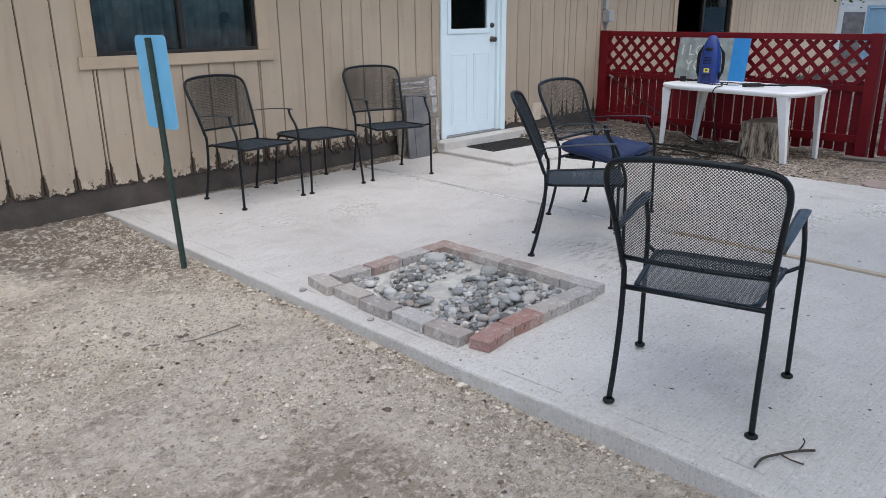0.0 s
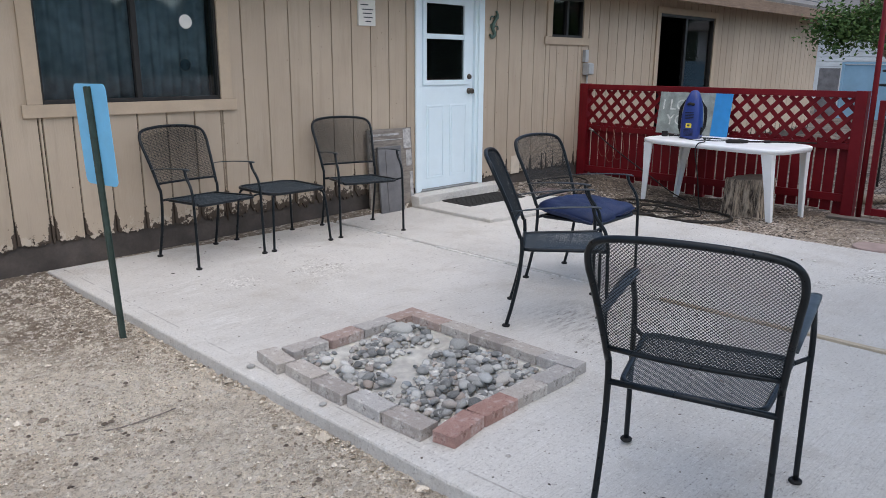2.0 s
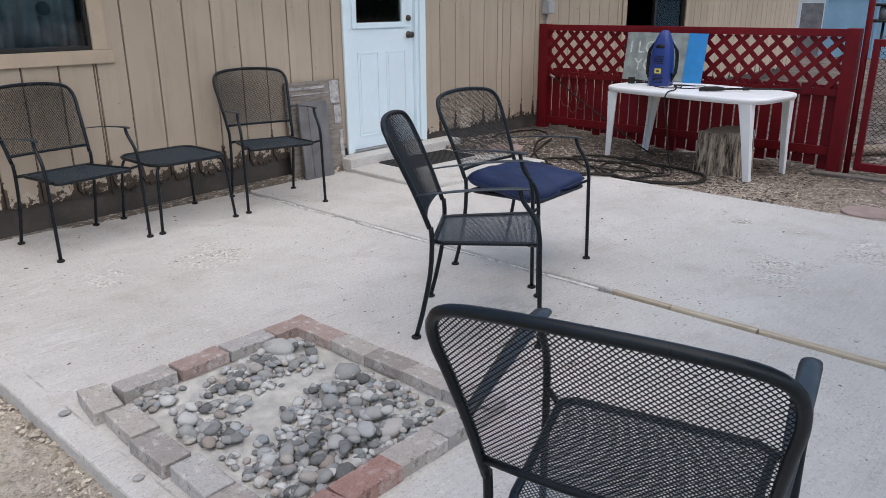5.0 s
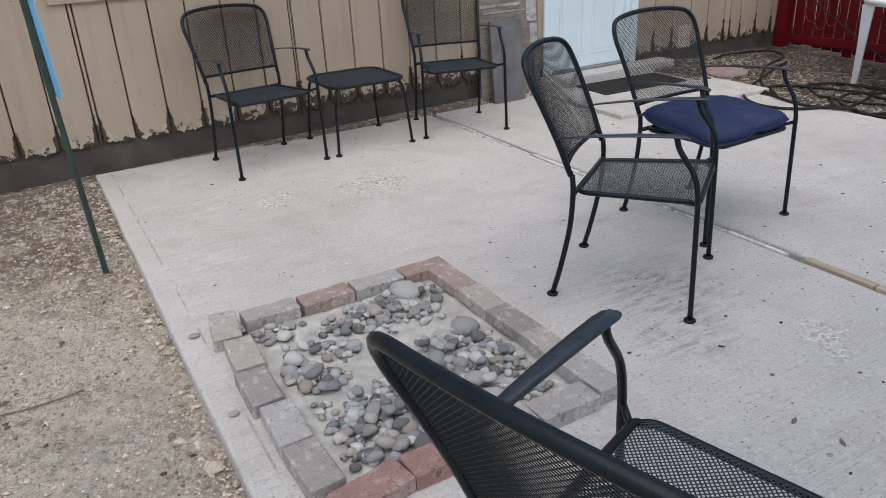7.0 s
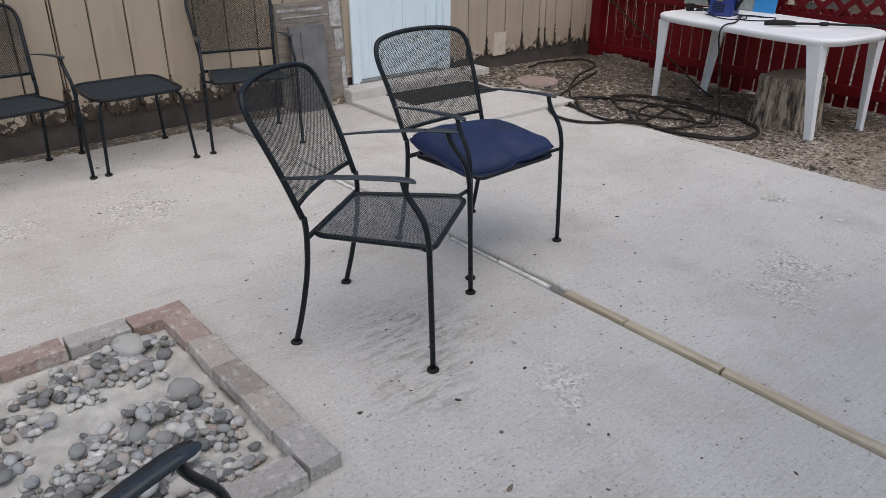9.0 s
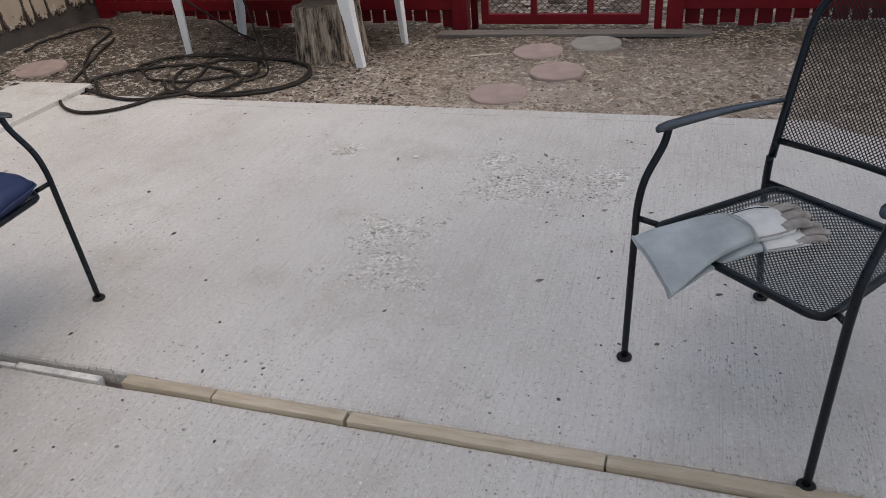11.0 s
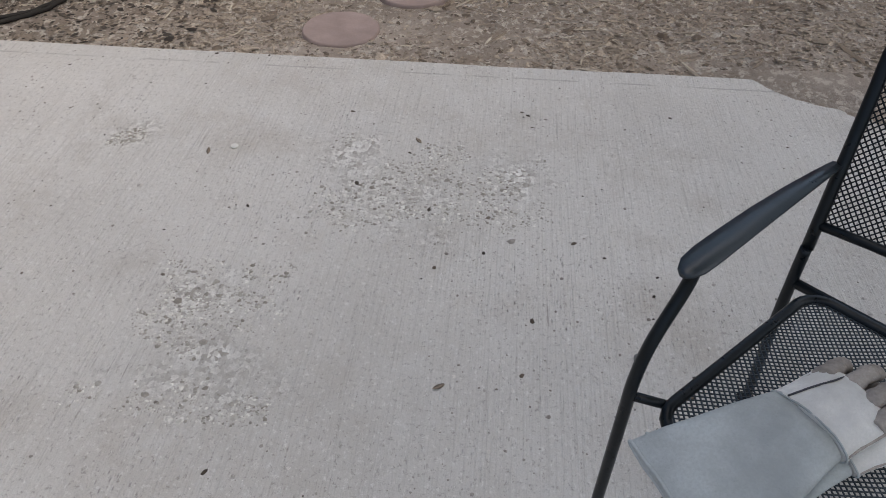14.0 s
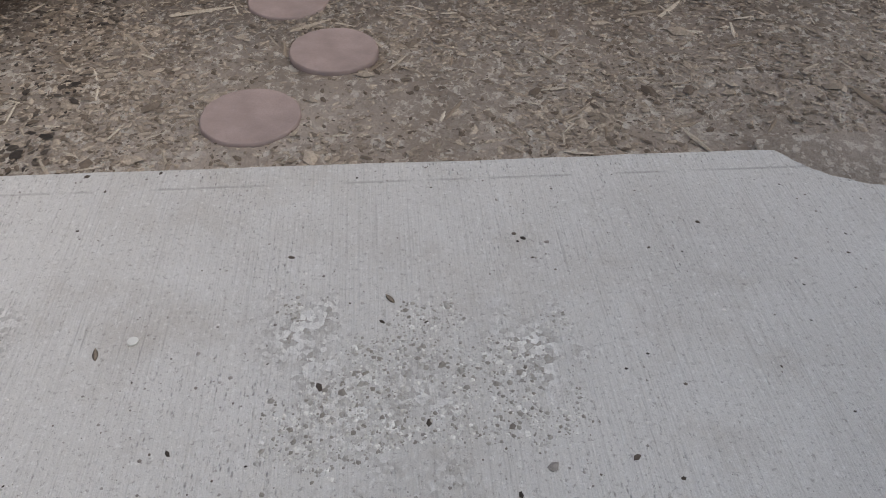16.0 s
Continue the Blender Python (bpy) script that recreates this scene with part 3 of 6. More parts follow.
def slab_piece(parent, name, x0, x1, y0, y1):
    """Cast slab with a slightly wavering, rounded rim."""
    bm = bmesh.new()
    nx, ny = int((x1 - x0) / 0.12), int((y1 - y0) / 0.12)
    gx = [x0 + (x1 - x0) * i / nx for i in range(nx + 1)]
    gy = [y0 + (y1 - y0) * j / ny for j in range(ny + 1)]
    ring = [(i, 0) for i in range(nx)] + [(nx, j) for j in range(ny)] + [(i, ny) for i in range(nx, 0, -1)] + [(0, j) for j in range(ny, 0, -1)]
    rows = []
    for inset, z in ((0.0, -0.13), (0.0, -0.012), (0.004, -0.004), (0.013, 0.0)):
        row = []
        for i, j in ring:
            x, y = gx[i], gy[j]
            w = inset + abs(0.008 * noise.noise((x * 3, y * 3, 1)) + 0.004 * noise.noise((x * 11, y * 11, 2)))
            px = x + (w if i == 0 else -w if i == nx else 0)
            py = y + (w if j == 0 else -w if j == ny else 0)
            row.append(bm.verts.new((px, py, z if z < -0.1 else z + slab_height(x, y))))
        rows.append(row)
    for a, b in zip(rows, rows[1:]):
        n = len(a)
        for k in range(n):
            bm.faces.new((a[k], a[(k + 1) % n], b[(k + 1) % n], b[k]))
    top = {ij: v for ij, v in zip(ring, rows[-1])}
    for i in range(1, nx):
        for j in range(1, ny):
            top[(i, j)] = bm.verts.new((gx[i], gy[j], slab_height(gx[i], gy[j])))
    for i in range(nx):
        for j in range(ny):
            bm.faces.new((top[(i, j)], top[(i + 1, j)], top[(i + 1, j + 1)], top[(i, j + 1)]))
    return part(name, bm, M_CONCRETE, parent)


pavement = empty("pavement", "pale grey broomed concrete patio slab with worn patches", "patio", kind="structure")
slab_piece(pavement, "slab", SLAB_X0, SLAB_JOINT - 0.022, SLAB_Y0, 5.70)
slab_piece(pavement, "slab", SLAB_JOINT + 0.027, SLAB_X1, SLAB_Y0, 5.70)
part("joint_bed", a_box(SLAB_JOINT - 0.021, SLAB_JOINT + 0.021, SLAB_Y0, 5.69, -0.12, -0.045), M_FOUNDATION, pavement, "dirt-filled dark joint")
for y0, y1 in ((2.33, 2.02), (2.015, 1.60), (1.59, 0.9), (0.895, 0.1), (0.09, -1.15), (-1.155, -2.55)):
    part("joint_board", a_box(SLAB_JOINT - 0.020, SLAB_JOINT + 0.019, y1, y0, -0.06, 0.010, bevel=0.004), M_LUMBER, pavement, "pale lumber strip set in the joint")
rj = random.Random(4)
yy = 5.4
while yy > 2.45:
    ln = rj.uniform(0.15, 0.5)
    part("joint_mortar", a_box(SLAB_JOINT - 0.02 , SLAB_JOINT + rj.uniform(-0.006, 0.006), max(2.42, yy - ln), yy, -0.05, rj.uniform(-0.006, 0.003), bevel=0.003), M_MORTAR, pavement)
    yy -= ln + rj.uniform(0.005, 0.03)
pad = part("door_pad", bmesh.new(), M_CONCRETE, pavement)
pad_bm = bmesh.new()
loft(pad_bm, [[Vector((x, y, z)) for x, y in ((5.47 + i, 4.57 + i), (6.0, 4.49 + i), (6.93 - i, 4.47 + i), (6.93 - i, 5.56), (5.50 + i, 5.56))] for i, z in ((0, 0.001), (0, 0.026), (0.008, 0.032))])
for f in pad_bm.faces:
    f.smooth = False
pad_bm.to_mesh(pad.data)
pad_bm.free()
step = structure(part("door_step", a_box(5.50, 6.98, 5.54, 5.735, 0.0, 0.115, bevel=0.012), M_CONCRETE, None), "low grey concrete step under the door", "step")

# ---- house ----
HOUSE_X0, HOUSE_X1, HOUSE_TOP = -4.052, 17.2, 2.62
OPENINGS = [(2.13, 3.49, 1.135, 2.12), (5.70, 6.60, 0.10, 2.17), (7.89, 8.57, 1.74, 2.2), (10.5, 12.28, 0.10, 2.14)]


def columns(step_x):
    xs = [HOUSE_X0]
    while xs[-1] + step_x < HOUSE_X1:
        xs.append(round(xs[-1] + step_x, 4))
    xs.append(HOUSE_X1)
    for o in OPENINGS:
        xs += [o[0], o[1]]
    xs = sorted(set(xs))
    out = [xs[0]]
    for x in xs[1:]:
        if x - out[-1] > 0.004:
            out.append(x)
    return list(zip(out, out[1:]))


def spans(x0, x1, bottom, top):
    mid = (x0 + x1) / 2
    cuts = sorted((o[2], o[3]) for o in OPENINGS if o[0] < mid < o[1])
    z, out = bottom, []
    for a, b in cuts:
        if a - z > 0.02:
            out.append((z, a))
        z = b
    if top - z > 0.02:
        out.append((z, top))
    return out


wall_house = empty("wall_house", "tan painted grooved plywood siding with peeling rotted lower edge", "house wall", kind="structure")
core = bmesh.new()
for x0, x1 in columns(1.2):
    for z0, z1 in spans(x0, x1, 0.21, HOUSE_TOP):
        box(core, x0, x1, WALL_Y + 0.016, WALL_Y + 0.14, z0, z1)
part("wall_core", core, wood_material("rotten_dark_wood", (0.03, 0.023, 0.017), (0.10, 0.075, 0.055), (6, 6, 30)), wall_house, "dark rotten wood behind the siding")


def board_mesh(w, z0, z1, ragged, seed, rot=0.03):
    """One siding board; the lower edge is rotted unevenly where ragged."""
    rnd = random.Random(seed)
    n = 25 if ragged else 2
    low = []
    for i in range(n):
        e = abs(2 * i / (n - 1) - 1)
        low.append(z0 + ((rot * 0.9 * noise.noise((i * 0.33, seed * 3.7, 1.0)) + rot * 0.55 * noise.noise((i * 0.9, seed * 2.3, 4.0)) + rnd.uniform(-0.12, 0.12) * rot + rot * (0.4 + rnd.random()) * e ** 5) if ragged else 0))
    bm = bmesh.new()
    g = 0.0065
    front, back = [], []
    for y, row, ins in ((0.0, front, g), (0.015, back, 0.0035)):
        for i in range(n):
            row.append(bm.verts.new((ins + (w - 2 * ins) * i / (n - 1), y, low[i])))
        row.append(bm.verts.new((w - ins, y, z1)))
        row.append(bm.verts.new((ins, y, z1)))
    bm.faces.new(front)
    bm.faces.new(back[::-1])
    m = len(front)
    for i in range(m):
        bm.faces.new((front[i], back[i], back[(i + 1) % m], front[(i + 1) % m]))
    bm.normal_update()
    me = bpy.data.meshes.new("siding_board")
    bm.to_mesh(me)
    bm.free()
    me.materials.append(M_SIDING)
    return me


for i, (x0, x1) in enumerate(columns(0.228)):
    for z0, z1 in spans(x0, x1, 0.175, HOUSE_TOP):
        share("siding_board", board_mesh(x1 - x0, z0, z1, z0 < 0.3, i, 0.055 if 3.1 < x0 < 5.3 or 7.6 < x0 < 8.6 else 0.026), wall_house, Matrix.Translation((x0, WALL_Y, 0)))
fb = bmesh.new()
for x0, x1 in ((HOUSE_X0, 5.69), (5.69, 6.61), (6.61, 10.5), (10.5, HOUSE_X1)):
    box(fb, x0, x1, WALL_Y + 0.018, WALL_Y + 0.14, -0.3, 0.095 if x0 in (5.69,) else 0.21)
structure(part("foundation", fb, M_FOUNDATION, None), "dark stained concrete foundation strip of the house", "foundation")

# closed, unseen rooms behind the glass, their shade put into the wall colour
rooms = bmesh.new()
for x0, x1, y0, y1, z0, z1 in ((HOUSE_X0, HOUSE_X1, 9.4, 9.5, -0.1, HOUSE_TOP), (HOUSE_X0, HOUSE_X0 + 0.1, WALL_Y + 0.14, 9.4, -0.1, HOUSE_TOP), (HOUSE_X1 - 0.1, HOUSE_X1, WALL_Y + 0.14, 9.4, -0.1, HOUSE_TOP),
                               (4.6, 4.7, WALL_Y + 0.14, 9.4, -0.1, HOUSE_TOP), (7.3, 7.4, WALL_Y + 0.14, 9.4, -0.1, HOUSE_TOP), (9.4, 9.5, WALL_Y + 0.14, 9.4, -0.1, HOUSE_TOP), (HOUSE_X0, HOUSE_X1, WALL_Y + 0.14, 9.4, 0.0, 0.09)):
    box(rooms, x0, x1, y0, y1, z0, z1)
structure(part("wall_interior", rooms, M_DARKROOM, None), "plain unseen inner walls and floor, coloured dark for room shade", "wall")
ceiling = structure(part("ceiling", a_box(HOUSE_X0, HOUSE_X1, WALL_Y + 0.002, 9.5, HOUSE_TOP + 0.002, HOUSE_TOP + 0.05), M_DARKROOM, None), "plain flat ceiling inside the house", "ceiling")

roof = empty("roof", "low grey shingle roof with brown eave boards", "roof", kind="structure")
rb = bmesh.new()
loft(rb, [[Vector((x, 5.28, 2.44)), Vector((x, 7.6, 3.25)), Vector((x, 10.2, 2.44)), Vector((x, 10.2, 2.49)), Vector((x, 7.6, 3.31)), Vector((x, 5.28, 2.49))] for x in (HOUSE_X0 - 0.4, HOUSE_X1 + 0.4)])
for f in rb.faces:
    f.smooth = False
part("roof_sheet", rb, M_ROOF, roof)
part("fascia", a_box(HOUSE_X0 - 0.4, HOUSE_X1 + 0.4, 5.28, 5.305, 2.27, 2.438, bevel=0.003), M_FASCIA, roof)
part("soffit", a_box(HOUSE_X0 - 0.4, HOUSE_X1 + 0.4, 5.307, WALL_Y - 0.002, 2.40, 2.415), M_FASCIA, roof)


def casing(parent, o, w, out=0.022, sill=0.0, material=M_TRIM, bottom=True, over=0.035):
    x0, x1, z0, z1 = o
    y0, y1 = WALL_Y - out, WALL_Y - 0.002
    part("casing", a_box(x0 - w, x0 + 0.012, y0, y1, z0 + 0.001, z1, bevel=0.003), material, parent)
    part("casing", a_box(x1 - 0.012, x1 + w, y0, y1, z0 + 0.001, z1, bevel=0.003), material, parent)
    part("head_casing", a_box(x0 - w, x1 + w, y0, y1, z1 + 0.001, z1 + w, bevel=0.003), material, parent)
    if bottom:
        part("window_sill", a_box(x0 - w - over, x1 + w + over, y0 - sill, y1, z0 - w, z0, bevel=0.004), material, parent)


def sliding_window(name, o, mullion, label):
    x0, x1, z0, z1 = o
    win = structure(empty(name, label, "window"), label, "window")
    casing(win, o, 0.088)
    y0, y1 = WALL_Y - 0.004, WALL_Y + 0.06
    for n, b in (("window_frame", (x0, x0 + 0.03, z0, z1)), ("window_frame", (x1 - 0.03, x1, z0, z1)), ("window_frame", (x0 + 0.03, x1 - 0.03, z0, z0 + 0.028)), ("window_frame", (x0 + 0.03, x1 - 0.03, z1 - 0.028, z1))):
        part(n, a_box(b[0], b[1], y0, y1, b[2], b[3], bevel=0.003), M_BRONZE, win, "dark bronze aluminium frame")
    part("meeting_rail", a_box(mullion - 0.02, mullion + 0.02, y0 + 0.012, y1, z0 + 0.028, z1 - 0.028, bevel=0.003), M_BRONZE, win)
    for a, b, y in ((x0 + 0.03, mullion - 0.02, WALL_Y + 0.04), (mullion + 0.02, x1 - 0.03, WALL_Y + 0.025)):
        pane = part("pane", a_box(a, b, y, y + 0.004, z0 + 0.028, z1 - 0.028), M_GLASS, win)
        pane.visible_shadow = False
    return win


w1 = sliding_window("window_1", OPENINGS[0], 2.83, "sliding window in dark bronze frame with tan wooden trim")
ring = bmesh.new()
disc(ring, 0.052, -0.002, 0.0, 28, 0.0005)
spot = part("round_sticker", ring, M_PAPER, w1, "round white sticker on the glass")
spot.matrix_basis = Matrix.Translation((3.24, WALL_Y + 0.024, 1.72)) @ Euler((radians(90), 0, 0)).to_matrix().to_4x4()
catcher = empty("sun_catcher", "round cut-glass sun catcher hung inside the window", "ornament")
part("glass_disc", disc(bmesh.new(), 0.045, -0.004, 0.004, 24, 0.003), M_GLASS, catcher).matrix_basis = Matrix.Translation((3.235, WALL_Y + 0.07, 1.40)) @ Euler((radians(90), 0, 0)).to_matrix().to_4x4()
part("rim", a_tube([(3.235 + 0.046 * math.cos(2 * math.pi * i / 24), WALL_Y + 0.07, 1.40 + 0.046 * math.sin(2 * math.pi * i / 24)) for i in range(24)], 0.0035, sides=6, closed=True), M_STEEL, catcher)
part("cord", a_tube([(3.235, WALL_Y + 0.07, 1.446), (3.237, WALL_Y + 0.07, 2.09)], 0.0012, sides=5), M_STEEL, catcher)
sliding_window("window_2", OPENINGS[2], 8.25, "small sliding window with tan wooden trim")
curtain = bmesh.new()
secs = []
for i in range(121):
    x = 2.15 + 1.32 * i / 120
    y = WALL_Y + (0.13 if x > 2.8 else 0.19) + 0.012 * math.sin(i * 0.9) + 0.016 * math.sin(i * 0.31 + 1.0)
    secs.append([Vector((x, y, 1.1)), Vector((x, y + 0.003, 1.1)), Vector((x, y + 0.003, 2.14)), Vector((x, y, 2.14))])
loft(curtain, secs)
# grey curtain, with the panes' blue sky reflection put into its colour
tagged(part("curtain", curtain, plain("curtain_with_sky_tint", (0.34, 0.41, 0.45), 0.9, vary=0.3, scale=12), None), "thin grey gathered curtain behind the window, blued for the reflected sky", "curtain")

slider = structure(empty("door_2", "", ""), "open sliding glass patio door with pale curtain", "patio door")
casing(slider, OPENINGS[3], 0.09, bottom=False)
x0, x1, z0, z1 = OPENINGS[3]
part("door_frame", a_box(x0, x0 + 0.04, WALL_Y, WALL_Y + 0.09, z0, z1), M_BRONZE, slider)
part("door_frame", a_box(x1 - 0.04, x1, WALL_Y, WALL_Y + 0.09, z0, z1), M_BRONZE, slider)
part("door_frame", a_box(x0 + 0.04, x1 - 0.04, WALL_Y, WALL_Y + 0.09, z1 - 0.04, z1), M_BRONZE, slider)
part("meeting_stile", a_box(11.36, 11.42, WALL_Y + 0.02, WALL_Y + 0.06, z0, z1 - 0.04), M_BRONZE, slider)
p = part("pane", a_box(11.42, x1 - 0.04, WALL_Y + 0.035, WALL_Y + 0.04, z0, z1 - 0.04), glass_material("clear_door_glass", (0.93, 0.95, 0.96)), slider)
p.visible_shadow = False
cb = bmesh.new()
secs = []
for i in range(49):
    x = 11.40 + 0.86 * i / 48
    y = WALL_Y + 0.072 + 0.016 * math.sin(i * 1.05)
    secs.append([Vector((x, y, 0.12)), Vector((x, y + 0.004, 0.12)), Vector((x, y + 0.004, 2.12)), Vector((x, y, 2.12))])
tagged(part("curtain", loft(cb, secs), M_CURTAIN, None), "curtain behind the patio door, coloured pale blue for the reflected sky", "curtain")

# entry door
door = structure(empty("door_1", "", ""), "closed white half-glazed back door with panelled lower part", "door")
DX0, DX1, DZ0, DZ1 = 5.735, 6.545, 0.135, 2.14
LEAF_Y = WALL_Y + 0.035
part("casing", a_box(5.635, 5.715, WALL_Y - 0.026, WALL_Y - 0.002, 0.117, 2.165, bevel=0.006), M_WHITE, door)
part("casing", a_box(6.585, 6.665, WALL_Y - 0.026, WALL_Y - 0.002, 0.117, 2.165, bevel=0.006), M_WHITE, door)
part("head_casing", a_box(5.635, 6.665, WALL_Y - 0.026, WALL_Y - 0.002, 2.166, 2.25, bevel=0.006), M_WHITE, door)
part("jamb", a_box(5.702, DX0 - 0.002, WALL_Y + 0.0, WALL_Y + 0.12, 0.117, 2.165), M_WHITE, door)
part("jamb", a_box(DX1 + 0.002, 6.598, WALL_Y + 0.0, WALL_Y + 0.12, 0.117, 2.165), M_WHITE, door)
part("threshold", a_box(5.70, 6.60, WALL_Y - 0.03, WALL_Y + 0.12, 0.1165, 0.132, bevel=0.003), M_STEEL, door, "dull metal threshold")
lb = bmesh.new()
LX0, LX1, LZ0, LZ1 = DX0 + 0.075, DX1 - 0.135, 1.235, 2.03
for a, b, c, d in ((DX0, LX0, DZ0, DZ1), (LX1, DX1, DZ0, DZ1), (LX0, LX1, DZ0, LZ0), (LX0, LX1, LZ1, DZ1)):
    box(lb, a, b, LEAF_Y, LEAF_Y + 0.044, c, d)
part("door_leaf", lb, M_WHITE, door)
for px0, px1 in ((DX0 + 0.10, DX0 + 0.36), (DX1 - 0.36, DX1 - 0.10)):
    for pz0, pz1 in ((0.24, 1.0),):
        pb = bmesh.new()
        t = 0.016
        for a, b, c, d in ((px0, px1, pz0, pz0 + t), (px0, px1, pz1 - t, pz1), (px0, px0 + t, pz0 + t, pz1 - t), (px1 - t, px1, pz0 + t, pz1 - t)):
            box(pb, a, b, LEAF_Y - 0.006, LEAF_Y - 0.0005, c, d, bevel=0.002)
        box(pb, px0 + 0.03, px1 - 0.03, LEAF_Y - 0.005, LEAF_Y - 0.0005, pz0 + 0.03, pz1 - 0.03, bevel=0.003)
        part("door_panel", pb, M_WHITE, door)
for a, b, c, d in ((LX0 - 0.03, LX0 + 0.02, LZ0 - 0.03, LZ1 + 0.03), (LX1 - 0.02, LX1 + 0.03, LZ0 - 0.03, LZ1 + 0.03), (LX0 + 0.02, LX1 - 0.02, LZ0 - 0.03, LZ0 + 0.02), (LX0 + 0.02, LX1 - 0.02, LZ1 - 0.02, LZ1 + 0.03), (LX0 + 0.02, LX1 - 0.02, 1.665, 1.715)):
    part("lite_frame", a_box(a, b, LEAF_Y - 0.016, LEAF_Y - 0.0008, c, d, bevel=0.004), M_WHITE, door)
for c, d in ((LZ0 + 0.02, 1.665), (1.715, LZ1 - 0.02)):
    p = part("pane", a_box(LX0 + 0.02, LX1 - 0.02, LEAF_Y + 0.01, LEAF_Y + 0.014, c, d), M_GLASS, door)
    p.visible_shadow = False
for z, r, d in ((1.135, 0.029, 0.06), (1.285, 0.026, 0.022)):
    kb = bmesh.new()
    secs = []
    for y, rr in ((0, r * 1.1), (-0.008, r * 1.1), (-0.010, r * 0.5), (-d * 0.5, r * 0.5), (-d * 0.65, r), (-d * 0.95, r * 0.95), (-d, r * 0.5)):
        secs.append([Vector((DX1 - 0.062 + rr * math.cos(2 * math.pi * i / 16), LEAF_Y + y - 0.0005, z - rr * math.sin(2 * math.pi * i / 16))) for i in range(16)])
    part("door_knob" if d > 0.03 else "deadbolt", loft(kb, secs), M_TERRA, door, "dark aged metal knob")

# ---- fence and gate ----
FX = 8.60


def fence_run(label, y0, y1, z_of):
    """Red fence: upright boards below, diagonal lattice above, between rails and end posts."""
    f = empty("fence", label, "fence", "red lattice fence", m=None)
    zb = z_of((y0 + y1) / 2)
    for y in (y0, y1 - 0.11):
        part("post", a_box(FX - 0.035, FX + 0.075, y, y + 0.11, z_of(y) - 0.12, 1.185, bevel=0.004), M_RED, f)
    ymid = (y0 + y1) / 2
    if y1 - y0 > 2:
        part("post", a_box(FX + 0.035, FX + 0.115, ymid - 0.045, ymid + 0.045, zb - 0.12, 1.12, bevel=0.004), M_RED, f)
    a, b = y0 + 0.11, y1 - 0.11
    for n, z0, z1, xo in (("top_rail", 1.115, 1.18, -0.022), ("middle_rail", 0.60, 0.665, 0.0), ("bottom_rail", 0.07, 0.15, -0.006)):
        part(n, a_box(FX + xo, FX + xo + 0.035, a, b, z0, z1, bevel=0.004), M_RED, f)
    rnd = random.Random(int(y0 * 100) + 7)
    y = a + 0.004
    while y < b - 0.03:
        w = min(0.097 + rnd.uniform(-0.006, 0.004), b - y)
        lo = z_of(y) + rnd.uniform(0.01, 0.05)
        part("slat", a_box(FX + 0.036, FX + 0.052, y, y + w, lo, 0.70 + rnd.uniform(-0.01, 0.01)), M_RED, f)
        y += w + rnd.uniform(0.014, 0.024)
    lz0, lz1 = 0.655, 1.12
    h = lz1 - lz0
    s = 0.17
    for sign, x in ((1, FX + 0.012), (-1, FX + 0.003)):
        k = -int(h / s) - 2
        while True:
            c = a + k * s
            if c > b + h:
                break
            # strip centre line: y = c + (z - lz0) * sign (+ h for the other slope)
            pts = []
            ya, yb = (c, c + h) if sign > 0 else (c + h, c)
            p0, p1 = Vector((0, ya, lz0)), Vector((0, yb, lz1))
            d = p1 - p0
            t0, t1 = 0.0, 1.0
            for lim, sg in ((a, 1), (b, -1)):
                va, vb = (p0.y - lim) * sg, (p1.y - lim) * sg
                if va < 0 and vb < 0:
                    t0, t1 = 1, 0
                elif va < 0:
                    t0 = max(t0, va / (va - vb))
                elif vb < 0:
                    t1 = min(t1, va / (va - vb))
            k += 1
            if t1 - t0 < 0.08:
                continue
            q0, q1 = p0 + d * t0, p0 + d * t1
            ln = (q1 - q0).length
            ang = math.atan2(q1.z - q0.z, q1.y - q0.y)
            m = Matrix.Translation((x, (q0.y + q1.y) / 2, (q0.z + q1.z) / 2)) @ Matrix.Rotation(ang, 4, "X")
            part("lattice_strip", a_box(-0.004, 0.004, -ln / 2, ln / 2, -0.023, 0.023, m=m), M_RED, f)
    return f


fence_run("dark red fence with lattice top behind the white table", 2.40, 5.735, lambda y: ground_height(FX, y))
fence_run("dark red fence with lattice top beside the gate", -1.9, 0.97, lambda y: ground_height(FX, y))
gate = empty("garden_gate", "dark red wooden gate frame covered with chicken wire", "gate")
GY0, GY1, GZ0, GZ1 = 1.09, 2.29, -0.03, 1.10
for n, b in (("gate_stile", (GY0, GY0 + 0.055, GZ0, GZ1)), ("gate_stile", (GY1 - 0.055, GY1, GZ0, GZ1)), ("gate_bar", (1.47, 1.515, GZ0 + 0.07, GZ1 - 0.06)), ("gate_bar", (1.875, 1.92, GZ0 + 0.07, GZ1 - 0.06)), ("gate_rail", (GY0 + 0.055, GY1 - 0.055, GZ0, GZ0 + 0.07)), ("gate_rail", (GY0 + 0.055, GY1 - 0.055, GZ1 - 0.06, GZ1))):
    part(n, a_box(FX - 0.02, FX + 0.02, *b, bevel=0.004), M_RED, gate)
wb = bmesh.new()
cw, chh, wr = 0.052, 0.024, 0.0022
rows = int((GZ1 - GZ0) / chh)
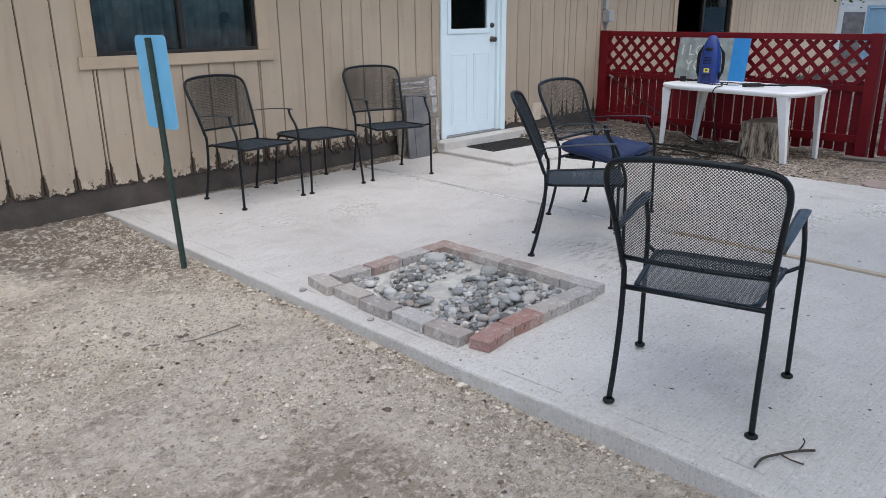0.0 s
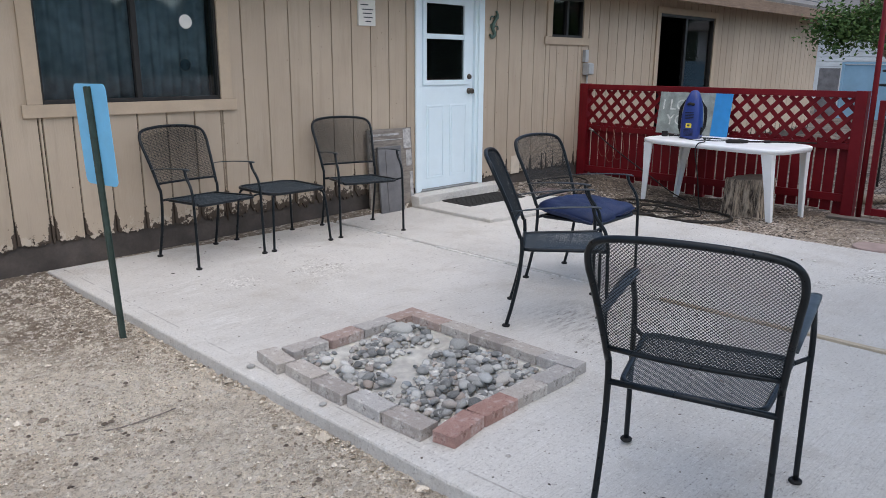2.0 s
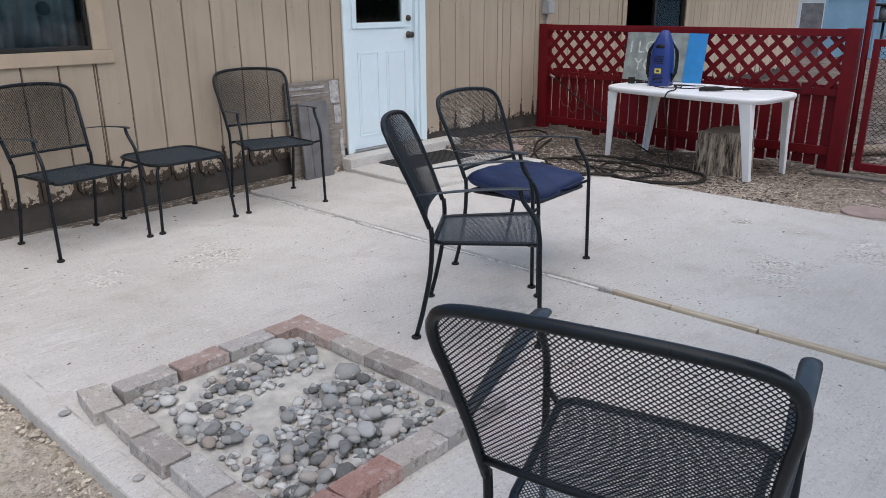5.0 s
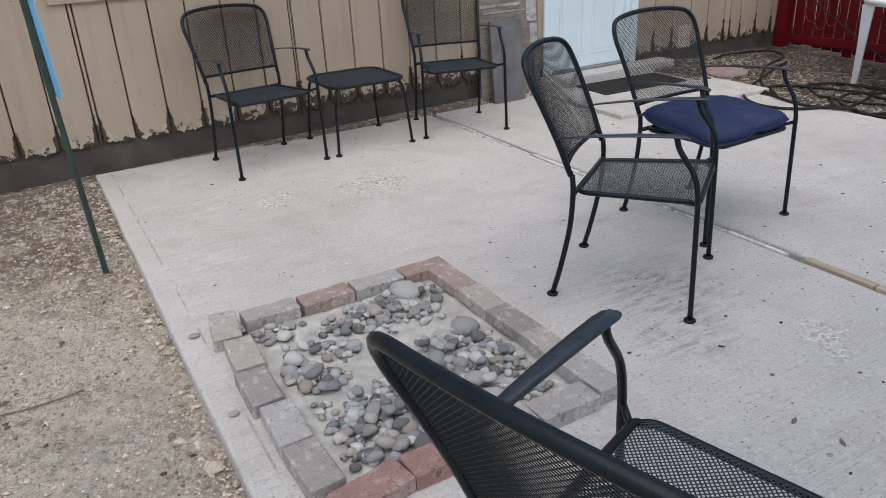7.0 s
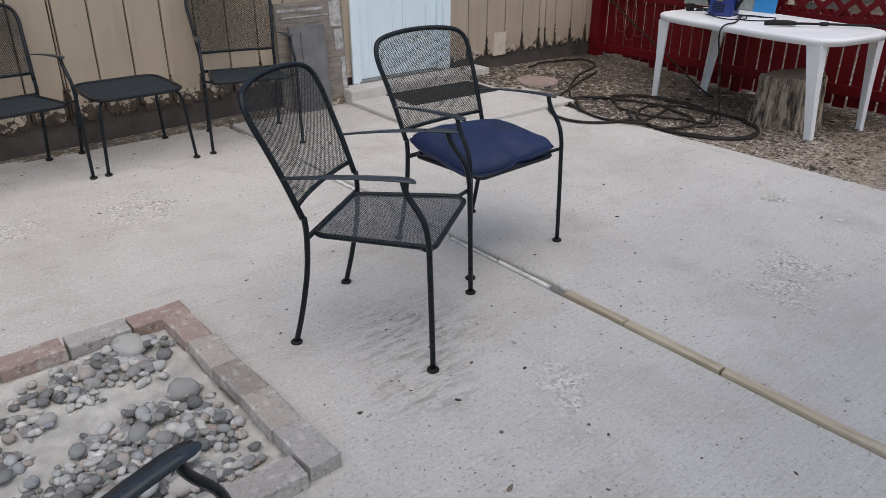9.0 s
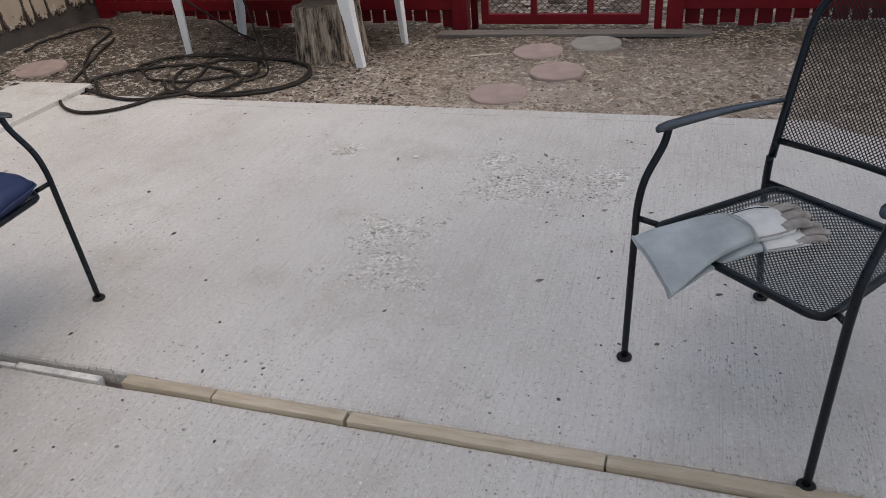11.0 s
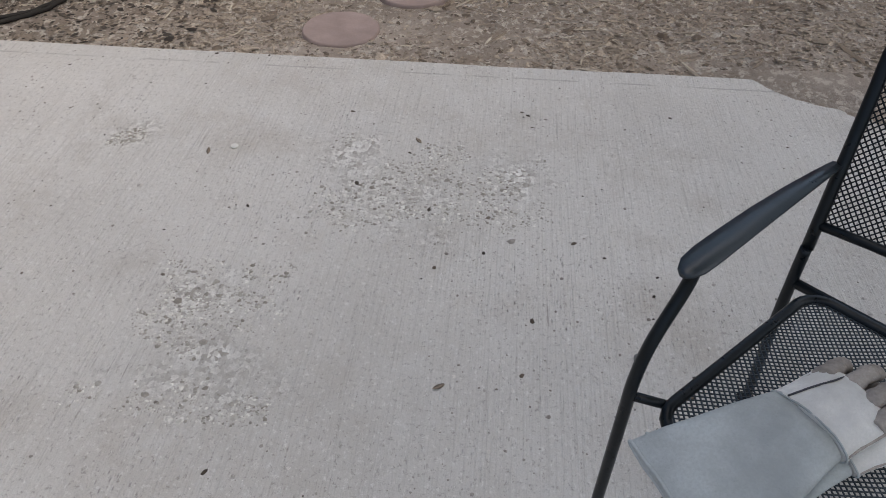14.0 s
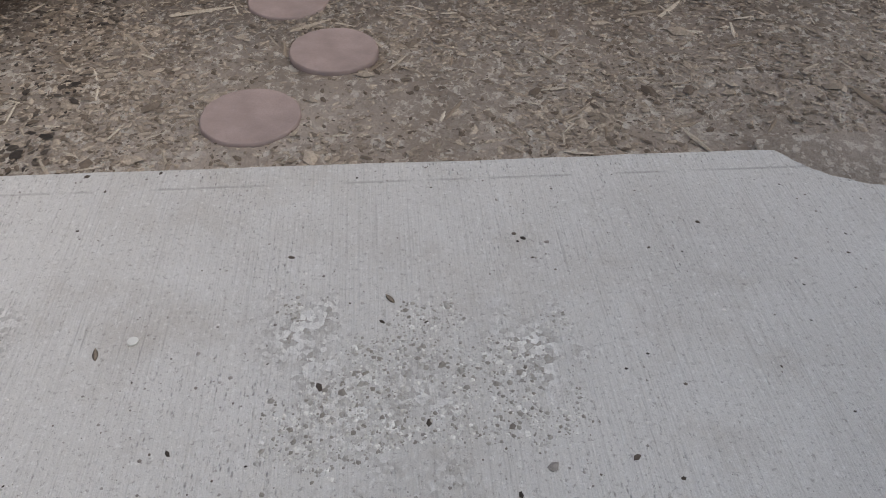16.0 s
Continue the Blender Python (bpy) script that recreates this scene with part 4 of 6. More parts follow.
for j in range(rows + 1):
    prev = None
    kk = 0
    y = GY0 + 0.03
    while y < GY1 - 0.03:
        z = GZ0 + 0.02 + j * chh + (0.0085 if (kk + j) % 2 else -0.0085)
        cur = Vector((FX + 0.023, y, z))
        if prev:
            vs = [wb.verts.new(prev + Vector((0, 0, wr))), wb.verts.new(prev - Vector((0, 0, wr))), wb.verts.new(cur - Vector((0, 0, wr))), wb.verts.new(cur + Vector((0, 0, wr)))]
            wb.faces.new(vs)
        if (kk + j) % 2 and j < rows:
            vs = [wb.verts.new(cur + Vector((0, wr, 0))), wb.verts.new(cur - Vector((0, wr, 0))), wb.verts.new(cur + Vector((0, -wr, chh - 0.017))), wb.verts.new(cur + Vector((0, wr, chh - 0.017)))]
            wb.faces.new(vs)
        prev = cur
        kk += 1
        y += cw / 2
part("chicken_wire", wb, M_WIRE, gate, "grey twisted chicken wire")
post = tagged(part("gate_post", a_tube([(FX + 0.0, 2.345, -0.15), (FX + 0.0, 2.352, 1.2), (FX, 2.37, 2.6)], 0.026, sides=12), M_RED, None), "tall dark red steel pipe beside the gate", "post")
tagged(part("gate_post", a_box(FX - 0.02, FX + 0.02, 1.0, 1.05, -0.15, 1.16, bevel=0.004), M_RED, None), "slim dark red wooden gate post", "post")
plk = part("plank", a_box(-0.06, 0.06, -0.95, 0.95, -0.012, 0.014, bevel=0.004), M_OLDWOOD, None)
plk.matrix_basis = Matrix.Translation((8.42, 1.62, ground_height(8.42, 1.6) + 0.012)) @ Matrix.Rotation(radians(2), 4, "Z")
tagged(plk, "grey weathered plank lying before the gate", "plank")

# ---- chairs ----
def arc_mesh(surface, nu, nv, du, dv, w, inside, material=None, deep=(0, 0, 0.0011)):
    """Expanded-metal mesh on a surface(u, v): zigzag strands."""
    verts, faces = [], []
    deep = Vector(deep)
    last = None
    for j in range(nv + 1):
        prev = begin = end = None
        for kk in range(nu + 1):
            u, v = -nu * du / 2 + kk * du, j * dv + (dv / 2 if (kk + j) % 2 else -dv / 2)
            if not inside(u, v):
                prev = None
                continue
            i = len(verts)
            mid = surface(u, v)
            verts += [surface(u, v + w / 2), mid + deep, surface(u, v - w / 2), mid - deep]
            joint = prev if prev is not None else end
            if joint is not None:
                faces += [(joint + q, joint + (q + 1) % 4, i + (q + 1) % 4, i + q) for q in range(4)]
            if begin is None:
                begin = i
            prev = end = i
        if begin is not None:
            if last is not None:
                faces.append((last, last + 2, begin + 2, begin))
            last = begin
    me = bpy.data.meshes.new("mesh_panel")
    me.from_pydata([tuple(p) for p in verts], [], faces)
    me.materials.append(material or M_MESH)
    return me


SEAT_Z, RAIL_Z, ARM_Z = 0.447, 0.555, 0.698


def back_y(z):
    t = max(0.0, (z - 0.50) / 0.455)
    return -0.207 - 0.20 * t ** 1.12


def back_half(z):
    return 0.2465 + 0.035 * min(1.0, max(0.0, (z - 0.5) / 0.35))


def back_bow(x):
    return -0.024 * (1 - min(1.0, (x / 0.27) ** 2))


def make_chair(label):
    c = empty("patio_chair", label, "chair", "black mesh patio chairs")
    # seat
    sf = [Vector(p) for p in rounded(0, 0.025, SEAT_Z, 0.226, 0.225, 0.045, 5)]
    for p in sf:
        p.x *= 1.0 + 0.085 * (p.y - 0.025) / 0.225
        p.z += 0.008 * (p.y / 0.2) - 0.004 + (-0.008 if p.y > 0.23 else 0)
    part("seat_frame", tube(bmesh.new(), sf, 0.0102, closed=True), M_BLACK, c)
    def seat_surf(u, v):
        y = -0.195 + v
        s = 1.0 + 0.085 * (y - 0.025) / 0.225
        return Vector((u * s, y, SEAT_Z + 0.008 * (y / 0.2) - 0.004 - 0.010 * math.cos(u / 0.23 * 1.57) * math.cos((y - 0.025) / 0.225 * 1.57)))
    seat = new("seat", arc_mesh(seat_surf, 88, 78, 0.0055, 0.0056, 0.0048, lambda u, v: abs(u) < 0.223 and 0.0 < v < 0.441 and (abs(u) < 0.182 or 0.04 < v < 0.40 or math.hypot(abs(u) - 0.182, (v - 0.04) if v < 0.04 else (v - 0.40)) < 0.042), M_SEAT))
    seat.parent = c
    # backrest
    bp = []
    for x, z in ((-0.2465, 0.51), (-0.259, 0.64), (-0.273, 0.77), (-0.281, 0.84), (-0.272, 0.895), (-0.232, 0.929), (-0.13, 0.945), (0, 0.950)):
        bp.append(Vector((x, back_y(z) + back_bow(x), z)))
    bp += [Vector((-p.x, p.y, p.z)) for p in reversed(bp[:-1])]
    part("back_frame", tube(bmesh.new(), curve_points(bp, 4), 0.0112), M_BLACK, c)
    rail = [Vector((x, back_y(RAIL_Z) + back_bow(x), RAIL_Z)) for x in (-0.25, -0.16, -0.08, 0, 0.08, 0.16, 0.25)]
    part("back_rail", tube(bmesh.new(), rail, 0.009), M_BLACK, c)
    def back_in(u, v):
        z = RAIL_Z + v
        hw = back_half(z)
        if z > 0.863:
            hw = min(hw, 0.216 + math.sqrt(max(0.0, 0.064 ** 2 - (z - 0.863) ** 2)))
        return abs(u) < hw and z < 0.948 - 0.018 * (u / 0.27) ** 2 and v > 0
    back = new("backrest", arc_mesh(lambda u, v: Vector((u, back_y(RAIL_Z + v) + back_bow(u), RAIL_Z + v)), 104, 75, 0.0055, 0.0055, 0.0036, back_in, None, (0, 0.0011, 0)))
    back.parent = c
    part("seat_rail", a_tube([(-0.247, -0.205, SEAT_Z - 0.012), (0.247, -0.205, SEAT_Z - 0.012)], 0.010), M_BLACK, c)
    for s in (-1, 1):
        rl = curve_points([(s * 0.25, -0.277, 0.012), (s * 0.247, -0.247, 0.13), (s * 0.246, -0.214, 0.30), (s * 0.246, -0.204, 0.44), (s * 0.247, -0.208, 0.515)], 5)
        leg = part("leg", tube(bmesh.new(), rl, 0.0108), M_BLACK, c)
        part("foot", disc(bmesh.new(), 0.022, 0.0, 0.014, 14, 0.004, cx=s * 0.25, cy=-0.278), M_RUBBER, leg)
        fl = curve_points([(s * 0.295, 0.262, 0.012), (s * 0.294, 0.258, 0.20), (s * 0.293, 0.252, 0.42), (s * 0.293, 0.248, 0.50), (s * 0.291, 0.229, 0.572), (s * 0.287, 0.178, 0.648), (s * 0.286, 0.162, ARM_Z - 0.003)], 5)
        leg = part("leg", tube(bmesh.new(), fl, 0.0102), M_BLACK, c)
        part("foot", disc(bmesh.new(), 0.022, 0.0, 0.014, 14, 0.004, cx=s * 0.295, cy=0.262), M_RUBBER, leg)
        part("bracket", a_tube([(s * 0.293, 0.25, 0.465), (s * 0.240, 0.205, SEAT_Z - 0.002)], 0.008), M_BLACK, c)
        # armrest: flat strip, broad and rounded at the front
        ab = bmesh.new()
        rows = []
        for y, w, z in ((-0.268, 0.010, -0.040), (-0.2, 0.013, -0.029), (-0.1, 0.017, -0.016), (0.0, 0.020, -0.006), (0.09, 0.0215, 0.0), (0.15, 0.022, 0.003), (0.182, 0.020, 0.002), (0.199, 0.013, 0.0), (0.206, 0.004, -0.003)):
            x = s * (0.268 + 0.018 * (y + 0.268) / 0.5)
            z += ARM_Z
            rows.append([Vector((x - w, y, z - 0.004)), Vector((x + w, y, z - 0.004)), Vector((x + w, y, z)), Vector((x, y, z + 0.002)), Vector((x - w, y, z))])
        part("armrest", loft(ab, rows), M_ARM, c, "flat metal armrest with sky sheen in its colour")
    return c


CHAIRS = [
    (3.05, 5.27, 187.3, "black steel mesh patio chair before the house wall"),
    (4.48, 5.235, 164.3, "black steel mesh patio chair beside the weathered board"),
    (3.785, 2.625, 216.0, "black steel mesh patio chair facing the fire pit side"),
    (4.54, 2.965, 183.6, "black steel mesh patio chair with a navy seat cushion on it"),
    (2.508, 1.163, -75.6, "black steel mesh patio chair at the edge of the slab"),
    (4.908, 0.499, 49.6, "black steel mesh patio chair with leather gauntlets on its seat"),
]
first = make_chair(CHAIRS[0][3])
first.matrix_basis = pose(CHAIRS[0][0], CHAIRS[0][1], 0, 0, 0, CHAIRS[0][2])
for x, y, a, lab in CHAIRS[1:]:
    tagged(copy_thing(first, pose(x, y, slab_height(x, y) - 0.002, 0, 0, a)), lab)

# side table
st = empty("side_table", "small square black mesh side table between two chairs", "table", m=pose(3.735, 5.32, 0, 0, 0, 0))
top = rounded(0, 0, 0.44, 0.265, 0.265, 0.10, 8)
part("top_frame", tube(bmesh.new(), top, 0.012, closed=True), M_BLACK, st)
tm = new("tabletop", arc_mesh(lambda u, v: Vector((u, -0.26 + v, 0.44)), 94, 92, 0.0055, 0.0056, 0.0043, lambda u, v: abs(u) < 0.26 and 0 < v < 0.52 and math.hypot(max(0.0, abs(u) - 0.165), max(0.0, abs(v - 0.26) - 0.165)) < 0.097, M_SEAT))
tm.parent = st
for sx in (-1, 1):
    for sy in (-1, 1):
        leg = part("leg", tube(bmesh.new(), curve_points([(sx * 0.272, sy * 0.272, 0.012), (sx * 0.262, sy * 0.262, 0.15), (sx * 0.25, sy * 0.25, 0.32), (sx * 0.235, sy * 0.235, 0.405), (sx * 0.205, sy * 0.205, 0.43)], 5), 0.0100), M_BLACK, st)
        part("foot", disc(bmesh.new(), 0.022, 0, 0.014, 14, 0.004, cx=sx * 0.273, cy=sy * 0.273), M_RUBBER, leg)

# seat cushion
cu = bmesh.new()
secs = []
N = 26
grid_top, grid_bot = [], []
for j in range(N + 1):
    rt, rbm = [], []
    for i in range(N + 1):
        u, v = -1 + 2 * i / N, -1 + 2 * j / N
        e = (1 - abs(u) ** 4.0) * (1 - abs(v) ** 4.0)
        su, sv = 1 - 0.03 * v * v - 0.07 * abs(v) ** 6, 1 - 0.03 * u * u - 0.07 * abs(u) ** 6
        sag = max(0.0, min(1.0, 0.55 - u)) * max(0.0, -v) ** 2
        rim = 0.046 - 0.026 * sag + 0.010 * max(0.0, u) * max(0.0, -v)
        h = 0.050 * max(0.0, e) ** 0.36
        w = (0.022 * noise.noise((u * 2.0, v * 2.0, 5)) + 0.009 * noise.noise((u * 5, v * 5, 8)) + 0.004 * noise.noise((u * 11, v * 9, 3))) * e
        pinch = 0.034 * math.exp(-((u - 0.12) ** 2 / 0.025 + (v + 0.86) ** 2 / 0.06))
        px, py = u * 0.272 * su, v * 0.24 * sv - 0.022 * sag + 0.03 * math.exp(-((u - 0.12) ** 2 / 0.02)) * max(0.0, -v) ** 4
        rt.append(cu.verts.new((px, py, rim + h + w - pinch * (0.3 + e))))
        edge = i in (0, N) or j in (0, N)
        rbm.append(rt[-1] if edge else cu.verts.new((px, py, max(0.004, rim - h))))
    grid_top.append(rt)
    grid_bot.append(rbm)
for j in range(N):
    for i in range(N):
        f = cu.faces.new((grid_top[j][i], grid_top[j][i + 1], grid_top[j + 1][i + 1], grid_top[j + 1][i]))
        f.smooth = True
        q = (grid_bot[j][i], grid_bot[j + 1][i], grid_bot[j + 1][i + 1], grid_bot[j][i + 1])
        if len(set(q)) == 4:
            f = cu.faces.new(q)
            f.smooth = True
cu.verts.index_update()
rim_index = {(i, j): grid_top[j][i].index for j in range(N + 1) for i in range(N + 1)}
cushion = tagged(part("seat_cushion", cu, M_NAVY, None), "navy blue padded seat cushion lying askew on the chair", "cushion")
cushion.matrix_basis = Matrix.Translation((4.55, 2.955, SEAT_Z - 0.003)) @ Matrix.Rotation(radians(-4), 4, "Z") @ Matrix.Rotation(radians(3), 4, "X")
ring_ij = [(i, 0) for i in range(N)] + [(N, j) for j in range(N)] + [(N - i, N) for i in range(N)] + [(0, N - j) for j in range(N)]
pipe = [tuple(cushion.data.vertices[rim_index[q]].co) for q in ring_ij]
part("piping", a_tube(pipe, 0.0038, sides=6, closed=True), M_NAVY, cushion)

# ---- fire pit ----
def brick_mesh(material, seed):
    """Worn paver with a score line round its middle."""
    rnd = random.Random(seed)
    L, W, H = 0.216, 0.104, 0.051
    bm = bmesh.new()
    secs = []
    for x, ins in ((-L / 2, 0.003), (-L / 2 + 0.003, 0.0), (-0.004, 0.0), (-0.0015, 0.0012), (0.0015, 0.0012), (0.004, 0.0), (L / 2 - 0.003, 0.0), (L / 2, 0.003)):
        r = []
        for y, z in ((-W / 2, ins * 0.3), (-W / 2, H - 0.003), (-W / 2 + 0.003, H), (W / 2 - 0.003, H), (W / 2, H - 0.003), (W / 2, ins * 0.3)):
            j = rnd.uniform(-0.002, 0.002)
            r.append(Vector((x + j, y * (1 - ins * 12) + j, z if z < 0.01 else z - ins * 0.8 + j * 0.5)))
        secs.append(r)
    loft(bm, secs)
    for f in bm.faces:
        f.smooth = False
    me = bpy.data.meshes.new("brick")
    bm.normal_update()
    bm.to_mesh(me)
    bm.free()
    me.materials.append(material)
    return me


RED_BRICKS = [brick_mesh(M_BRICKRED, i) for i in range(3)]
FADED_BRICKS = [brick_mesh(M_BRICKFADED, i + 5) for i in range(3)]
GREY_BRICKS = [brick_mesh(M_BRICKGREY, i + 10) for i in range(4)]
pit = empty("fire_pit", "low rectangular fire pit ring of loose red and grey bricks", "fire pit")
BRICKS = [
    (2.204, 3.138, 82, 0), (2.212, 2.903, 87, 0), (2.194, 2.672, 90, 0), (2.206, 2.435, 88, 0), (2.207, 2.208, 92, 0),
    (2.388, 3.157, 0, 0), (2.617, 3.152, 2, 2), (2.845, 3.155, -1, 0), (3.068, 3.152, 1, 2),
    (3.122, 2.99, 91, 2), (3.128, 2.776, 88, 0), (3.13, 2.563, 92, 0), (3.132, 2.348, 89, 0), (3.135, 2.13, 91, 0),
    (2.306, 2.03, 9, 1), (2.53, 2.047, 1, 1), (2.742, 2.053, -1, 0), (2.962, 2.055, 0, 0),
]
for i, (x, y, a, red) in enumerate(BRICKS):
    pool = (GREY_BRICKS, RED_BRICKS, FADED_BRICKS)[red]
    share("brick", pool[i % len(pool)], pit, pose(x, y, slab_height(x, y) + 0.0005, 0, 0, a))
sb = bmesh.new()
NS = 22
gv = [[sb.verts.new((2.245 + 0.845 * i / NS, 2.09 + 1.03 * j / NS, 0.006 + 0.006 * noise.noise((i * 0.35, j * 0.35, 2)))) for i in range(NS + 1)] for j in range(NS + 1)]
for j in range(NS):
    for i in range(NS):
        sb.faces.new((gv[j][i], gv[j][i + 1], gv[j + 1][i + 1], gv[j + 1][i])).smooth = True
bmesh.ops.solidify(sb, geom=sb.faces[:], thickness=-0.004)
tagged(part("sand_bed", sb, M_SAND, None), "thin bed of pale sand inside the fire pit", "sand", kind="stuff")


def pebble_mesh(seed):
    rnd = random.Random(seed)
    bm = bmesh.new()
    bmesh.ops.create_icosphere(bm, subdivisions=2, radius=1.0)
    sx, sy, sz = rnd.uniform(0.95, 1.35), rnd.uniform(0.75, 1.0), rnd.uniform(0.5, 0.72)
    for v in bm.verts:
        n = 1 + 0.24 * noise.noise(v.co * 1.1 + Vector((seed * 3.1, 0, 0))) + 0.05 * noise.noise(v.co * 3 + Vector((0, seed, 0)))
        v.co = Vector((v.co.x * sx * n, v.co.y * sy * n, v.co.z * sz * n))
    for f in bm.faces:
        f.smooth = True
    me = bpy.data.meshes.new("pebble")
    bm.to_mesh(me)
    bm.free()
    me.materials.append(M_PEBBLE)
    return me


PEBBLES = [pebble_mesh(i) for i in range(10)]
CLUSTERS = [(2.36, 3.10, 0.07, 0.035, 13), (2.47, 2.88, 0.05, 0.03, 5), (2.62, 2.97, 0.05, 0.05, 10), (2.78, 3.03, 0.08, 0.05, 26), (2.93, 2.98, 0.08, 0.07, 26), (3.03, 3.05, 0.05, 0.04, 8), (2.72, 2.87, 0.05, 0.04, 9),
            (2.36, 2.78, 0.04, 0.05, 12), (2.42, 2.66, 0.05, 0.04, 14), (2.53, 2.80, 0.04, 0.03, 7), (2.86, 2.62, 0.06, 0.05, 16), (3.0, 2.62, 0.05, 0.06, 14), (2.74, 2.52, 0.07, 0.06, 24), (2.90, 2.46, 0.08, 0.06, 26), (3.05, 2.42, 0.04, 0.06, 12),
            (2.40, 2.36, 0.06, 0.07, 26), (2.54, 2.36, 0.07, 0.08, 34), (2.68, 2.34, 0.08, 0.08, 36), (2.84, 2.30, 0.08, 0.07, 28), (2.42, 2.21, 0.07, 0.05, 20), (2.58, 2.20, 0.08, 0.05, 24), (2.76, 2.19, 0.08, 0.04, 18), (2.95, 2.2, 0.06, 0.05, 9)]
rp = random.Random(21)
placed = []


def put_pebble(x, y, r):
    base = 0.006
    for px, py, pr, pz in placed:
        d = math.hypot(px - x, py - y)
        if d < (pr + r) * 0.78:
            if pz > 0.035:
                return False
            base = max(base, pz + pr * 0.62 * (1 - d / (pr + r)))
    if base > 0.05:
        return False
    placed.append((x, y, r, base))
    ob = new("river_pebble", PEBBLES[rp.randrange(10)])
    s = r
    ob.matrix_basis = Matrix.Translation((x, y, base + r * 0.50)) @ Euler((rp.uniform(-0.3, 0.3), rp.uniform(-0.3, 0.3), rp.uniform(0, 6.28))).to_matrix().to_4x4() @ Matrix.Diagonal((s, s, s, 1))
    tagged(ob, "smooth grey river pebble in the fire pit" if r < 0.04 else "large smooth pale river stone in the fire pit", "pebble", "pebbles in the fire pit")
    return True


put_pebble(2.915, 3.025, 0.056)
put_pebble(2.965, 2.64, 0.052)
put_pebble(2.80, 2.22, 0.042)
for x, y, sx, sy, n in CLUSTERS:
    for _ in range(int(n * 0.92)):
        px, py = rp.gauss(2.3 + (x - 2.3) * 0.93, sx * 0.85), rp.gauss(2.13 + (y - 2.13) * 0.95, sy * 0.85)
        if 2.29 < px < 3.045 and 2.13 < py < 3.07:
            put_pebble(px, py, min(0.036, max(0.012, rp.gauss(0.0190, 0.0055))))

fill_v, fill_f = [], []
for x, y, sx, sy, n in CLUSTERS:
    for _ in range(int(n * 2.1)):
        px, py = rp.gauss(2.3 + (x - 2.3) * 0.93, sx * 0.9), rp.gauss(2.13 + (y - 2.13) * 0.95, sy * 0.9)
        r = max(0.008, rp.gauss(0.0145, 0.004))
        if not (2.285 < px < 3.045 and 2.125 < py < 3.07) or any(math.hypot(a - px, b - py) < (c + r) * 0.7 for a, b, c, d in placed if d > 0.02):
            continue
        me = PEBBLES[rp.randrange(10)]
        rm = Euler((rp.uniform(-0.4, 0.4), rp.uniform(-0.4, 0.4), rp.uniform(0, 6.28))).to_matrix()
        base = len(fill_v)
        fill_v += [tuple(rm @ v.co * r + Vector((px, py, 0.008 + r * 0.5))) for v in me.vertices]
        fill_f += [tuple(base + i for i in p.vertices) for p in me.polygons]
fme = bpy.data.meshes.new("small_pebbles")
fme.from_pydata(fill_v, [], fill_f)
fme.polygons.foreach_set("use_smooth", [True] * len(fill_f))
fme.materials.append(pebble_material("small_river_pebbles", True))
tagged(new("small_pebbles", fme), "small grey river pebbles filling gaps in the fire pit", "pebbles", kind="stuff")

# ---- sign post ----
sp = empty("sign_post", "green steel channel post with a narrow sky-blue sign, leaning slightly", "sign post")
top_p, base_p = Vector((1.853, 4.175, 1.30)), Vector((1.905, 4.165, -0.12))
dirp = (top_p - base_p).normalized()
side_y = (Vector((1, 0.12, 0)) - dirp * dirp.x).normalized()
side_x = side_y.cross(dirp).normalized()
side_y = dirp.cross(side_x)
pm = Matrix.Translation(base_p) @ Matrix((side_x, side_y, dirp)).transposed().to_4x4()
ub = bmesh.new()
ln = (top_p - base_p).length
prof = [(-0.030, 0.0), (-0.030, 0.003), (-0.016, 0.003), (-0.012, 0.022), (0.012, 0.022), (0.016, 0.003), (0.030, 0.003), (0.030, 0.0), (0.014, 0.0), (0.010, 0.019), (-0.010, 0.019), (-0.014, 0.0)]
loft(ub, [[pm @ Vector((x * 0.8, -y, z)) for x, y in prof] for z in (0.0, ln)], cap=True)
for f in ub.faces:
    f.smooth = False
part("post", ub, M_GREEN, sp)
for i in range(16):
    z = ln - 0.04 - i * 0.03
    hb = disc(bmesh.new(), 0.0055, -0.0006, 0.0006, 10, 0.0002)
    h = part("bolt_hole", hb, M_RUBBER, sp)
    h.matrix_basis = pm @ Matrix.Translation((-0.0185, -0.0036, z)) @ Matrix.Rotation(radians(90), 4, "X")
sg = bmesh.new()
loft(sg, [rounded(0, 0, z, 0.155, 0.258, 0.035, 5) for z in (0.0, 0.003)])
for f in sg.faces:
    f.smooth = False
plate = part("sign_plate", sg, M_SKYBLUE, sp, "sky-blue metal plate with rounded corners")
plate.matrix_basis = pm @ Matrix.Translation((0, 0.003, ln - 0.245)) @ Matrix.Rotation(radians(90), 4, "X") @ Matrix.Rotation(radians(180), 4, "Y")

# ---- by the house wall ----
brd = tagged(part("weathered_board", a_box(-0.29, 0.29, -0.012, 0.012, 0.0, 0.80, bevel=0.003), M_PLY, None), "grey weathered plywood board leaning on the wall by the door", "board")
brd.matrix_basis = Matrix.Translation((5.26, 5.665, 0.001)) @ Matrix.Rotation(radians(-3.5), 4, "X")
for x0, x1, z0, z1 in ((0.17, 0.27, 0.60, 0.79), (0.20, 0.275, 0.42, 0.58), (-0.27, 0.12, 0.735, 0.755), (-0.24, 0.16, 0.69, 0.70), (0.24, 0.28, 0.10, 0.36)):
    part("torn_strip", a_box(x0, x1, -0.0165, -0.0135, z0, z1, bevel=0.001), M_STRIP, brd, "pale torn paper strip")
sh = bmesh.new()
box(sh, -0.15, 0.15, -0.012, 0.012, 0, 0.64, bevel=0.004)
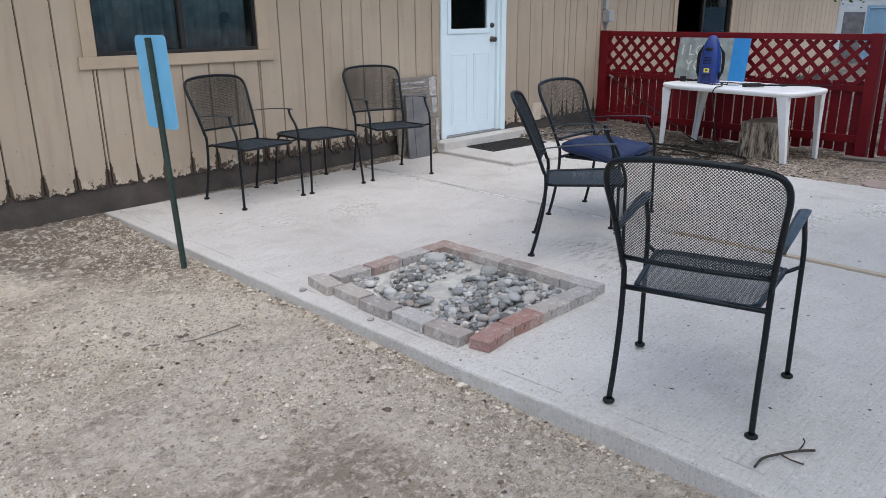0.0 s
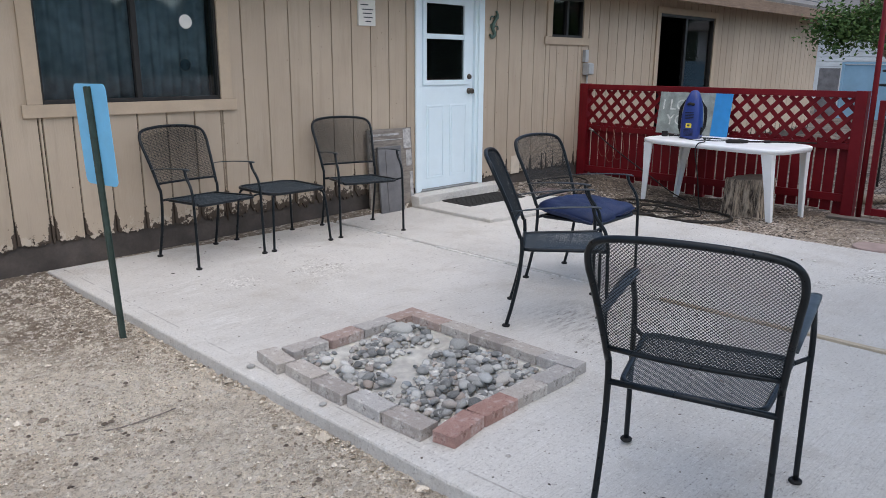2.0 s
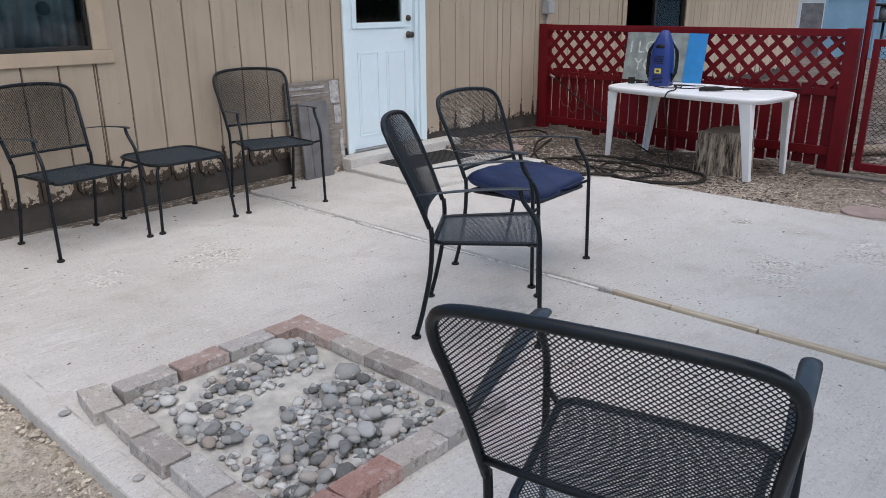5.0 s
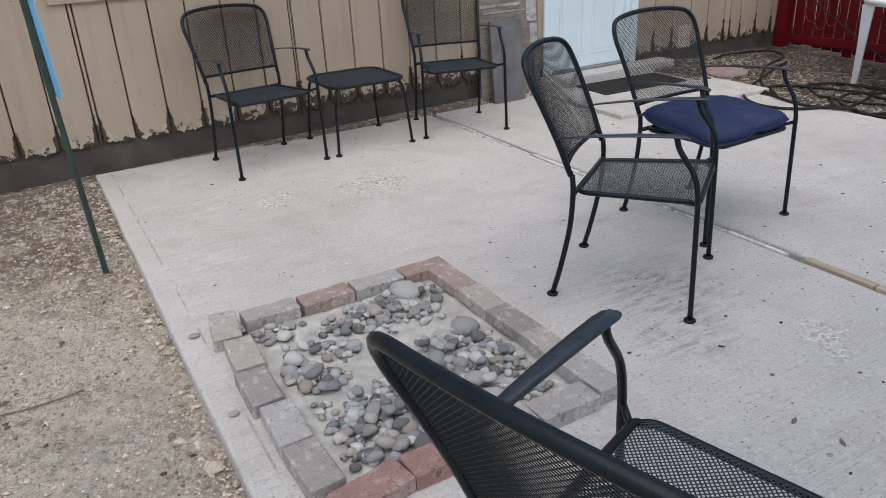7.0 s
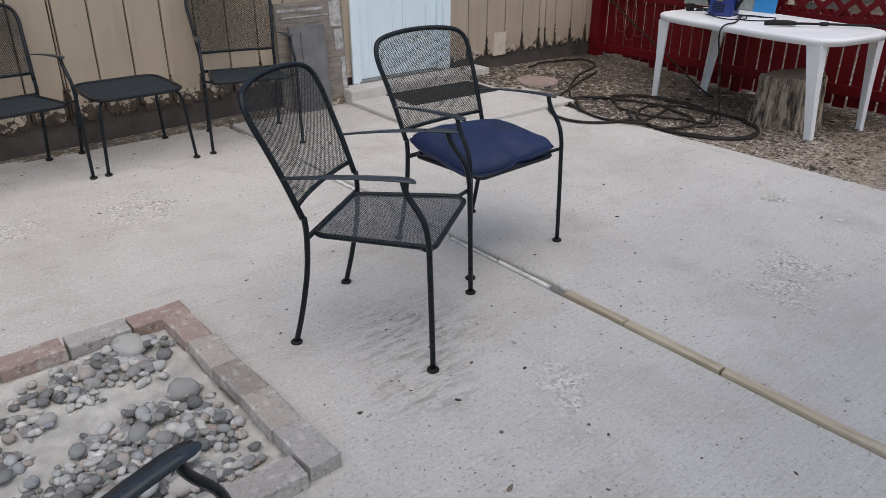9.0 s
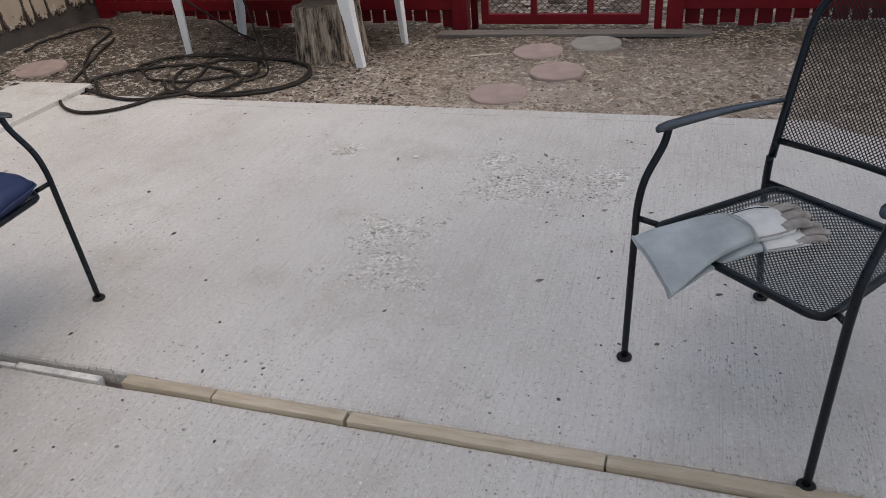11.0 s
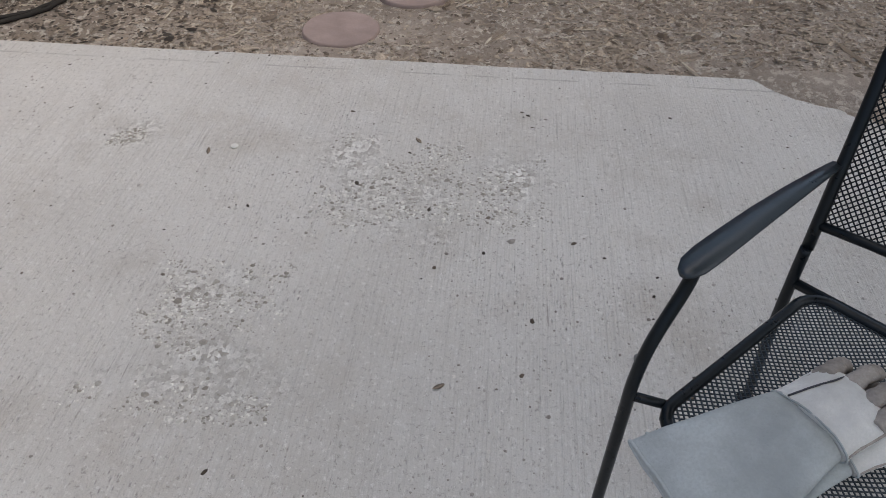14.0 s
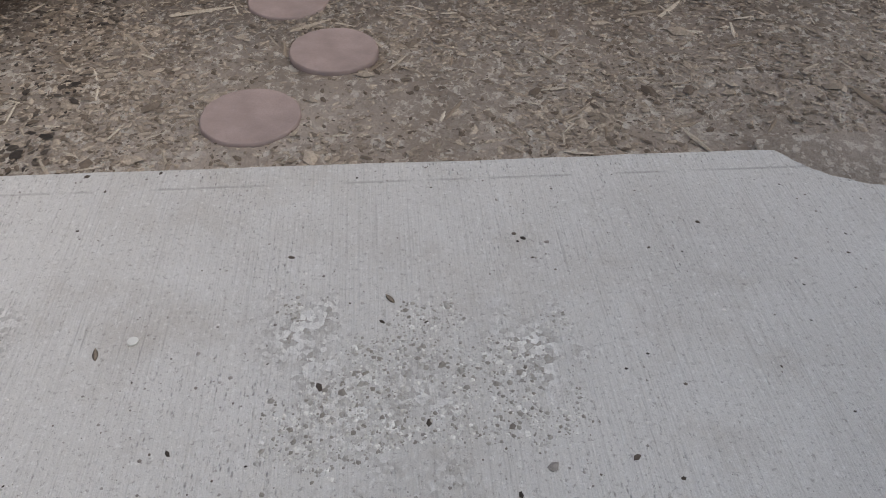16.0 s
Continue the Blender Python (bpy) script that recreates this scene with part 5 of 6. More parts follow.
box(sh, -0.06, -0.045, -0.018, -0.013, 0.02, 0.60)
sheet = tagged(part("metal_sheet", sh, M_SHEET, None), "dark grey metal sheet leaning on the weathered board", "metal sheet")
sheet.matrix_basis = Matrix.Translation((5.19, 5.585, 0.001)) @ Matrix.Rotation(radians(-5), 4, "X")
mat_bm = bmesh.new()
loft(mat_bm, [rounded(0, 0, z, hx, hy, 0.02, 3) for z, hx, hy in ((0, 0.43, 0.21), (0.007, 0.43, 0.21), (0.009, 0.425, 0.205))])
M_MAT = plain("dusty_grey_rubber", (0.045, 0.043, 0.04), 0.9, vary=0.3, spec=0.2)
dm = tagged(part("doormat", mat_bm, M_MAT, None), "dark ribbed rubber doormat on the door pad", "doormat")
dm.matrix_basis = pose(6.25, 5.315, 0.0325, 0, 0, -3)
for i in range(22):
    part("rib", a_box(-0.40 + i * 0.0372, -0.38 + i * 0.0372, -0.19, 0.19, 0.0092, 0.0125), M_MAT, dm)
pq = empty("plaque", "small cream wall plaque with handwritten words beside the door", "plaque")
part("plaque_board", a_box(4.91, 5.115, WALL_Y - 0.022, WALL_Y - 0.001, 1.755, 1.985, bevel=0.004), M_PAPER, pq)
for z, a, b in ((1.935, 4.935, 5.03), (1.895, 4.95, 5.085), (1.86, 4.96, 5.07), (1.825, 4.97, 5.08), (1.79, 4.99, 5.06)):
    part("writing_line", a_box(a, b, WALL_Y - 0.0232, WALL_Y - 0.0222, z, z + 0.009), M_INK, pq)
gk = bmesh.new()
tube(gk, curve_points([(6.86, WALL_Y - 0.018, 1.98), (6.88, WALL_Y - 0.02, 1.93), (6.83, WALL_Y - 0.022, 1.87), (6.80, WALL_Y - 0.02, 1.80), (6.84, WALL_Y - 0.018, 1.74), (6.80, WALL_Y - 0.016, 1.70), (6.76, WALL_Y - 0.016, 1.73)], 4), [0.012 + 0.008 * math.sin(i / 24 * 3.0) for i in range(25)], sides=8)
for z, dx in ((1.92, 0.05), (1.82, -0.06)):
    tube(gk, curve_points([(6.84 - dx * 0.2, WALL_Y - 0.018, z), (6.84 + dx, WALL_Y - 0.016, z + 0.02), (6.84 + dx * 1.2, WALL_Y - 0.012, z - 0.02)], 3), 0.007, sides=6)
    tube(gk, curve_points([(6.83, WALL_Y - 0.018, z - 0.01), (6.83 - dx, WALL_Y - 0.016, z), (6.83 - dx * 1.2, WALL_Y - 0.012, z - 0.04)], 3), 0.007, sides=6)
tagged(part("wall_ornament", gk, M_GECKO, None), "green patinated metal ornament hung on the siding", "ornament")
eb = empty("electrical_box", "grey weatherproof electrical box with conduit on the siding", "electrical box")
part("box_body", a_box(8.60, 8.72, WALL_Y - 0.085, WALL_Y - 0.001, 1.29, 1.44, bevel=0.012), M_GREYBOX, eb)
part("lid", a_box(8.605, 8.715, WALL_Y - 0.10, WALL_Y - 0.086, 1.30, 1.43, bevel=0.006), M_GREYBOX, eb)
part("switch_box", a_box(8.59, 8.66, WALL_Y - 0.05, WALL_Y - 0.001, 1.45, 1.60, bevel=0.006), M_GREYBOX, eb)
part("conduit", a_tube([(8.67, WALL_Y - 0.03, 1.29), (8.67, WALL_Y - 0.03, 0.3)], 0.012), M_GREYBOX, eb)
tagged(part("patch_board", a_box(7.20, 7.36, WALL_Y - 0.008, WALL_Y - 0.001, 0.16, 0.37, bevel=0.002), plain("pale_patch_paint", (0.64, 0.55, 0.44), 0.8, vary=0.1), None), "small pale patch board nailed over the rotted siding", "board")

# ---- white table ----
TZ = 0.655


def table_outline(hx, hy, n=64, p=5.0):
    out = []
    for i in range(n):
        a = 2 * math.pi * i / n
        c, s2 = math.cos(a), math.sin(a)
        out.append((hx * math.copysign(abs(c) ** (2 / p), c), hy * math.copysign(abs(s2) ** (2 / p), s2)))
    return out


wt = empty("patio_table", "white moulded plastic patio table before the red fence", "table", m=pose(7.985, 3.535, 0, 0, 0, -8))
tb = bmesh.new()
loft(tb, [[Vector((x, y, z)) for x, y in table_outline(0.43 + d, 0.80 + d)] for d, z in ((-0.012, TZ - 0.052), (0.0, TZ - 0.050), (0.0, TZ - 0.038), (0.006, TZ - 0.034), (0.006, TZ - 0.010), (0.0, TZ - 0.003), (-0.012, TZ))])
for f in tb.faces:
    f.smooth = len(f.verts) == 4
part("tabletop", tb, M_PLASTIC, wt)
for sx, sy in ((-1, -1), (-1, 1), (1, -1), (1, 1)):
    lb = bmesh.new()
    fx, fy = sx * 0.30, sy * 0.735
    tx, ty = sx * 0.335, sy * 0.675
    g = ground_height(7.985 + fx, 3.535 + fy) - 0.006
    secs = []
    for t, w, d in ((0.0, 0.026, 0.020), (0.5, 0.036, 0.026), (0.9, 0.05, 0.036), (1.0, 0.055, 0.04)):
        x, y, z = fx + (tx - fx) * t, fy + (ty - fy) * t, g + (TZ - 0.05 - g) * t
        secs.append([Vector((x + sx * d, y + sy * w, z)), Vector((x - sx * d, y + sy * w, z)), Vector((x - sx * d, y + sy * (w - 0.012), z)), Vector((x + sx * (d - 0.012), y + sy * (w - 0.012), z)), Vector((x + sx * (d - 0.012), y - sy * w, z)), Vector((x + sx * d, y - sy * w, z))])
    if sx * sy < 0:
        secs = [r[::-1] for r in secs]
    loft(lb, secs)
    for f in lb.faces:
        f.smooth = False
    part("leg", lb, M_PLASTIC, wt)

# pressure washer
pw = empty("pressure_washer", "upright blue electric pressure washer on the white table", "pressure washer", m=pose(8.03, 3.93, TZ, 0, 0, 8))
bb = bmesh.new()
secs = []
for z, hx, hy, ox in ((0.0, 0.10, 0.115, 0), (0.02, 0.108, 0.122, 0), (0.12, 0.105, 0.12, 0), (0.24, 0.10, 0.118, 0.0), (0.34, 0.092, 0.105, 0.005), (0.41, 0.08, 0.085, 0.01), (0.46, 0.065, 0.06, 0.015), (0.495, 0.045, 0.04, 0.02), (0.505, 0.025, 0.022, 0.02)):
    secs.append(rounded(ox, 0, z, hx, hy * 0.82, min(hx, hy) * 0.5, 5))
part("body", loft(bb, secs), M_BLUE, pw)
part("label_plate", a_box(-0.1105, -0.1085, -0.03, 0.03, 0.12, 0.165, bevel=0.0005), M_YELLOW, pw, "yellow warning label")
part("label_mark", a_box(-0.1115, -0.1107, -0.012, 0.016, 0.132, 0.153), M_INK, pw)
part("grip", a_tube(curve_points([(-0.075, -0.03, 0.36), (-0.10, 0.0, 0.37), (-0.075, 0.03, 0.36)], 5), 0.016), M_RUBBER, pw, "black grip recess")
for i in range(6):
    part("vent_slot", a_box(-0.1085, -0.1065, -0.05, 0.05, 0.035 + i * 0.012, 0.040 + i * 0.012), M_RUBBER, pw)
for i in range(5):
    part("vent_slot", a_box(-0.105, -0.1035, -0.045, 0.045, 0.21 + i * 0.016, 0.216 + i * 0.016), M_RUBBER, pw)
for sgn in (-1, 1):
    for j in range(3):
        part("hose_loop", a_tube(curve_points([(0.0, sgn * (0.09 + 0.012 * j), 0.40 - 0.02 * j), (0.01, sgn * (0.12 + 0.012 * j), 0.30), (0.0, sgn * (0.125 + 0.01 * j), 0.14), (-0.02, sgn * (0.11 + 0.01 * j), 0.04 + 0.03 * j), (0.0, sgn * (0.10), 0.12)], 5), 0.006), M_RUBBER, pw)
# lance lying on the table
gun = empty("spray_lance", "black pressure washer spray lance lying on the table", "spray lance")
gm = Matrix.Translation((7.86, 3.30, TZ + 0.022)) @ Matrix.Rotation(radians(-47), 4, "Z")
def gp(pts):
    return [gm @ Vector(q) for q in pts]
part("grip", a_tube(gp([(-0.16, 0, 0), (-0.10, 0, 0.004), (0.0, 0, 0.004), (0.06, 0, 0)]), [0.016, 0.02, 0.02, 0.014], sides=10), M_RUBBER, gun)
part("trigger_guard", a_tube(gp(curve_points([(-0.04, 0.01, 0), (0.0, 0.05, -0.004), (0.05, 0.03, -0.006), (0.06, 0.0, 0)], 4)), 0.007), M_RUBBER, gun)
part("barrel", a_tube(gp([(0.06, 0, 0.0), (0.22, 0, 0.0), (0.23, 0, 0.0), (0.28, 0, 0.0), (0.29, 0, 0), (0.75, 0, -0.010)]), [0.009, 0.009, 0.015, 0.015, 0.009, 0.007], sides=8), M_RUBBER, gun)


def lying_loop(cx, cy, rx, ry, turns, z, seed, wob=0.12, start=0.0, rise=0.01):
    rnd = random.Random(seed)
    pts = []
    n = int(turns * 11)
    for i in range(n + 1):
        a = start + 2 * math.pi * i / 11
        k = 1 + rnd.uniform(-wob, wob)
        pts.append(Vector((cx + rx * k * math.cos(a), cy + ry * k * math.sin(a), 0)))
    out = curve_points(pts, 5)
    for i, p in enumerate(out):
        p.z = (z(p.x, p.y) if callable(z) else z) + rise * (0.5 + 0.5 * math.sin(i * 0.21 + seed)) 
    return out


def floor_z(x, y):
    return 0.001 if x < SLAB_X1 else (max(ground_height(x, y), 0.001) if x < SLAB_X1 + 0.05 else ground_height(x, y))


for i, (cx, cy, rx, ry) in enumerate(((8.12, 4.08, 0.10, 0.14), (7.93, 3.83, 0.12, 0.16), (8.0, 3.62, 0.13, 0.13), (8.1, 4.2, 0.08, 0.10))):
    tagged(part("cable", a_tube(lying_loop(cx, cy, rx, ry, 1.4, TZ + 0.006, i + 3), 0.0045, sides=6), M_RUBBER, None), "black power cord coiled on the white table", "cord", "cords on the table")
tagged(part("cable", a_tube(curve_points([(8.0, 3.75, TZ + 0.006), (7.7, 3.62, TZ + 0.008), (7.515, 3.60, TZ + 0.002), (7.49, 3.61, TZ - 0.08), (7.52, 3.58, 0.35), (7.55, 3.55, 0.05), (7.4, 3.45, -0.035), (7.2, 3.5, -0.03)], 6), 0.006, sides=6), M_RUBBER, None), "black cord hanging over the edge of the table", "cord", "cords on the table")
tagged(part("power_adapter", a_box(8.0, 8.05, 4.21, 4.26, TZ + 0.001, TZ + 0.06, bevel=0.006), M_RUBBER, None), "black plug adapter on the white table", "adapter")

# painted board leaning on the fence
art = empty("painted_board", "hand-lettered grey and blue painted board leaning on the fence", "painted board", m=Matrix.Translation((8.40, 4.13, TZ + 0.001)) @ Matrix.Rotation(radians(9), 4, "Y"))
part("board_panel", a_box(0.0, 0.018, -0.24, 0.42, 0.0, 0.47, bevel=0.002), M_CANVAS, art, "grey-green painted panel")
part("board_panel", a_box(0.0, 0.018, -0.43, -0.241, 0.0, 0.47, bevel=0.002), plain("bright_blue_paint", (0.03, 0.27, 0.62), 0.6, vary=0.1), art, "bright blue painted panel")
lm = Matrix.Translation((-0.002, 0.13, 0.27)) @ Matrix(((0, 0, -1, 0), (-1, 0, 0, 0), (0, 1, 0, 0), (0, 0, 0, 1)))
M_CHALK = plain("faded_pale_lettering", (0.60, 0.62, 0.58), 0.8, vary=0.3, scale=20)
writing("I LOVE", 0.17, lm, M_CHALK, art)
writing("YOU", 0.17, Matrix.Translation((0, 0, -0.17)) @ lm, M_CHALK, art)

# tree stump
stb = bmesh.new()
secs = []
rs = random.Random(8)
NS2 = 120
ph = [rs.uniform(0, 6) for _ in range(6)]
def stump_r(a, t):
    r = 0.198 + 0.020 * abs(math.sin(11 * a + 0.6 * math.sin(3 * a) + 0.5 * math.sin(5 * t + ph[4]))) ** 0.6 + 0.007 * noise.noise((math.cos(a) * 9, math.sin(a) * 9, t * 7)) + 0.012 * math.sin(3 * a + ph[0]) + 0.010 * math.sin(7 * a + ph[1]) + 0.010 * math.sin(13 * a + ph[2] + t) + 0.006 * math.sin(29 * a + ph[3] - t * 3)
    return r * (1.06 - 0.08 * t + 0.05 * (1 - t) ** 4)
sg0 = ground_height(7.86, 3.12)
for t in [i / 24 * 0.985 for i in range(25)] + [1.0]:
    secs.append([Vector((7.86 + (stump_r(a, t) - (0.01 if t == 1 else 0)) * math.cos(a), 3.165 + (stump_r(a, t) - (0.01 if t == 1 else 0)) * math.sin(a), sg0 - 0.03 + 0.42 * t + (0.02 * math.cos(a + 1) * max(0.0, t - 0.8) * 5))) for a in [2 * math.pi * i / NS2 for i in range(NS2)]])
stump = empty("tree_stump", "cut tree stump with deep rough bark under the table", "tree stump")
part("bark", loft(stb, secs, cap=False), M_BARK, stump)
cap = bmesh.new()
cap.faces.new([cap.verts.new(p) for p in secs[-1]])
bmesh.ops.poke(cap, faces=cap.faces[:])
part("cut_face", cap, M_CUTWOOD, stump, "grey sawn top")

# hoses on the ground
HOSES = [(7.12, 4.05, 0.40, 0.50, 1.3, 0.0105, 1), (7.32, 3.62, 0.40, 0.46, 1.7, 0.010, 2), (7.45, 4.0, 0.30, 0.46, 1.6, 0.009, 5)]
for cx, cy, rx, ry, turns, r, seed in HOSES:
    tagged(part("garden_hose", a_tube(lying_loop(cx, cy, rx, ry, turns, lambda x, y, r=r: floor_z(x, y) + r, seed, 0.10, seed, 0.012), r, sides=8), M_HOSE, None), "black rubber hose coiled loosely on the dirt by the slab", "hose", "hoses by the table")
tagged(part("garden_hose", a_tube([Vector((p.x, p.y, floor_z(p.x, p.y) + 0.014)) for p in curve_points([(6.95, 4.5, 0), (7.3, 4.85, 0), (7.7, 5.1, 0), (8.1, 5.25, 0), (8.2, 5.45, 0), (7.8, 5.6, 0), (7.5, 5.55, 0)], 6)], 0.009, sides=8), M_HOSE, None), "black rubber hose trailing towards the house wall", "hose", "hoses by the table")
tagged(part("garden_hose", a_tube([Vector((p.x, p.y, floor_z(p.x, p.y) + 0.012)) for p in curve_points([(7.95, 5.1, 0), (7.55, 4.95, 0), (7.05, 4.72, 0), (6.67, 4.5, 0), (6.50, 4.25, 0), (6.53, 4.03, 0), (6.74, 3.88, 0), (7.1, 3.85, 0), (7.45, 3.95, 0)], 6)], 0.0105, sides=8), M_HOSE, None), "black rubber hose looping out over the slab edge", "hose", "hoses by the table")
tagged(part("hose_coupling", a_tube([(8.515, 5.53, 0.635), (8.52, 5.47, 0.602)], 0.014, sides=10), M_STEEL, None), "small steel hose coupling hung on the fence", "coupling")
bkp = tagged(part("bark_piece", a_box(-0.07, 0.07, -0.035, 0.035, 0.0, 0.018, bevel=0.006), M_BARK, None), "flat piece of fallen bark beside the stump", "bark")
bkp.matrix_basis = pose(7.62, 2.98, ground_height(7.62, 2.98), 4, 3, 35)
tagged(part("wand", a_tube(curve_points([(8.52, 5.50, 0.62), (8.46, 5.1, 0.40), (8.40, 4.62, 0.16), (8.30, 4.25, 0.0), (8.2, 4.0, -0.06)], 6), 0.0075, sides=8), M_RUBBER, None), "thin black hose end hanging from the fence to the ground", "hose", "hoses by the table")
for i, (y, z) in enumerate(((5.36, 0.30), (5.15, 0.28), (5.26, 0.24))):
    tagged(part("extension_cord", a_tube(curve_points([(FX - 0.012, y + 0.05, 0.64), (FX - 0.02, y + 0.08, 0.45), (FX - 0.02, y + 0.02, z), (FX - 0.02, y - 0.06, z + 0.02), (FX - 0.02, y - 0.09, 0.42), (FX - 0.012, y - 0.03, 0.64)], 6), 0.003, sides=6), M_ORANGE, None), "faded orange cord hung in loops on the fence", "cord", "cords on the fence")

# stepping stones
for i, (x, y, r, mtl, lab) in enumerate(((7.12, 1.81, 0.165, M_STONEPINK, "round pinkish cast stepping stone in the dirt"), (7.54, 1.55, 0.165, M_STONEPINK, "round pinkish cast stepping stone in the dirt"), (7.98, 1.75, 0.165, M_STONEPINK, "round pinkish cast stepping stone in the dirt"), (8.20, 1.40, 0.17, M_STONEGREY, "round grey cast stepping stone before the gate"), (7.20, 5.15, 0.19, M_STONEPINK, "round pinkish cast stepping stone near the house"))):
    sbm = disc(bmesh.new(), r, -0.03, 0.012, 36, 0.006, 0.012)
    ob = tagged(part("stepping_stone", sbm, mtl, None), lab, "stepping stone", "stepping stones")
    ob.matrix_basis = Matrix.Translation((x, y, ground_height(x, y) + 0.006))

# ---- leather gauntlets ----
def gauntlet(label, m, droop, seed):
    """Local x runs to the fingers, y across, z up; the wrist is at the origin."""
    g = empty("work_gauntlet", label, "work glove", "pair of gauntlets", m=m)

    def bend(x, y, z):
        hang = max(0.0, -0.07 - x)
        fold = 0.006 * noise.noise((x * 16, y * 12, seed)) + 0.003 * noise.noise((x * 40, y * 34, seed + 5))
        return Vector((x, y, z - droop * hang ** 1.3 * (1 - 4.5 * min(0.0, y)) + fold))

    secs = []
    for x, w, h in ((-0.243, 0.115, 0.005), (-0.237, 0.115, 0.008), (-0.195, 0.106, 0.010), (-0.14, 0.091, 0.014), (-0.09, 0.080, 0.018), (-0.04, 0.070, 0.020), (0.0, 0.064, 0.019)):
        secs.append([bend(x + 0.012 * math.cos(a), w * math.cos(a), 0.022 + h * math.copysign(abs(math.sin(a)) ** 0.6, math.sin(a))) for a in [2 * math.pi * i / 36 for i in range(36)]])
    part("cuff", loft(bmesh.new(), secs), M_LEATHER, g, "wide grey suede cuff")
    part("hem", a_tube([bend(-0.242 + 0.012 * math.cos(a), 0.116 * math.cos(a), 0.022 + 0.0075 * math.copysign(abs(math.sin(a)) ** 0.6, math.sin(a))) for a in [2 * math.pi * i / 36 for i in range(36)]], 0.0028, sides=6, closed=True), M_LEATHER, g)
    secs = []
    for x, w, h in ((-0.006, 0.067, 0.021), (0.0, 0.068, 0.024), (0.03, 0.066, 0.026), (0.055, 0.067, 0.026), (0.085, 0.067, 0.023), (0.104, 0.064, 0.018), (0.112, 0.056, 0.012)):
        secs.append([bend(x, w * math.cos(a), 0.022 + h * math.sin(a) * (1 + 0.13 * math.sin(5 * a + x * 60) + 0.10 * math.sin(9 * a + x * 25))) for a in [2 * math.pi * i / 32 for i in range(32)]])
    part("palm", loft(bmesh.new(), secs), M_LEATHERWORN, g, "soiled pale leather back of the glove")
    for y, x0, ln, b, lift in ((-0.050, 0.088, 0.070, 0.10, 0.000), (-0.017, 0.098, 0.082, 0.0, 0.004), (0.017, 0.098, 0.080, 0.03, 0.005), (0.050, 0.072, 0.078, 0.06, -0.001)):
        pts = curve_points([(x0 - 0.012, y, 0.026), (x0 + ln * 0.35, y + b * ln * 0.4, 0.031 + lift), (x0 + ln * 0.7, y + b * ln * 0.8, 0.025 + lift), (x0 + ln, y + b * ln, 0.012)], 5)
        n = len(pts)
        radius = [0.0152 - 0.0015 * math.sin(i * 1.5) if i < n - 3 else (0.0135, 0.0100, 0.0035)[i - n + 3] for i in range(n)]
        part("finger", tube(bmesh.new(), pts, radius, sides=12, flat=0.82), M_LEATHERDARK, g, "grimy brown-grey leather finger")
    part("seam", a_tube(curve_points([bend(0.0, 0.046, 0.041), bend(0.04, 0.036, 0.045), bend(0.075, 0.030, 0.043), bend(0.10, 0.030, 0.036)], 4), 0.0016, sides=6), M_INK, g, "dark stitched seam")
    part("seam", a_tube([bend(-0.004, 0.069 * math.cos(a), 0.022 + 0.0245 * math.sin(a)) for a in [2 * math.pi * i / 32 for i in range(32)]], 0.0017, sides=6, closed=True), M_LEATHER, g)
    part("seam", a_tube(curve_points([bend(0.0, -0.066, 0.026), bend(0.04, -0.064, 0.028), bend(0.085, -0.064, 0.028), bend(0.12, -0.050, 0.034)], 4), 0.0026, sides=6), M_LEATHERDARK, g)
    return g


gauntlet("grey suede leather welding gauntlet lying on the chair seat", Matrix.Translation((4.866, 0.632, SEAT_Z + 0.012)) @ Matrix.Rotation(radians(-56.5), 4, "Z"), 0.36, 2.0)
gauntlet("grey suede leather welding gauntlet under the other one", Matrix.Translation((4.862, 0.598, SEAT_Z - 0.003)) @ Matrix.Rotation(radians(-66), 4, "Z") @ Matrix.Diagonal((1, 0.96, 0.6, 1)), 0.62, 9.0)


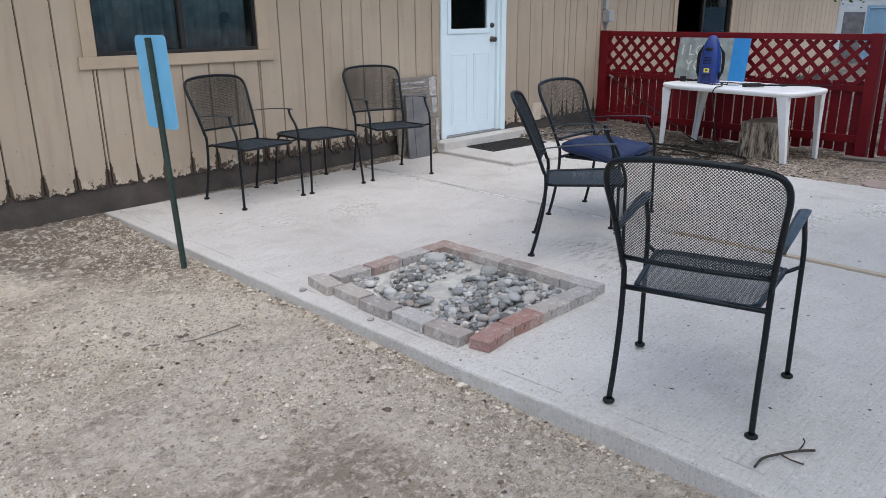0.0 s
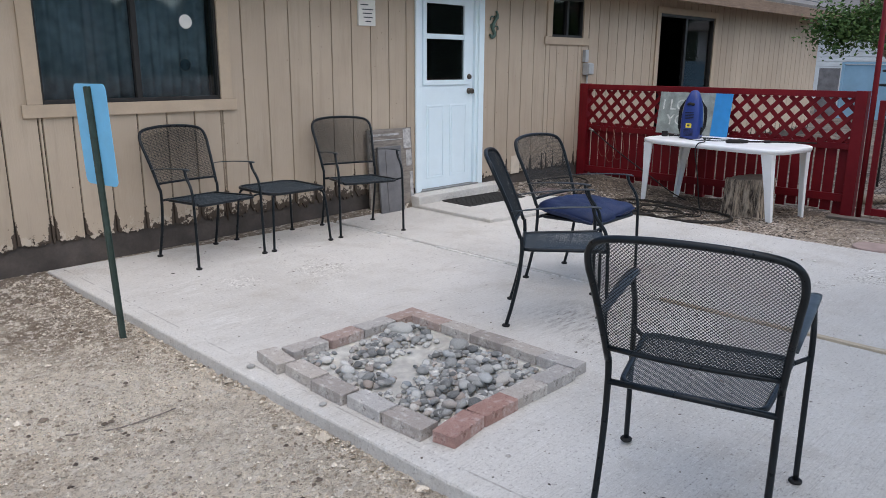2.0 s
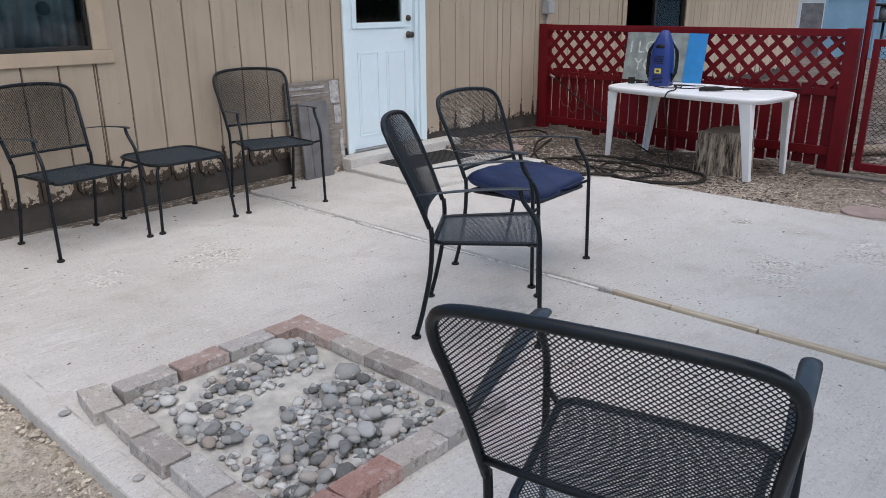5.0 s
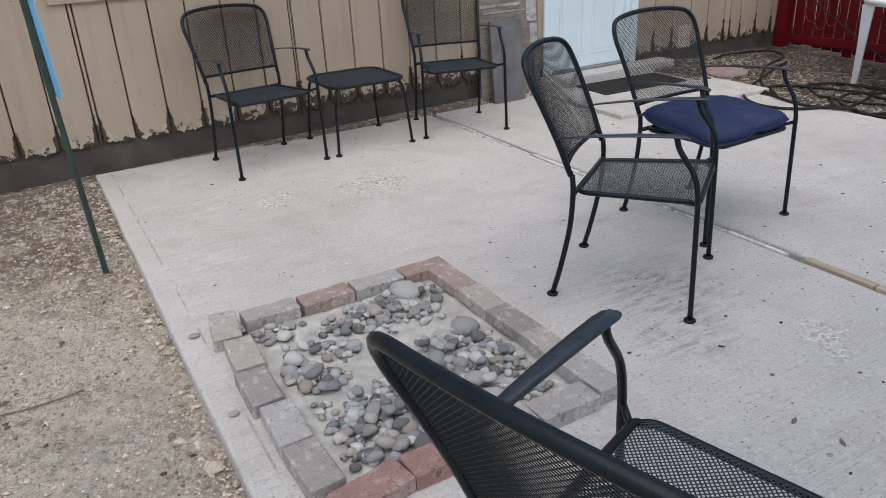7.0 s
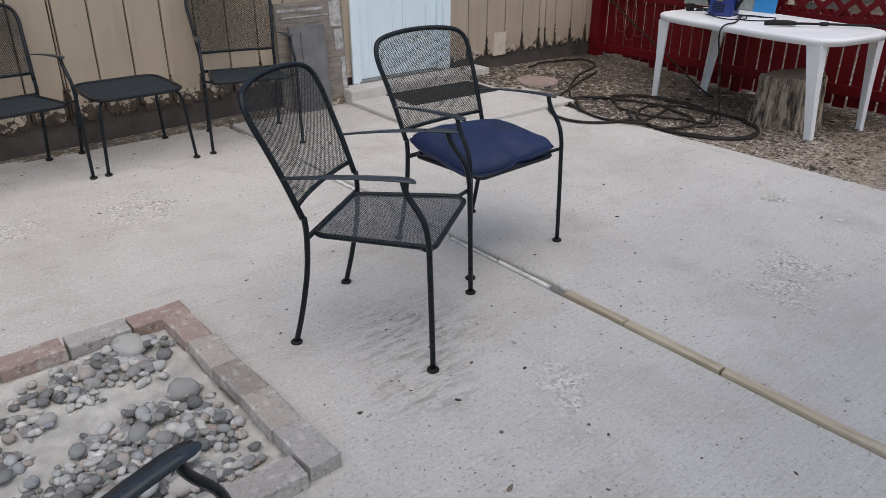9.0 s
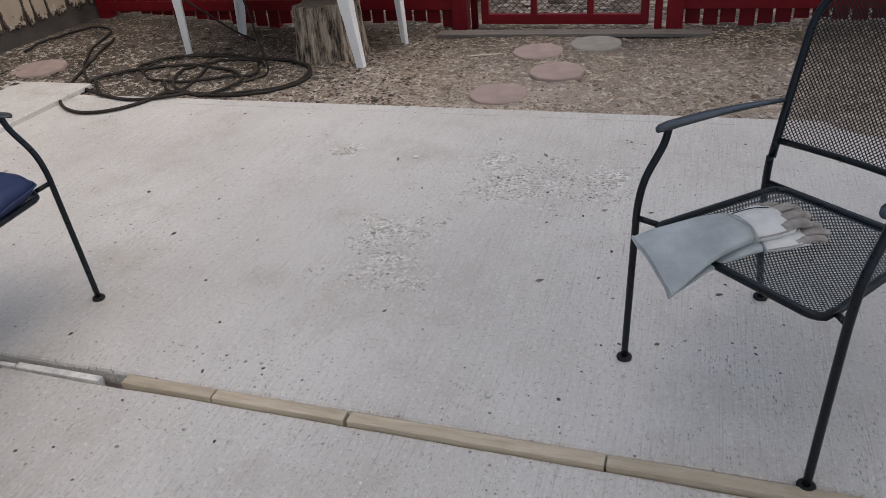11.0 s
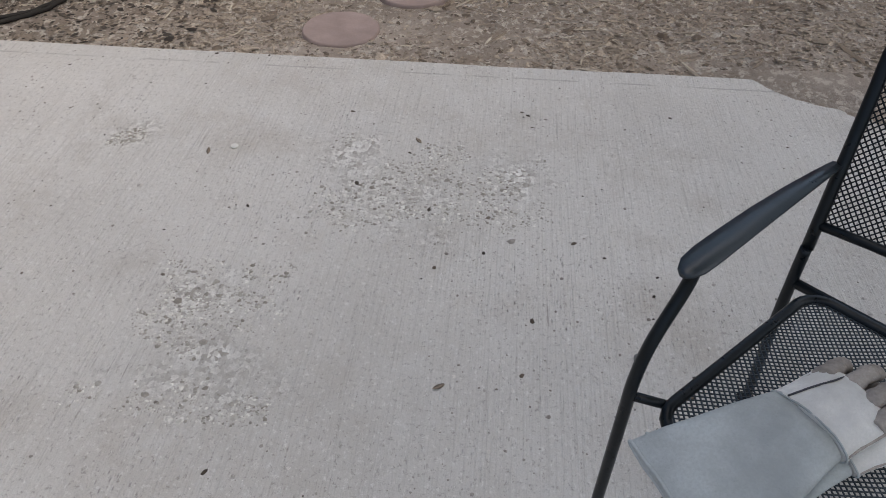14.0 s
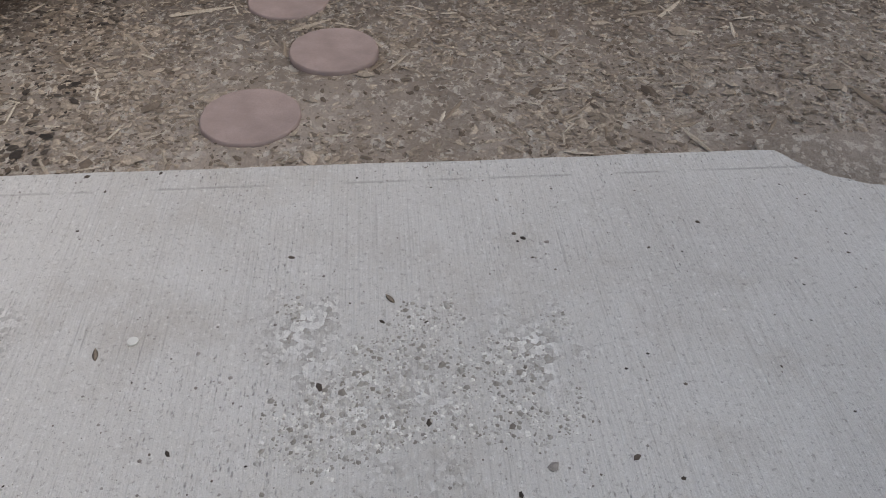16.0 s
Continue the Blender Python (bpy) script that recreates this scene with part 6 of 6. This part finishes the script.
# ---- beyond the fence ----
def leafy(name, pts, r0, crown, n_leaf, label, seed, leaf=0.07, spread=0.28):
    rnd = random.Random(seed)
    t = empty(name, label, "tree")
    bm = bmesh.new()
    trunk = curve_points(pts, 5)
    tube(bm, trunk, [r0 * (1 - 0.6 * i / (len(trunk) - 1)) for i in range(len(trunk))], sides=12)
    tips = []
    for _ in range(16):
        s = trunk[rnd.randrange(len(trunk) // 2, len(trunk))]
        c = rnd.choice(crown)
        e = Vector((c[0] + rnd.gauss(0, c[3] * 0.45), c[1] + rnd.gauss(0, c[3] * 0.45), c[2] + rnd.gauss(0, c[3] * 0.35)))
        mid = (s + e) / 2 + Vector((rnd.uniform(-0.2, 0.2), rnd.uniform(-0.2, 0.2), 0.15))
        limb = curve_points([s, mid, e], 5)
        tube(bm, limb, [r0 * 0.35 * (1 - 0.85 * i / (len(limb) - 1)) for i in range(len(limb))], sides=6)
        tips.append(e)
    part("trunk", bm, M_BARK, t)
    verts, faces = [], []
    for _ in range(n_leaf):
        c = rnd.choice(crown)
        if rnd.random() < 0.55:
            tp = rnd.choice(tips)
            p = tp + Vector((rnd.gauss(0, spread), rnd.gauss(0, spread), rnd.gauss(0, spread * 0.7)))
        else:
            p = Vector((c[0] + rnd.gauss(0, c[3] * 0.5), c[1] + rnd.gauss(0, c[3] * 0.5), c[2] + rnd.gauss(0, c[3] * 0.4)))
        d = Vector((rnd.uniform(-1, 1), rnd.uniform(-1, 1), rnd.uniform(-0.8, 0.4))).normalized()
        sd = d.cross(Vector((rnd.uniform(-1, 1), rnd.uniform(-1, 1), rnd.uniform(-1, 1)))).normalized()
        l = leaf * rnd.uniform(0.6, 1.3)
        i = len(verts)
        verts += [p, p + d * l * 0.5 + sd * l * 0.25, p + d * l, p + d * l * 0.5 - sd * l * 0.25]
        faces.append((i, i + 1, i + 2, i + 3))
    me = bpy.data.meshes.new("crown")
    me.from_pydata([tuple(v) for v in verts], [], faces)
    me.materials.append(M_LEAF)
    cr = new("crown", me)
    cr.parent = t
    return t


gz = lambda x, y: ground_height(x, y)
gate_tree = leafy("yard_tree", [(12.3, 2.4, gz(12.3, 2.4) - 0.1), (12.3, 2.55, 0.7), (12.25, 2.68, 1.25), (12.15, 3.05, 1.5), (11.95, 3.4, 1.95), (11.8, 3.5, 2.5)], 0.13, [(11.5, 3.62, 1.95, 0.28), (11.5, 3.35, 1.98, 0.28), (11.6, 2.95, 2.15, 0.32), (12.0, 2.3, 2.3, 0.5), (12.3, 1.7, 2.5, 0.6)], 8000, "leaning yard tree with dense green leaves beyond the fence", 5, 0.065, 0.13)
sleeve = curve_points([(12.3, 2.4, gz(12.3, 2.4) - 0.1), (12.3, 2.55, 0.7), (12.25, 2.68, 1.25)], 6)[:9]
part("whitewash", a_tube(sleeve, [0.142 - 0.004 * i for i in range(9)], sides=16), plain("flaking_whitewash", (0.50, 0.49, 0.47), 0.95, vary=0.35, scale=9, grain=60, relief=0.6), gate_tree, "flaking whitewash round the foot of the trunk")
leafy("yard_tree", [(-7.5, -2.5, -0.2), (-7.4, -2.4, 1.5), (-7.2, -2.5, 3.0), (-7.3, -2.2, 4.5)], 0.2, [(-7.3, -2.5, 4.6, 1.5), (-6.4, -3.2, 4.0, 1.2), (-8.2, -1.6, 4.2, 1.2)], 5200, "tall green yard tree reflected in the windows", 9, 0.11)
# unseen overhead; extra crown clusters added to shade the south part of the slab
leafy("yard_tree", [(6.6, -4.6, -0.2), (6.6, -4.4, 1.5), (6.4, -3.9, 3.0), (6.3, -3.4, 4.4)], 0.2, [(6.2, -2.6, 4.4, 1.6), (5.0, -3.2, 4.5, 1.4), (6.6, -4.2, 4.8, 1.6), (3.6, -2.0, 4.4, 1.4), (2.7, -2.8, 4.8, 1.3), (4.4, -1.6, 4.6, 1.2), (5.3, -0.9, 4.3, 1.4), (3.3, -0.7, 4.1, 1.3), (4.5, -0.3, 4.3, 1.2), (2.2, -1.3, 4.2, 1.2), (1.8, -1.9, 3.9, 1.1), (3.3, -1.7, 3.8, 1.1), (4.8, -1.7, 3.8, 1.1), (6.1, -1.8, 3.9, 1.1)], 62000, "broad green yard tree reflected in the door glass, crown widened to shade the slab", 12, 0.15)
# unseen ring of far trees, added so the panes reflect something dark
far_v, far_f = [], []
for i in range(241):
    a = radians(145 + 207 * i / 240)
    hgt = 7.5 + 2.2 * noise.noise((i * 0.11, 0.0, 2.0)) + 1.6 * noise.noise((i * 0.4, 3.0, 0.0)) + 0.9 * noise.noise((i * 1.3, 5.0, 0.0))
    far_v += [(75 * math.cos(a), 75 * math.sin(a), -1.0), (75 * math.cos(a), 75 * math.sin(a), hgt)]
far_f = [(2 * i, 2 * i + 2, 2 * i + 3, 2 * i + 1) for i in range(240)]
far_me = bpy.data.meshes.new("backdrop")
far_me.from_pydata(far_v, [], far_f)
far_me.materials.append(plain("far_foliage", (0.055, 0.075, 0.055), 0.95, vary=0.5, scale=0.25, grain=2.0))
structure(new("backdrop", far_me), "unseen line of far trees added to darken the window reflections", "tree line")
log = tagged(part("log", a_tube([(9.30, 2.62, gz(9.3, 2.6) + 0.05), (9.6, 2.42, gz(9.6, 2.4) + 0.055), (9.95, 2.2, gz(9.9, 2.2) + 0.05)], [0.06, 0.055, 0.05], sides=12), M_CUTWOOD, None), "pale barkless log lying beyond the gate", "log")
for i, (x, y, a) in enumerate(((10.2, 1.7, 80), (10.9, 1.2, 100), (10.4, 2.6, 75))):
    ob = tagged(part("plank", a_box(-0.07, 0.07, -0.9, 0.9, 0.0, 0.04, bevel=0.005), M_OLDWOOD, None), "grey old plank lying on the litter beyond the gate", "plank", "planks beyond the gate")
    ob.matrix_basis = Matrix.Translation((x, y, gz(x, y))) @ Matrix.Rotation(radians(a), 4, "Z")
bk = empty("bucket", "pale grey ribbed plastic bucket by the tree", "bucket", m=Matrix.Translation((11.75, 1.62, gz(11.75, 1.62))))
bsec = []
for i in range(15):
    z = 0.42 * i / 14
    r = 0.13 + 0.04 * i / 14 + (0.006 if i % 2 else 0)
    bsec.append([Vector((r * math.cos(2 * math.pi * j / 24), r * math.sin(2 * math.pi * j / 24), z)) for j in range(24)])
part("body", loft(bmesh.new(), bsec), plain("pale_grey_plastic", (0.32, 0.34, 0.36), 0.5), bk)
# small bird house on a pole and hanging feeder
bh = empty("bird_house", "small blue wooden bird house on a slim pole", "bird house", m=Matrix.Translation((11.4, 2.45, gz(11.4, 2.45))))
part("pole", a_tube([(0, 0, -0.1), (0, 0, 1.12)], 0.02), M_OLDWOOD, bh)
part("body", a_box(-0.09, 0.09, -0.10, 0.10, 1.12, 1.30, bevel=0.004), plain("slate_blue_paint", (0.065, 0.11, 0.15), 0.7), bh)
for y in (-0.055, 0.025):
    part("window", a_box(-0.093, -0.0905, y, y + 0.035, 1.17, 1.26), M_PAPER, bh, "small white window")
rf = bmesh.new()
loft(rf, [[Vector((x, -0.15, 1.28)), Vector((x, 0, 1.42)), Vector((x, 0.15, 1.28)), Vector((x, 0.15, 1.30)), Vector((x, 0, 1.445)), Vector((x, -0.15, 1.30))] for x in (-0.13, 0.13)])
part("roof", rf, M_ROOF, bh)
fd = empty("bird_feeder", "small round bird feeder tray on a slim pole", "bird feeder", m=Matrix.Translation((10.9, 2.77, gz(10.9, 2.77))))
part("pole", a_tube([(0, 0, -0.1), (0, 0, 1.25)], 0.014), M_BRONZE, fd)
part("tray", disc(bmesh.new(), 0.14, 1.25, 1.28, 20, 0.004), M_BRONZE, fd)
part("hopper", disc(bmesh.new(), 0.06, 1.28, 1.42, 16, 0.01), M_STEEL, fd)
part("cap", disc(bmesh.new(), 0.12, 1.42, 1.45, 20, 0.008), M_BRONZE, fd)
# pale blue sheet fence far beyond the gate
blue = empty("sheet_fence", "pale blue painted sheet fence with a top rail", "fence")
for i in range(11):
    y1 = 6.93 - i * 1.22
    part("panel", a_box(23.0, 23.03, y1 - 1.21, y1, -0.25, 1.46, bevel=0.004), M_BLUESHEET, blue)
    part("post", a_box(22.95, 23.0, y1 - 0.05, y1 + 0.01, -0.25, 1.47, bevel=0.004), M_BLUESHEET, blue)
part("top_rail", a_box(22.96, 23.04, -6.5, 6.95, 1.47, 1.53, bevel=0.005), M_BLUESHEET, blue, "darker blue top rail")
tagged(part("shed_panel", a_box(22.9, 23.0, 6.98, 7.5, -0.25, 1.36, bevel=0.006), M_SHEET, None), "grey weathered sheet panel beside the blue fence", "panel")
# neighbouring building with lap siding
nb = empty("neighbour_house", "distant white house with horizontal lap siding", "house", m=pose(30, 6, -0.1, 0, 0, 0))
part("wall", a_box(0, 0.2, -9, 9, 0, 2.9), M_LAPSIDING, nb)
for i in range(16):
    part("lap_board", a_box(-0.03, -0.002, -9, 9, 0.15 + i * 0.17, 0.15 + i * 0.17 + 0.145, bevel=0.006), M_LAPSIDING, nb)
rfb = bmesh.new()
loft(rfb, [[Vector((-0.5, y, 2.8)), Vector((3.0, y, 4.2)), Vector((6.5, y, 2.8)), Vector((6.5, y, 2.9)), Vector((3.0, y, 4.32)), Vector((-0.5, y, 2.92))] for y in (-9.4, 9.4)])
part("roof", rfb, M_ROOF, nb)
for y in (-6, -1, 4):
    wd = part("window", a_box(-0.05, -0.031, y, y + 1.2, 1.0, 2.1), M_BRONZE, nb, "dark window")
    part("frame", a_box(-0.06, -0.051, y - 0.06, y + 1.26, 0.94, 1.0), M_LAPSIDING, wd)

# sand washed over the slab's far rim
dv, NX, NY = [], 24, 60
for j in range(NY + 1):
    for i in range(NX + 1):
        x, y = 6.42 + 0.44 * i / NX, -2.4 + 2.62 * j / NY
        reach = 6.83 - 0.62 * max(0.0, 0.17 - y) ** 0.7 + 0.05 * noise.noise((y * 4, 0.0, 1.0)) + 0.03 * noise.noise((x * 12, y * 12, 3.0))
        dv.append((x, y, max(-0.03, min(0.018, 0.10 * (x - reach))) + 0.003 * noise.noise((x * 20, y * 20, 0.0))))
df = [(j * (NX + 1) + i, j * (NX + 1) + i + 1, (j + 1) * (NX + 1) + i + 1, (j + 1) * (NX + 1) + i) for j in range(NY) for i in range(NX)]
drift = bpy.data.meshes.new("sand_drift")
drift.from_pydata(dv, [], df)
drift.polygons.foreach_set("use_smooth", [True] * len(df))
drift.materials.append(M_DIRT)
tagged(new("sand_drift", drift), "brown sand washed over the rim of the slab", "sand", kind="stuff")

# ---- small litter ----
def scatter(name, n, where, size, material, label, category, seed, flat=0.5, long=1.0, lift=0.0):
    """Many tiny uneven chips in one mesh."""
    rnd = random.Random(seed)
    verts, faces = [], []
    shape = [(1, 0.1, 0.1), (0.3, 0.9, -0.1), (-0.8, 0.5, 0.1), (-0.75, -0.55, -0.1), (0.35, -0.9, 0.1), (0.05, 0.05, 0.9), (0.0, 0.0, -0.8)]
    tri = [(i, (i + 1) % 5, 5) for i in range(5)] + [((i + 1) % 5, i, 6) for i in range(5)]
    done = 0
    while done < n:
        q = where(rnd)
        if q is None:
            continue
        x, y, z = q
        s = size * math.exp(rnd.gauss(0, 0.45))
        a = rnd.uniform(0, 6.283)
        ca, sa = math.cos(a), math.sin(a)
        i = len(verts)
        for vx, vy, vz in shape:
            vx, vy, vz = vx * s * long * rnd.uniform(0.7, 1.3), vy * s * rnd.uniform(0.7, 1.3), vz * s * flat * rnd.uniform(0.7, 1.3)
            verts.append((x + ca * vx - sa * vy, y + sa * vx + ca * vy, z + s * flat * 0.3 + vz + lift))
        faces += [tuple(i + v for v in f) for f in tri]
        done += 1
    me = bpy.data.meshes.new(name)
    me.from_pydata(verts, [], faces)
    me.materials.append(material)
    return tagged(new(name, me), label, category, kind="stuff")


def in_left_yard(r):
    x, y = r.uniform(-1.2, 2.02), r.uniform(-1.2, 5.65)
    if noise.noise((x * 1.4, y * 1.4, 9)) * 1.3 + r.uniform(-0.6, 0.5) + (0.35 if x > 1.7 else 0.0) < 0:
        return None
    return x, y, ground_height(x, y)


def in_right_yard(r):
    x, y = r.uniform(6.84, 8.9), r.uniform(-1.8, 5.6)
    if y > 2.7 and r.random() < 0.65:
        return None
    if noise.noise((x * 2, y * 2, 4)) + r.uniform(-0.7, 0.7) < 0:
        return None
    return x, y, ground_height(x, y)


def by_the_table(r):
    x, y = r.uniform(6.84, 8.6), r.uniform(2.4, 5.6)
    return x, y, ground_height(x, y)


def beyond_gate(r):
    x, y = r.uniform(8.7, 12.5), r.uniform(-0.5, 4.5)
    return x, y, ground_height(x, y)


def on_slab(r):
    x, y = r.uniform(2.06, 6.8), r.uniform(-0.3, 5.65)
    if abs(x - SLAB_JOINT) < 0.03 or (2.1 < x < 3.3 and 1.9 < y < 3.3) or (x > 5.4 and y > 4.4):
        return None
    if noise.noise((x * 1.6, y * 1.6, 2)) + r.uniform(-0.7, 0.45) < 0:
        return None
    return x, y, slab_height(x, y)


def slab_edge(r):
    return (lambda y: (SLAB_X0 - abs(r.gauss(0, 0.05)), y, ground_height(1.9, y)))(r.uniform(0, 5.5))


M_TWIG = litter_material("dry_twigs", (0.22, 0.165, 0.115), (0.66, 0.57, 0.45))
scatter("gravel", 46000, in_left_yard, 0.0043, M_GRAVEL, "small pale gravel strewn over the dirt", "gravel", 1, 0.85)
scatter("dirt_clods", 800, in_left_yard, 0.0085, litter_material("dark_clods", (0.06, 0.045, 0.035), (0.26, 0.205, 0.155)), "dry dirt clods on the yard", "dirt clods", 2, 0.65)
scatter("edge_gravel", 1800, slab_edge, 0.0055, M_GRAVEL, "gravel gathered along the slab edge", "gravel", 8, 0.65)
scatter("leaf_litter", 36000, in_right_yard, 0.005, M_CHIP, "dry leaf and chip litter on the dirt by the fence", "leaf litter", 3, 0.4, 1.8)
scatter("twig_litter", 700, in_right_yard, 0.0045, M_TWIG, "thin dry twigs on the dirt by the fence", "twigs", 4, 0.5, 9.0)
M_CHIPDARK = litter_material("dark_leaf_litter", (0.028, 0.021, 0.016), (0.15, 0.118, 0.09))
scatter("leaf_litter", 9000, beyond_gate, 0.017, litter_material("mixed_leaf_litter", (0.03, 0.022, 0.017), (0.42, 0.36, 0.31)), "dry leaf litter on the ground beyond the gate", "leaf litter", 5, 0.3, 1.6)
scatter("leaf_litter", 6500, by_the_table, 0.006, M_CHIPDARK, "dark leaf litter round the table legs", "leaf litter", 15, 0.4, 1.7)
scatter("slab_grit", 8000, on_slab, 0.0026, M_CLOD, "fine sand grit strewn on the concrete", "grit", 6, 0.4)
def in_patches(r):
    x0, x1, y0, y1 = ((5.10, 5.64, 1.58, 2.06), (5.74, 6.28, 0.95, 1.66), (6.1, 6.26, 2.25, 2.42), (3.1, 3.7, 4.1, 4.7))[r.choice((0, 0, 1, 1, 1, 2, 3))]
    x, y = r.uniform(x0, x1), r.uniform(y0, y1)
    inner = min(x - x0, x1 - x, y - y0, y1 - y) / min(x1 - x0, y1 - y0)
    if noise.noise((x * 5, y * 5, 5)) + 0.5 * noise.noise((x * 14, y * 14, 2)) + 1.6 * inner - 0.2 < r.uniform(0.0, 0.25):
        return None
    return x, y, slab_height(x, y) - 0.001


scatter("exposed_aggregate", 10000, in_patches, 0.0030, litter_material("aggregate_stones", (0.27, 0.24, 0.20), (0.90, 0.87, 0.80)), "small aggregate stones showing in worn concrete", "aggregate", 14, 0.45)
scatter("slab_debris", 380, on_slab, 0.0036, M_CHIPDARK, "small dark leaf bits strewn on the concrete", "debris", 7, 0.3, 1.5)
stick = [(1.26, 3.25), (1.41, 3.17), (1.56, 3.13), (1.69, 3.155)]
tagged(part("twig", a_tube(curve_points([(x, y, ground_height(x, y) + 0.008) for x, y in stick], 4), 0.0032, sides=6), M_OLDWOOD, None), "long thin dry stick lying on the dirt", "twig")
twig_bm = bmesh.new()
tube(twig_bm, curve_points([Vector(q) for q in ((2.13, 0.765, 0.038), (2.19, 0.765, 0.041), (2.25, 0.735, 0.043), (2.31, 0.70, 0.042), (2.345, 0.66, 0.046))], 4), 0.0042, sides=6)
tube(twig_bm, curve_points([Vector(q) for q in ((2.25, 0.735, 0.043), (2.245, 0.70, 0.04), (2.25, 0.66, 0.039))], 4), 0.0028, sides=6)
tube(twig_bm, curve_points([Vector(q) for q in ((2.31, 0.70, 0.042), (2.36, 0.70, 0.05), (2.39, 0.715, 0.047))], 4), 0.0025, sides=6)
tagged(part("twig", twig_bm, M_CHIPDARK, None), "forked dark dry twig lying on the slab edge", "twig")
for x, y, a in ((3.504, 1.647, 20), (3.53, 1.51, 60), (5.25, 1.21, 130), (6.26, 1.375, 40), (6.13, 2.05, 10)):
    lf = bmesh.new()
    rows = []
    for i in range(7):
        t = i / 6
        w = 0.011 * math.sin(math.pi * (0.08 + 0.9 * t))
        rows.append([Vector((-0.028 + 0.056 * t, -w, 0.002 + 0.008 * t * t)), Vector((-0.028 + 0.056 * t, 0, 0.0005 + 0.007 * t * t)), Vector((-0.028 + 0.056 * t, w, 0.002 + 0.008 * t * t)), Vector((-0.028 + 0.056 * t, 0, 0.0015 + 0.008 * t * t))])
    ob = tagged(part("dry_leaf", loft(lf, rows), M_CHIP, None), "small curled brown dry leaf on the concrete", "leaf", "dry leaves on the slab")
    ob.matrix_basis = pose(x, y, slab_height(x, y), 0, 0, a) @ Matrix.Diagonal((0.6, 0.6, 0.6, 1))
for x, y, r in ((5.375, 0.74, 0.013), (2.093, 2.625, 0.014), (2.10, 3.2, 0.016), (4.66, 1.24, 0.010)):
    ob = new("pebble", PEBBLES[2])
    ob.matrix_basis = Matrix.Translation((x, y, slab_height(x, y) + r * 0.5)) @ Matrix.Diagonal((r, r, r, 1))
    tagged(ob, "small dark loose stone lying on the slab", "pebble", "loose stones on the slab")

cap_bm = disc(bmesh.new(), 0.013, 0.0, 0.006, 20, 0.0015)
disc(cap_bm, 0.009, 0.0055, 0.0075, 20, 0.001)
bottle_cap = tagged(part("bottle_cap", cap_bm, M_PAPER, None), "small cream plastic bottle cap lying on the concrete", "bottle cap")
bottle_cap.matrix_basis = pose(6.163, 1.973, slab_height(6.163, 1.973), 0, 0, 20)

# everything drawn in plan units comes to true size
for ob in list(scene.objects):
    if ob.parent is None and ob.type in ("MESH", "EMPTY"):
        ob.matrix_basis = Matrix.Diagonal((SIZE, SIZE, SIZE, 1)) @ ob.matrix_basis
